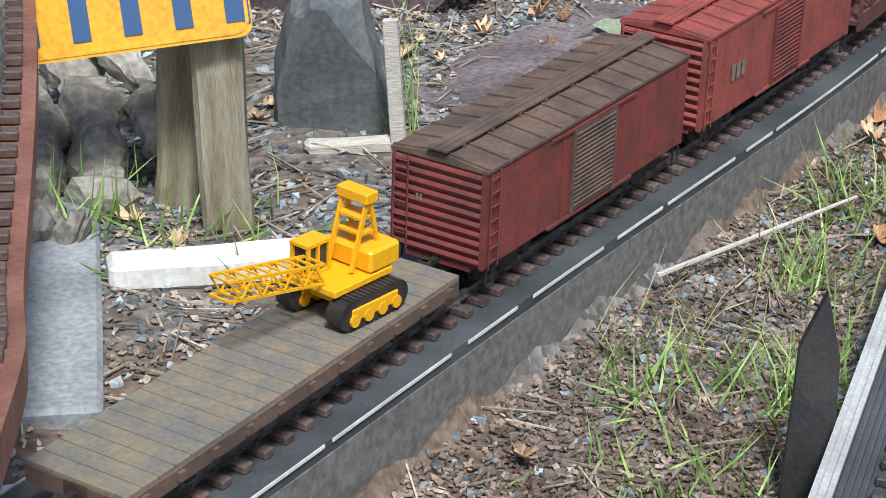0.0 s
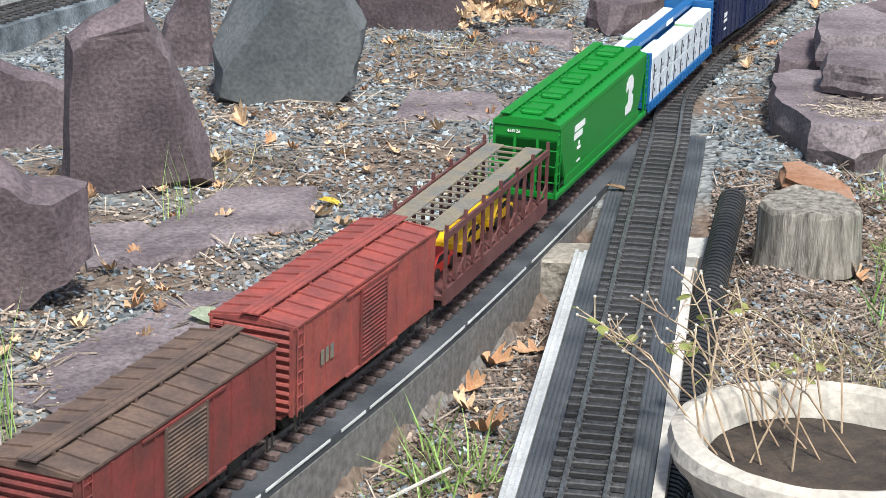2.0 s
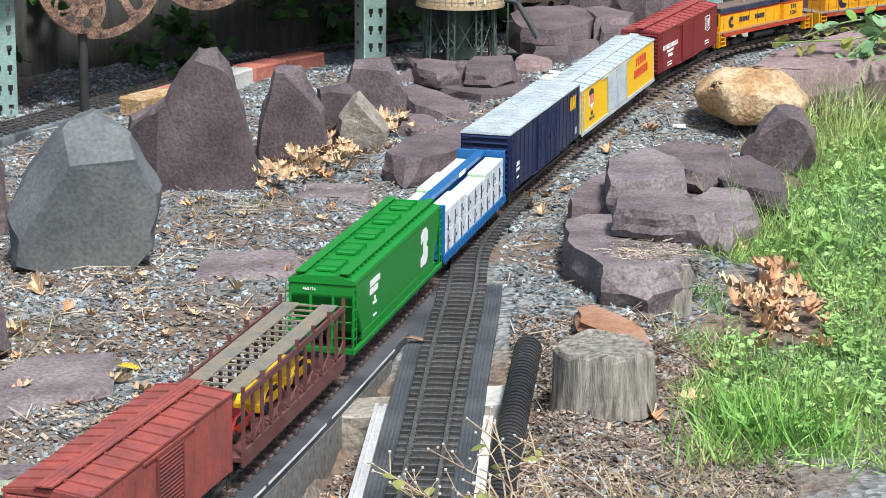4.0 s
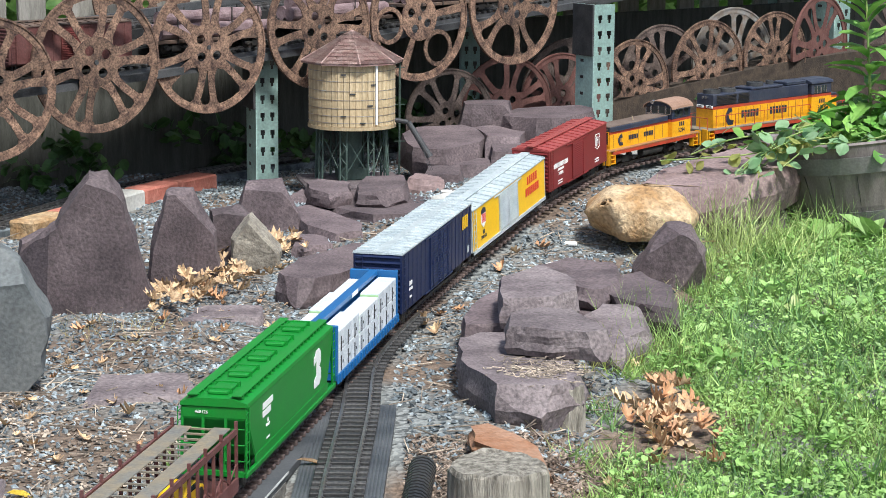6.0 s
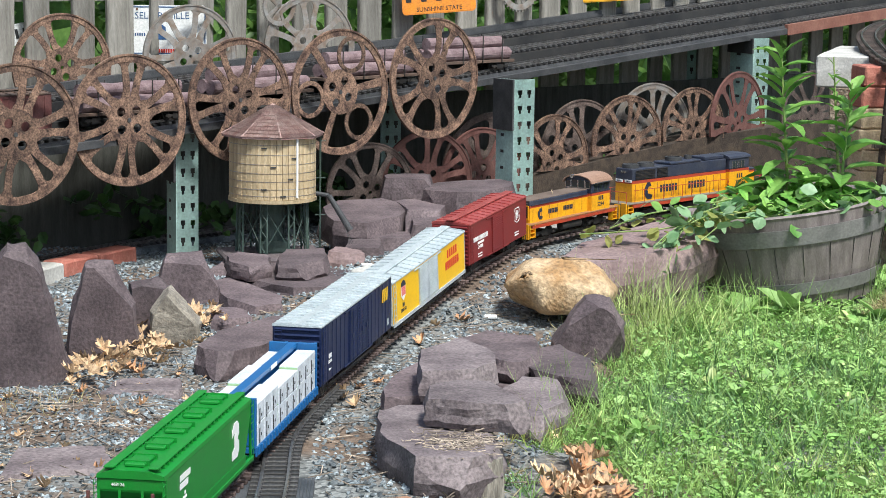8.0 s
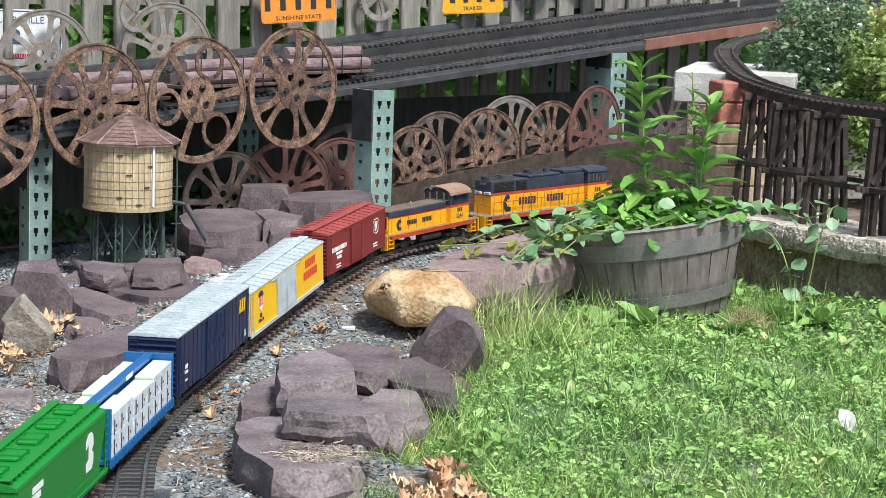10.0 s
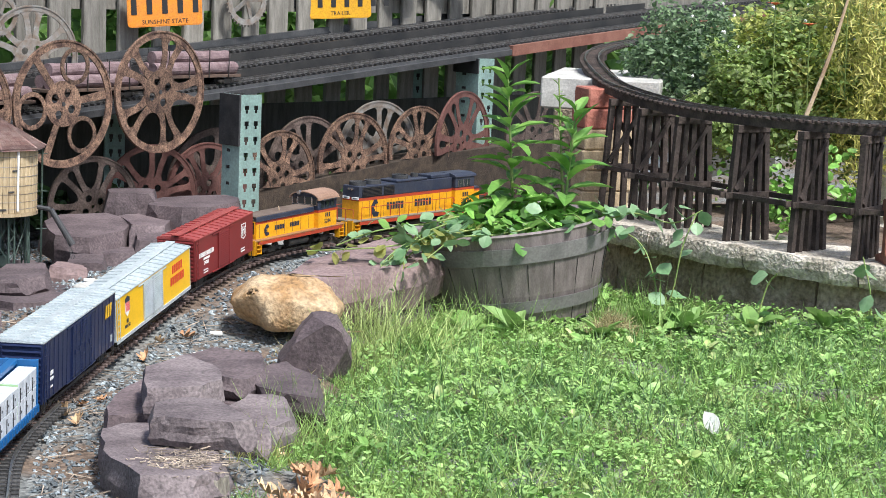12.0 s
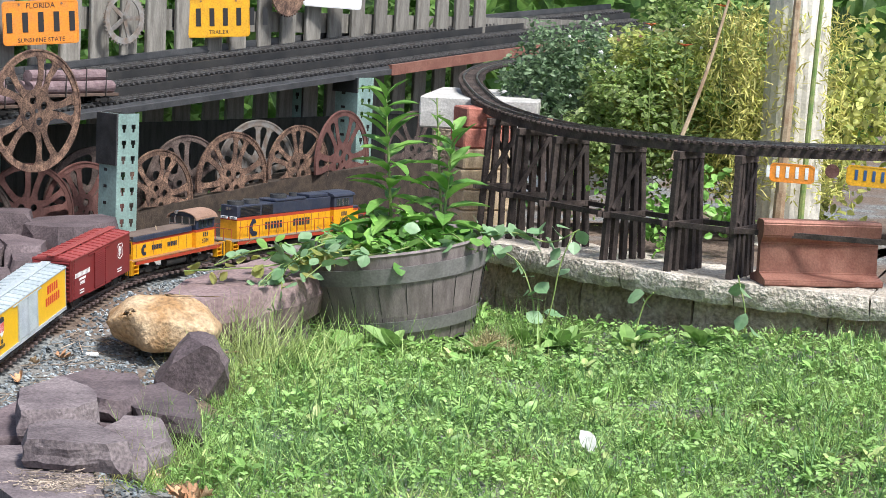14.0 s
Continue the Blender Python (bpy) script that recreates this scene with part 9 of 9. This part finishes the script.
def stalk(name, label, pts, r, mat, category="plant"):
    bm = bmesh.new()
    ln = Line(pts, 12)
    n = 14
    for i in range(n):
        a, b = ln.length * i / n, ln.length * (i + 1) / n
        rod(bm, ln.at(a), ln.at(b), r * (1 - 0.5 * i / n), 7, r * (1 - 0.5 * (i + 1) / n))
    return tagged(part(name, bm, mat), label, category)


stalk("plant_stalk", "thick brown dried stalk leaning by the column", [(2.47, 6.30, 0.16), (2.48, 6.30, 0.55), (2.50, 6.32, 1.1)], 0.020, "dry_stem", "stalk")
stalk("plant_stalk", "green upright stalk in front of the column", [(2.53, 6.26, 0.16), (2.54, 6.26, 0.6), (2.57, 6.28, 1.15)], 0.011, "stem", "stalk")
stalk("plant_stalk", "pale leaning stalk behind the track", [(2.13, 6.35, 0.45), (2.24, 6.40, 0.72), (2.33, 6.45, 1.0)], 0.008, "dry_stem", "stalk")
for x, y, z in ((2.10, 6.55, 0.86), (2.20, 6.50, 0.80), (2.32, 6.5, 0.93)):
    c = thing("red_flower", "small orange-red flower on a thin stem", "flower", pose(x, y, z))
    bm = bmesh.new()
    for k in range(7):
        oval_leaf(bm, pose(0, 0, 0, 0, -25, 51 * k) @ Matrix.Scale(0.028, 4), 0.4)
    part("petals", bm, "flower", c)
    bm = bmesh.new()
    rod(bm, (0, 0, 0), (0.02, 0.03, -0.35), 0.0018, 5)
    part("stem", bm, "stem", c)

# ---------------------------------------------------------------- plants in the barrel
def leafy_plant(label, base, height, leaves, size, width, mat, seed, lean=0.1, droop=20):
    c = thing("tall_plant", label, "plant", pose(*base), "plants in the barrel")
    rr = random.Random(seed)
    bm = bmesh.new()
    tip = Vector((rr.uniform(-lean, lean) * height, rr.uniform(-lean, lean) * height, height))
    rod(bm, (0, 0, 0), tip, 0.006, 7, 0.002)
    part("stem", bm, "stem", c)
    for k in range(leaves):
        u = 0.12 + 0.86 * k / leaves
        p = tip * u
        s = size * (1.1 - 0.55 * u)
        bm = bmesh.new()
        oval_leaf(bm, Matrix.Translation(p) @ pose(0, 0, 0, rr.uniform(-15, 15), -rr.uniform(5, 55) * (0.5 + u) + droop * (1 - u), 137.5 * k + rr.uniform(-20, 20)) @ Matrix.Scale(s, 4), width, 0.25)
        part("leaf", bm, mat, c)
    return c


BX, BY, BZ = 1.21, 5.98, 0.165
leafy_plant("tall bright green plant with lance-shaped leaves", (BX - 0.03, BY - 0.02, BZ), 0.50, 44, 0.15, 0.21, "bright", 1)
leafy_plant("tall bright green plant with lance-shaped leaves", (BX + 0.10, BY - 0.04, BZ), 0.40, 26, 0.16, 0.23, "bright", 2)
leafy_plant("thin green plant with small leaves", (BX + 0.13, BY + 0.05, BZ), 0.47, 26, 0.055, 0.22, "bright", 3, 0.15)
g = np.random.default_rng(12)
n = 460
rr = 0.235 * np.sqrt(g.uniform(0, 1, n))
aa = g.uniform(0, 2 * np.pi, n)
sz = g.uniform(0.022, 0.055, n)
scatter("barrel_vines", "round green vine leaves filling the barrel", "vine", "bright", WEED, WEEDF, turns(n, 0.5, g), np.stack([BX + rr * np.cos(aa), BY + rr * np.sin(aa), BZ + 0.04 + g.uniform(0, 0.11, n) * (1.2 - rr / 0.25)], 1), np.stack([sz, sz * 0.95, sz], 1), 0.05)


def vine(label, pts, leaves, size, seed, mat="vine"):
    c = thing("trailing_vine", label, "vine", group="trailing vines")
    rr = random.Random(seed)
    ln = Line(pts, 14)
    bm = bmesh.new()
    n = 22
    for i in range(n):
        rod(bm, ln.at(ln.length * i / n), ln.at(ln.length * (i + 1) / n), 0.0022, 5)
    part("stem", bm, "stem", c)
    for k in range(leaves):
        p = ln.at(ln.length * (k + 0.5) / leaves) + Vector((rr.gauss(0, 0.012), rr.gauss(0, 0.012), rr.gauss(0, 0.012)))
        bm = bmesh.new()
        oval_leaf(bm, Matrix.Translation(p) @ pose(0, 0, 0, rr.uniform(-50, 50), rr.uniform(-40, 60), rr.uniform(0, 360)) @ Matrix.Scale(size * rr.uniform(0.7, 1.2), 4), 0.52, 0.12)
        part("leaf", bm, mat, c)


VL = "trailing vine with round pale green leaves over the rim"
vine(VL, [(1.0, 5.86, 0.24), (0.90, 5.76, 0.20), (0.78, 5.70, 0.18), (0.66, 5.70, 0.17), (0.56, 5.72, 0.16)], 26, 0.040, 1, "bush_light")
vine(VL, [(1.0, 5.84, 0.24), (0.88, 5.74, 0.21), (0.77, 5.66, 0.15), (0.74, 5.63, 0.08)], 14, 0.046, 2)
vine(VL, [(0.98, 5.82, 0.24), (0.86, 5.72, 0.20), (0.80, 5.64, 0.11), (0.79, 5.60, 0.02)], 12, 0.046, 3)
vine(VL, [(1.0, 5.84, 0.25), (0.90, 5.76, 0.24), (0.74, 5.70, 0.22), (0.64, 5.70, 0.18)], 18, 0.046, 4)
for k, (dx, dy) in enumerate(((-0.05, -0.02), (0.03, 0.03), (0.10, -0.03), (0.0, 0.08))):
    vine(VL, [(1.05 + dx, 5.80 + dy, 0.22), (0.96 + dx, 5.74 + dy, 0.215), (0.86 + dx, 5.70 + dy, 0.17 + 0.02 * k), (0.78 + dx, 5.66 + dy, 0.10 + 0.03 * k)], 20, 0.043, 40 + k, ("vine", "bush_light", "vine", "bright")[k])
for k, (x0, y0, z0) in enumerate(((1.08, 5.74, 0.205), (1.20, 5.74, 0.215), (1.30, 5.78, 0.225), (1.38, 5.86, 0.235))):
    vine(VL, [(x0, y0 + 0.10, z0 + 0.03), (x0 + 0.02, y0 + 0.02, z0 + 0.04), (x0 + 0.05, y0 - 0.01, z0 + 0.02), (x0 + 0.10, y0, z0 + 0.03)], 9, 0.045, 50 + k, ("bright", "vine")[k % 2])
vine(VL, [(1.40, 5.90, 0.25), (1.50, 5.84, 0.27), (1.60, 5.80, 0.25), (1.68, 5.78, 0.29)], 16, 0.052, 5)
vine(VL, [(1.44, 5.90, 0.23), (1.51, 5.80, 0.19), (1.54, 5.74, 0.10), (1.55, 5.72, 0.0)], 12, 0.055, 6)
vine(VL, [(1.55, 5.70, -0.04), (1.58, 5.68, 0.08), (1.60, 5.68, 0.20), (1.64, 5.70, 0.29)], 7, 0.05, 7)
vine(VL, [(1.80, 5.62, -0.02), (1.83, 5.62, 0.10), (1.85, 5.60, 0.14)], 5, 0.06, 8)
vine(VL, [(2.05, 5.40, 0.02), (2.04, 5.38, 0.12), (2.02, 5.40, 0.22)], 5, 0.05, 9)
for k, (x, y) in enumerate(((1.50, 5.72), (1.62, 5.66), (1.78, 5.58), (1.95, 5.46), (1.12, 5.62), (0.98, 5.60), (1.35, 5.55))):
    c = thing("dock_weed", "broad-leaved weed at the wall's foot", "weed", pose(x, y, gz(x, y)), "broad-leaved weeds")
    rr = random.Random(70 + k)
    for j in range(9):
        bm = bmesh.new()
        oval_leaf(bm, pose(0, 0, 0.01, rr.uniform(-20, 20), -rr.uniform(15, 65), 40 * j + rr.uniform(-15, 15)) @ Matrix.Scale(rr.uniform(0.07, 0.11), 4), 0.34, 0.35)
        part("leaf", bm, "weed", c)

# dry flowering weed by the stone pot
for k in range(22):
    rr = random.Random(200 + k)
    bx, by = 0.02 + rr.uniform(-0.07, 0.12), 2.25 + rr.uniform(-0.08, 0.12)
    c = thing("dry_weed", "spindly dry weed with tiny seed heads by the pot", "weed", pose(bx, by, 0.01), "dry weeds by the pot")
    bm = bmesh.new()
    tip = Vector((rr.uniform(-0.16, 0.04), rr.uniform(0.0, 0.22), rr.uniform(0.06, 0.16)))
    mid = tip * 0.5 + Vector((rr.uniform(-0.02, 0.02), rr.uniform(-0.02, 0.02), 0.03))
    rod(bm, (0, 0, 0), mid, 0.0013, 5)
    rod(bm, mid, tip, 0.001, 5)
    tips = [tip]
    for j in range(5):
        a = mid.lerp(tip, rr.random())
        b = a + Vector((rr.uniform(-0.03, 0.03), rr.uniform(-0.03, 0.03), rr.uniform(0.005, 0.03)))
        rod(bm, a, b, 0.0007, 4)
        tips.append(b)
    part("stems", bm, "dry_stem", c)
    bm = bmesh.new()
    for b in tips:
        bmesh.ops.create_icosphere(bm, subdivisions=1, radius=0.0022, matrix=Matrix.Translation(b))
    tagged(part("seed_heads", bm, "bleached", c), kind="stuff")
    if k % 2:
        for j in range(3):
            bm = bmesh.new()
            oval_leaf(bm, Matrix.Translation(mid.lerp(tip, rr.random())) @ pose(0, 0, 0, rr.uniform(-40, 40), rr.uniform(-30, 40), rr.uniform(0, 360)) @ Matrix.Scale(rr.uniform(0.012, 0.022), 4), 0.45)
            part("leaf", bm, "bush_light", c)
g = np.random.default_rng(31)
n = 380
px, py = g.normal(0.16, 0.10, n), g.normal(2.62, 0.14, n)
blades("dry_grass", "matted dry stems round the stump and pot", "grass_dry", px, py, g.uniform(0.04, 0.10, n), np.full(n, 0.0016), 0.9)

# small loose things
bm = bmesh.new()
rod(bm, (0, 0, 0), (0.30, 0.10, 0.012), 0.0035, 7, 0.002)
tagged(part("dry_stick", bm, "bleached", m=pose(-0.50, 2.02, -0.075, 0, 0, 40)), "thin bleached stick leaning by the side board", "stick")
bm = bmesh.new()
prism(bm, [(-0.022, 0), (0.022, 0), (0.020, 0.14), (0.004, 0.20), (-0.016, 0.15)], -0.006, 0.006)
rough_up(bm, 0.002, 30, 4)
tagged(part("black_shard", bm, "black_pipe", m=pose(-0.275, 1.66, -0.10, 80, 0, 15)), "black weathered plastic shard standing in the mulch", "shard")
block("flat_stone", "pale flat stone in the mulch", -0.42, 1.52, -0.11, 30, 0.10, 0.07, 0.02, "pale_rock", "stone", seed=80)
for k, (x, y) in enumerate(((0.30, 5.30), (0.02, 5.42), (0.0, 5.46), (-0.02, 5.9), (0.24, 5.12))):
    bm = bmesh.new()
    box(bm, -0.016, 0.016, -0.006, 0.006, 0, 0.009, 0.002)
    tagged(part("white_chip", bm, "white", m=pose(x, y, gz(x, y) + 0.003, 8, 0, 60 * k)), "small white chip in the gravel", "chip", "white chips")
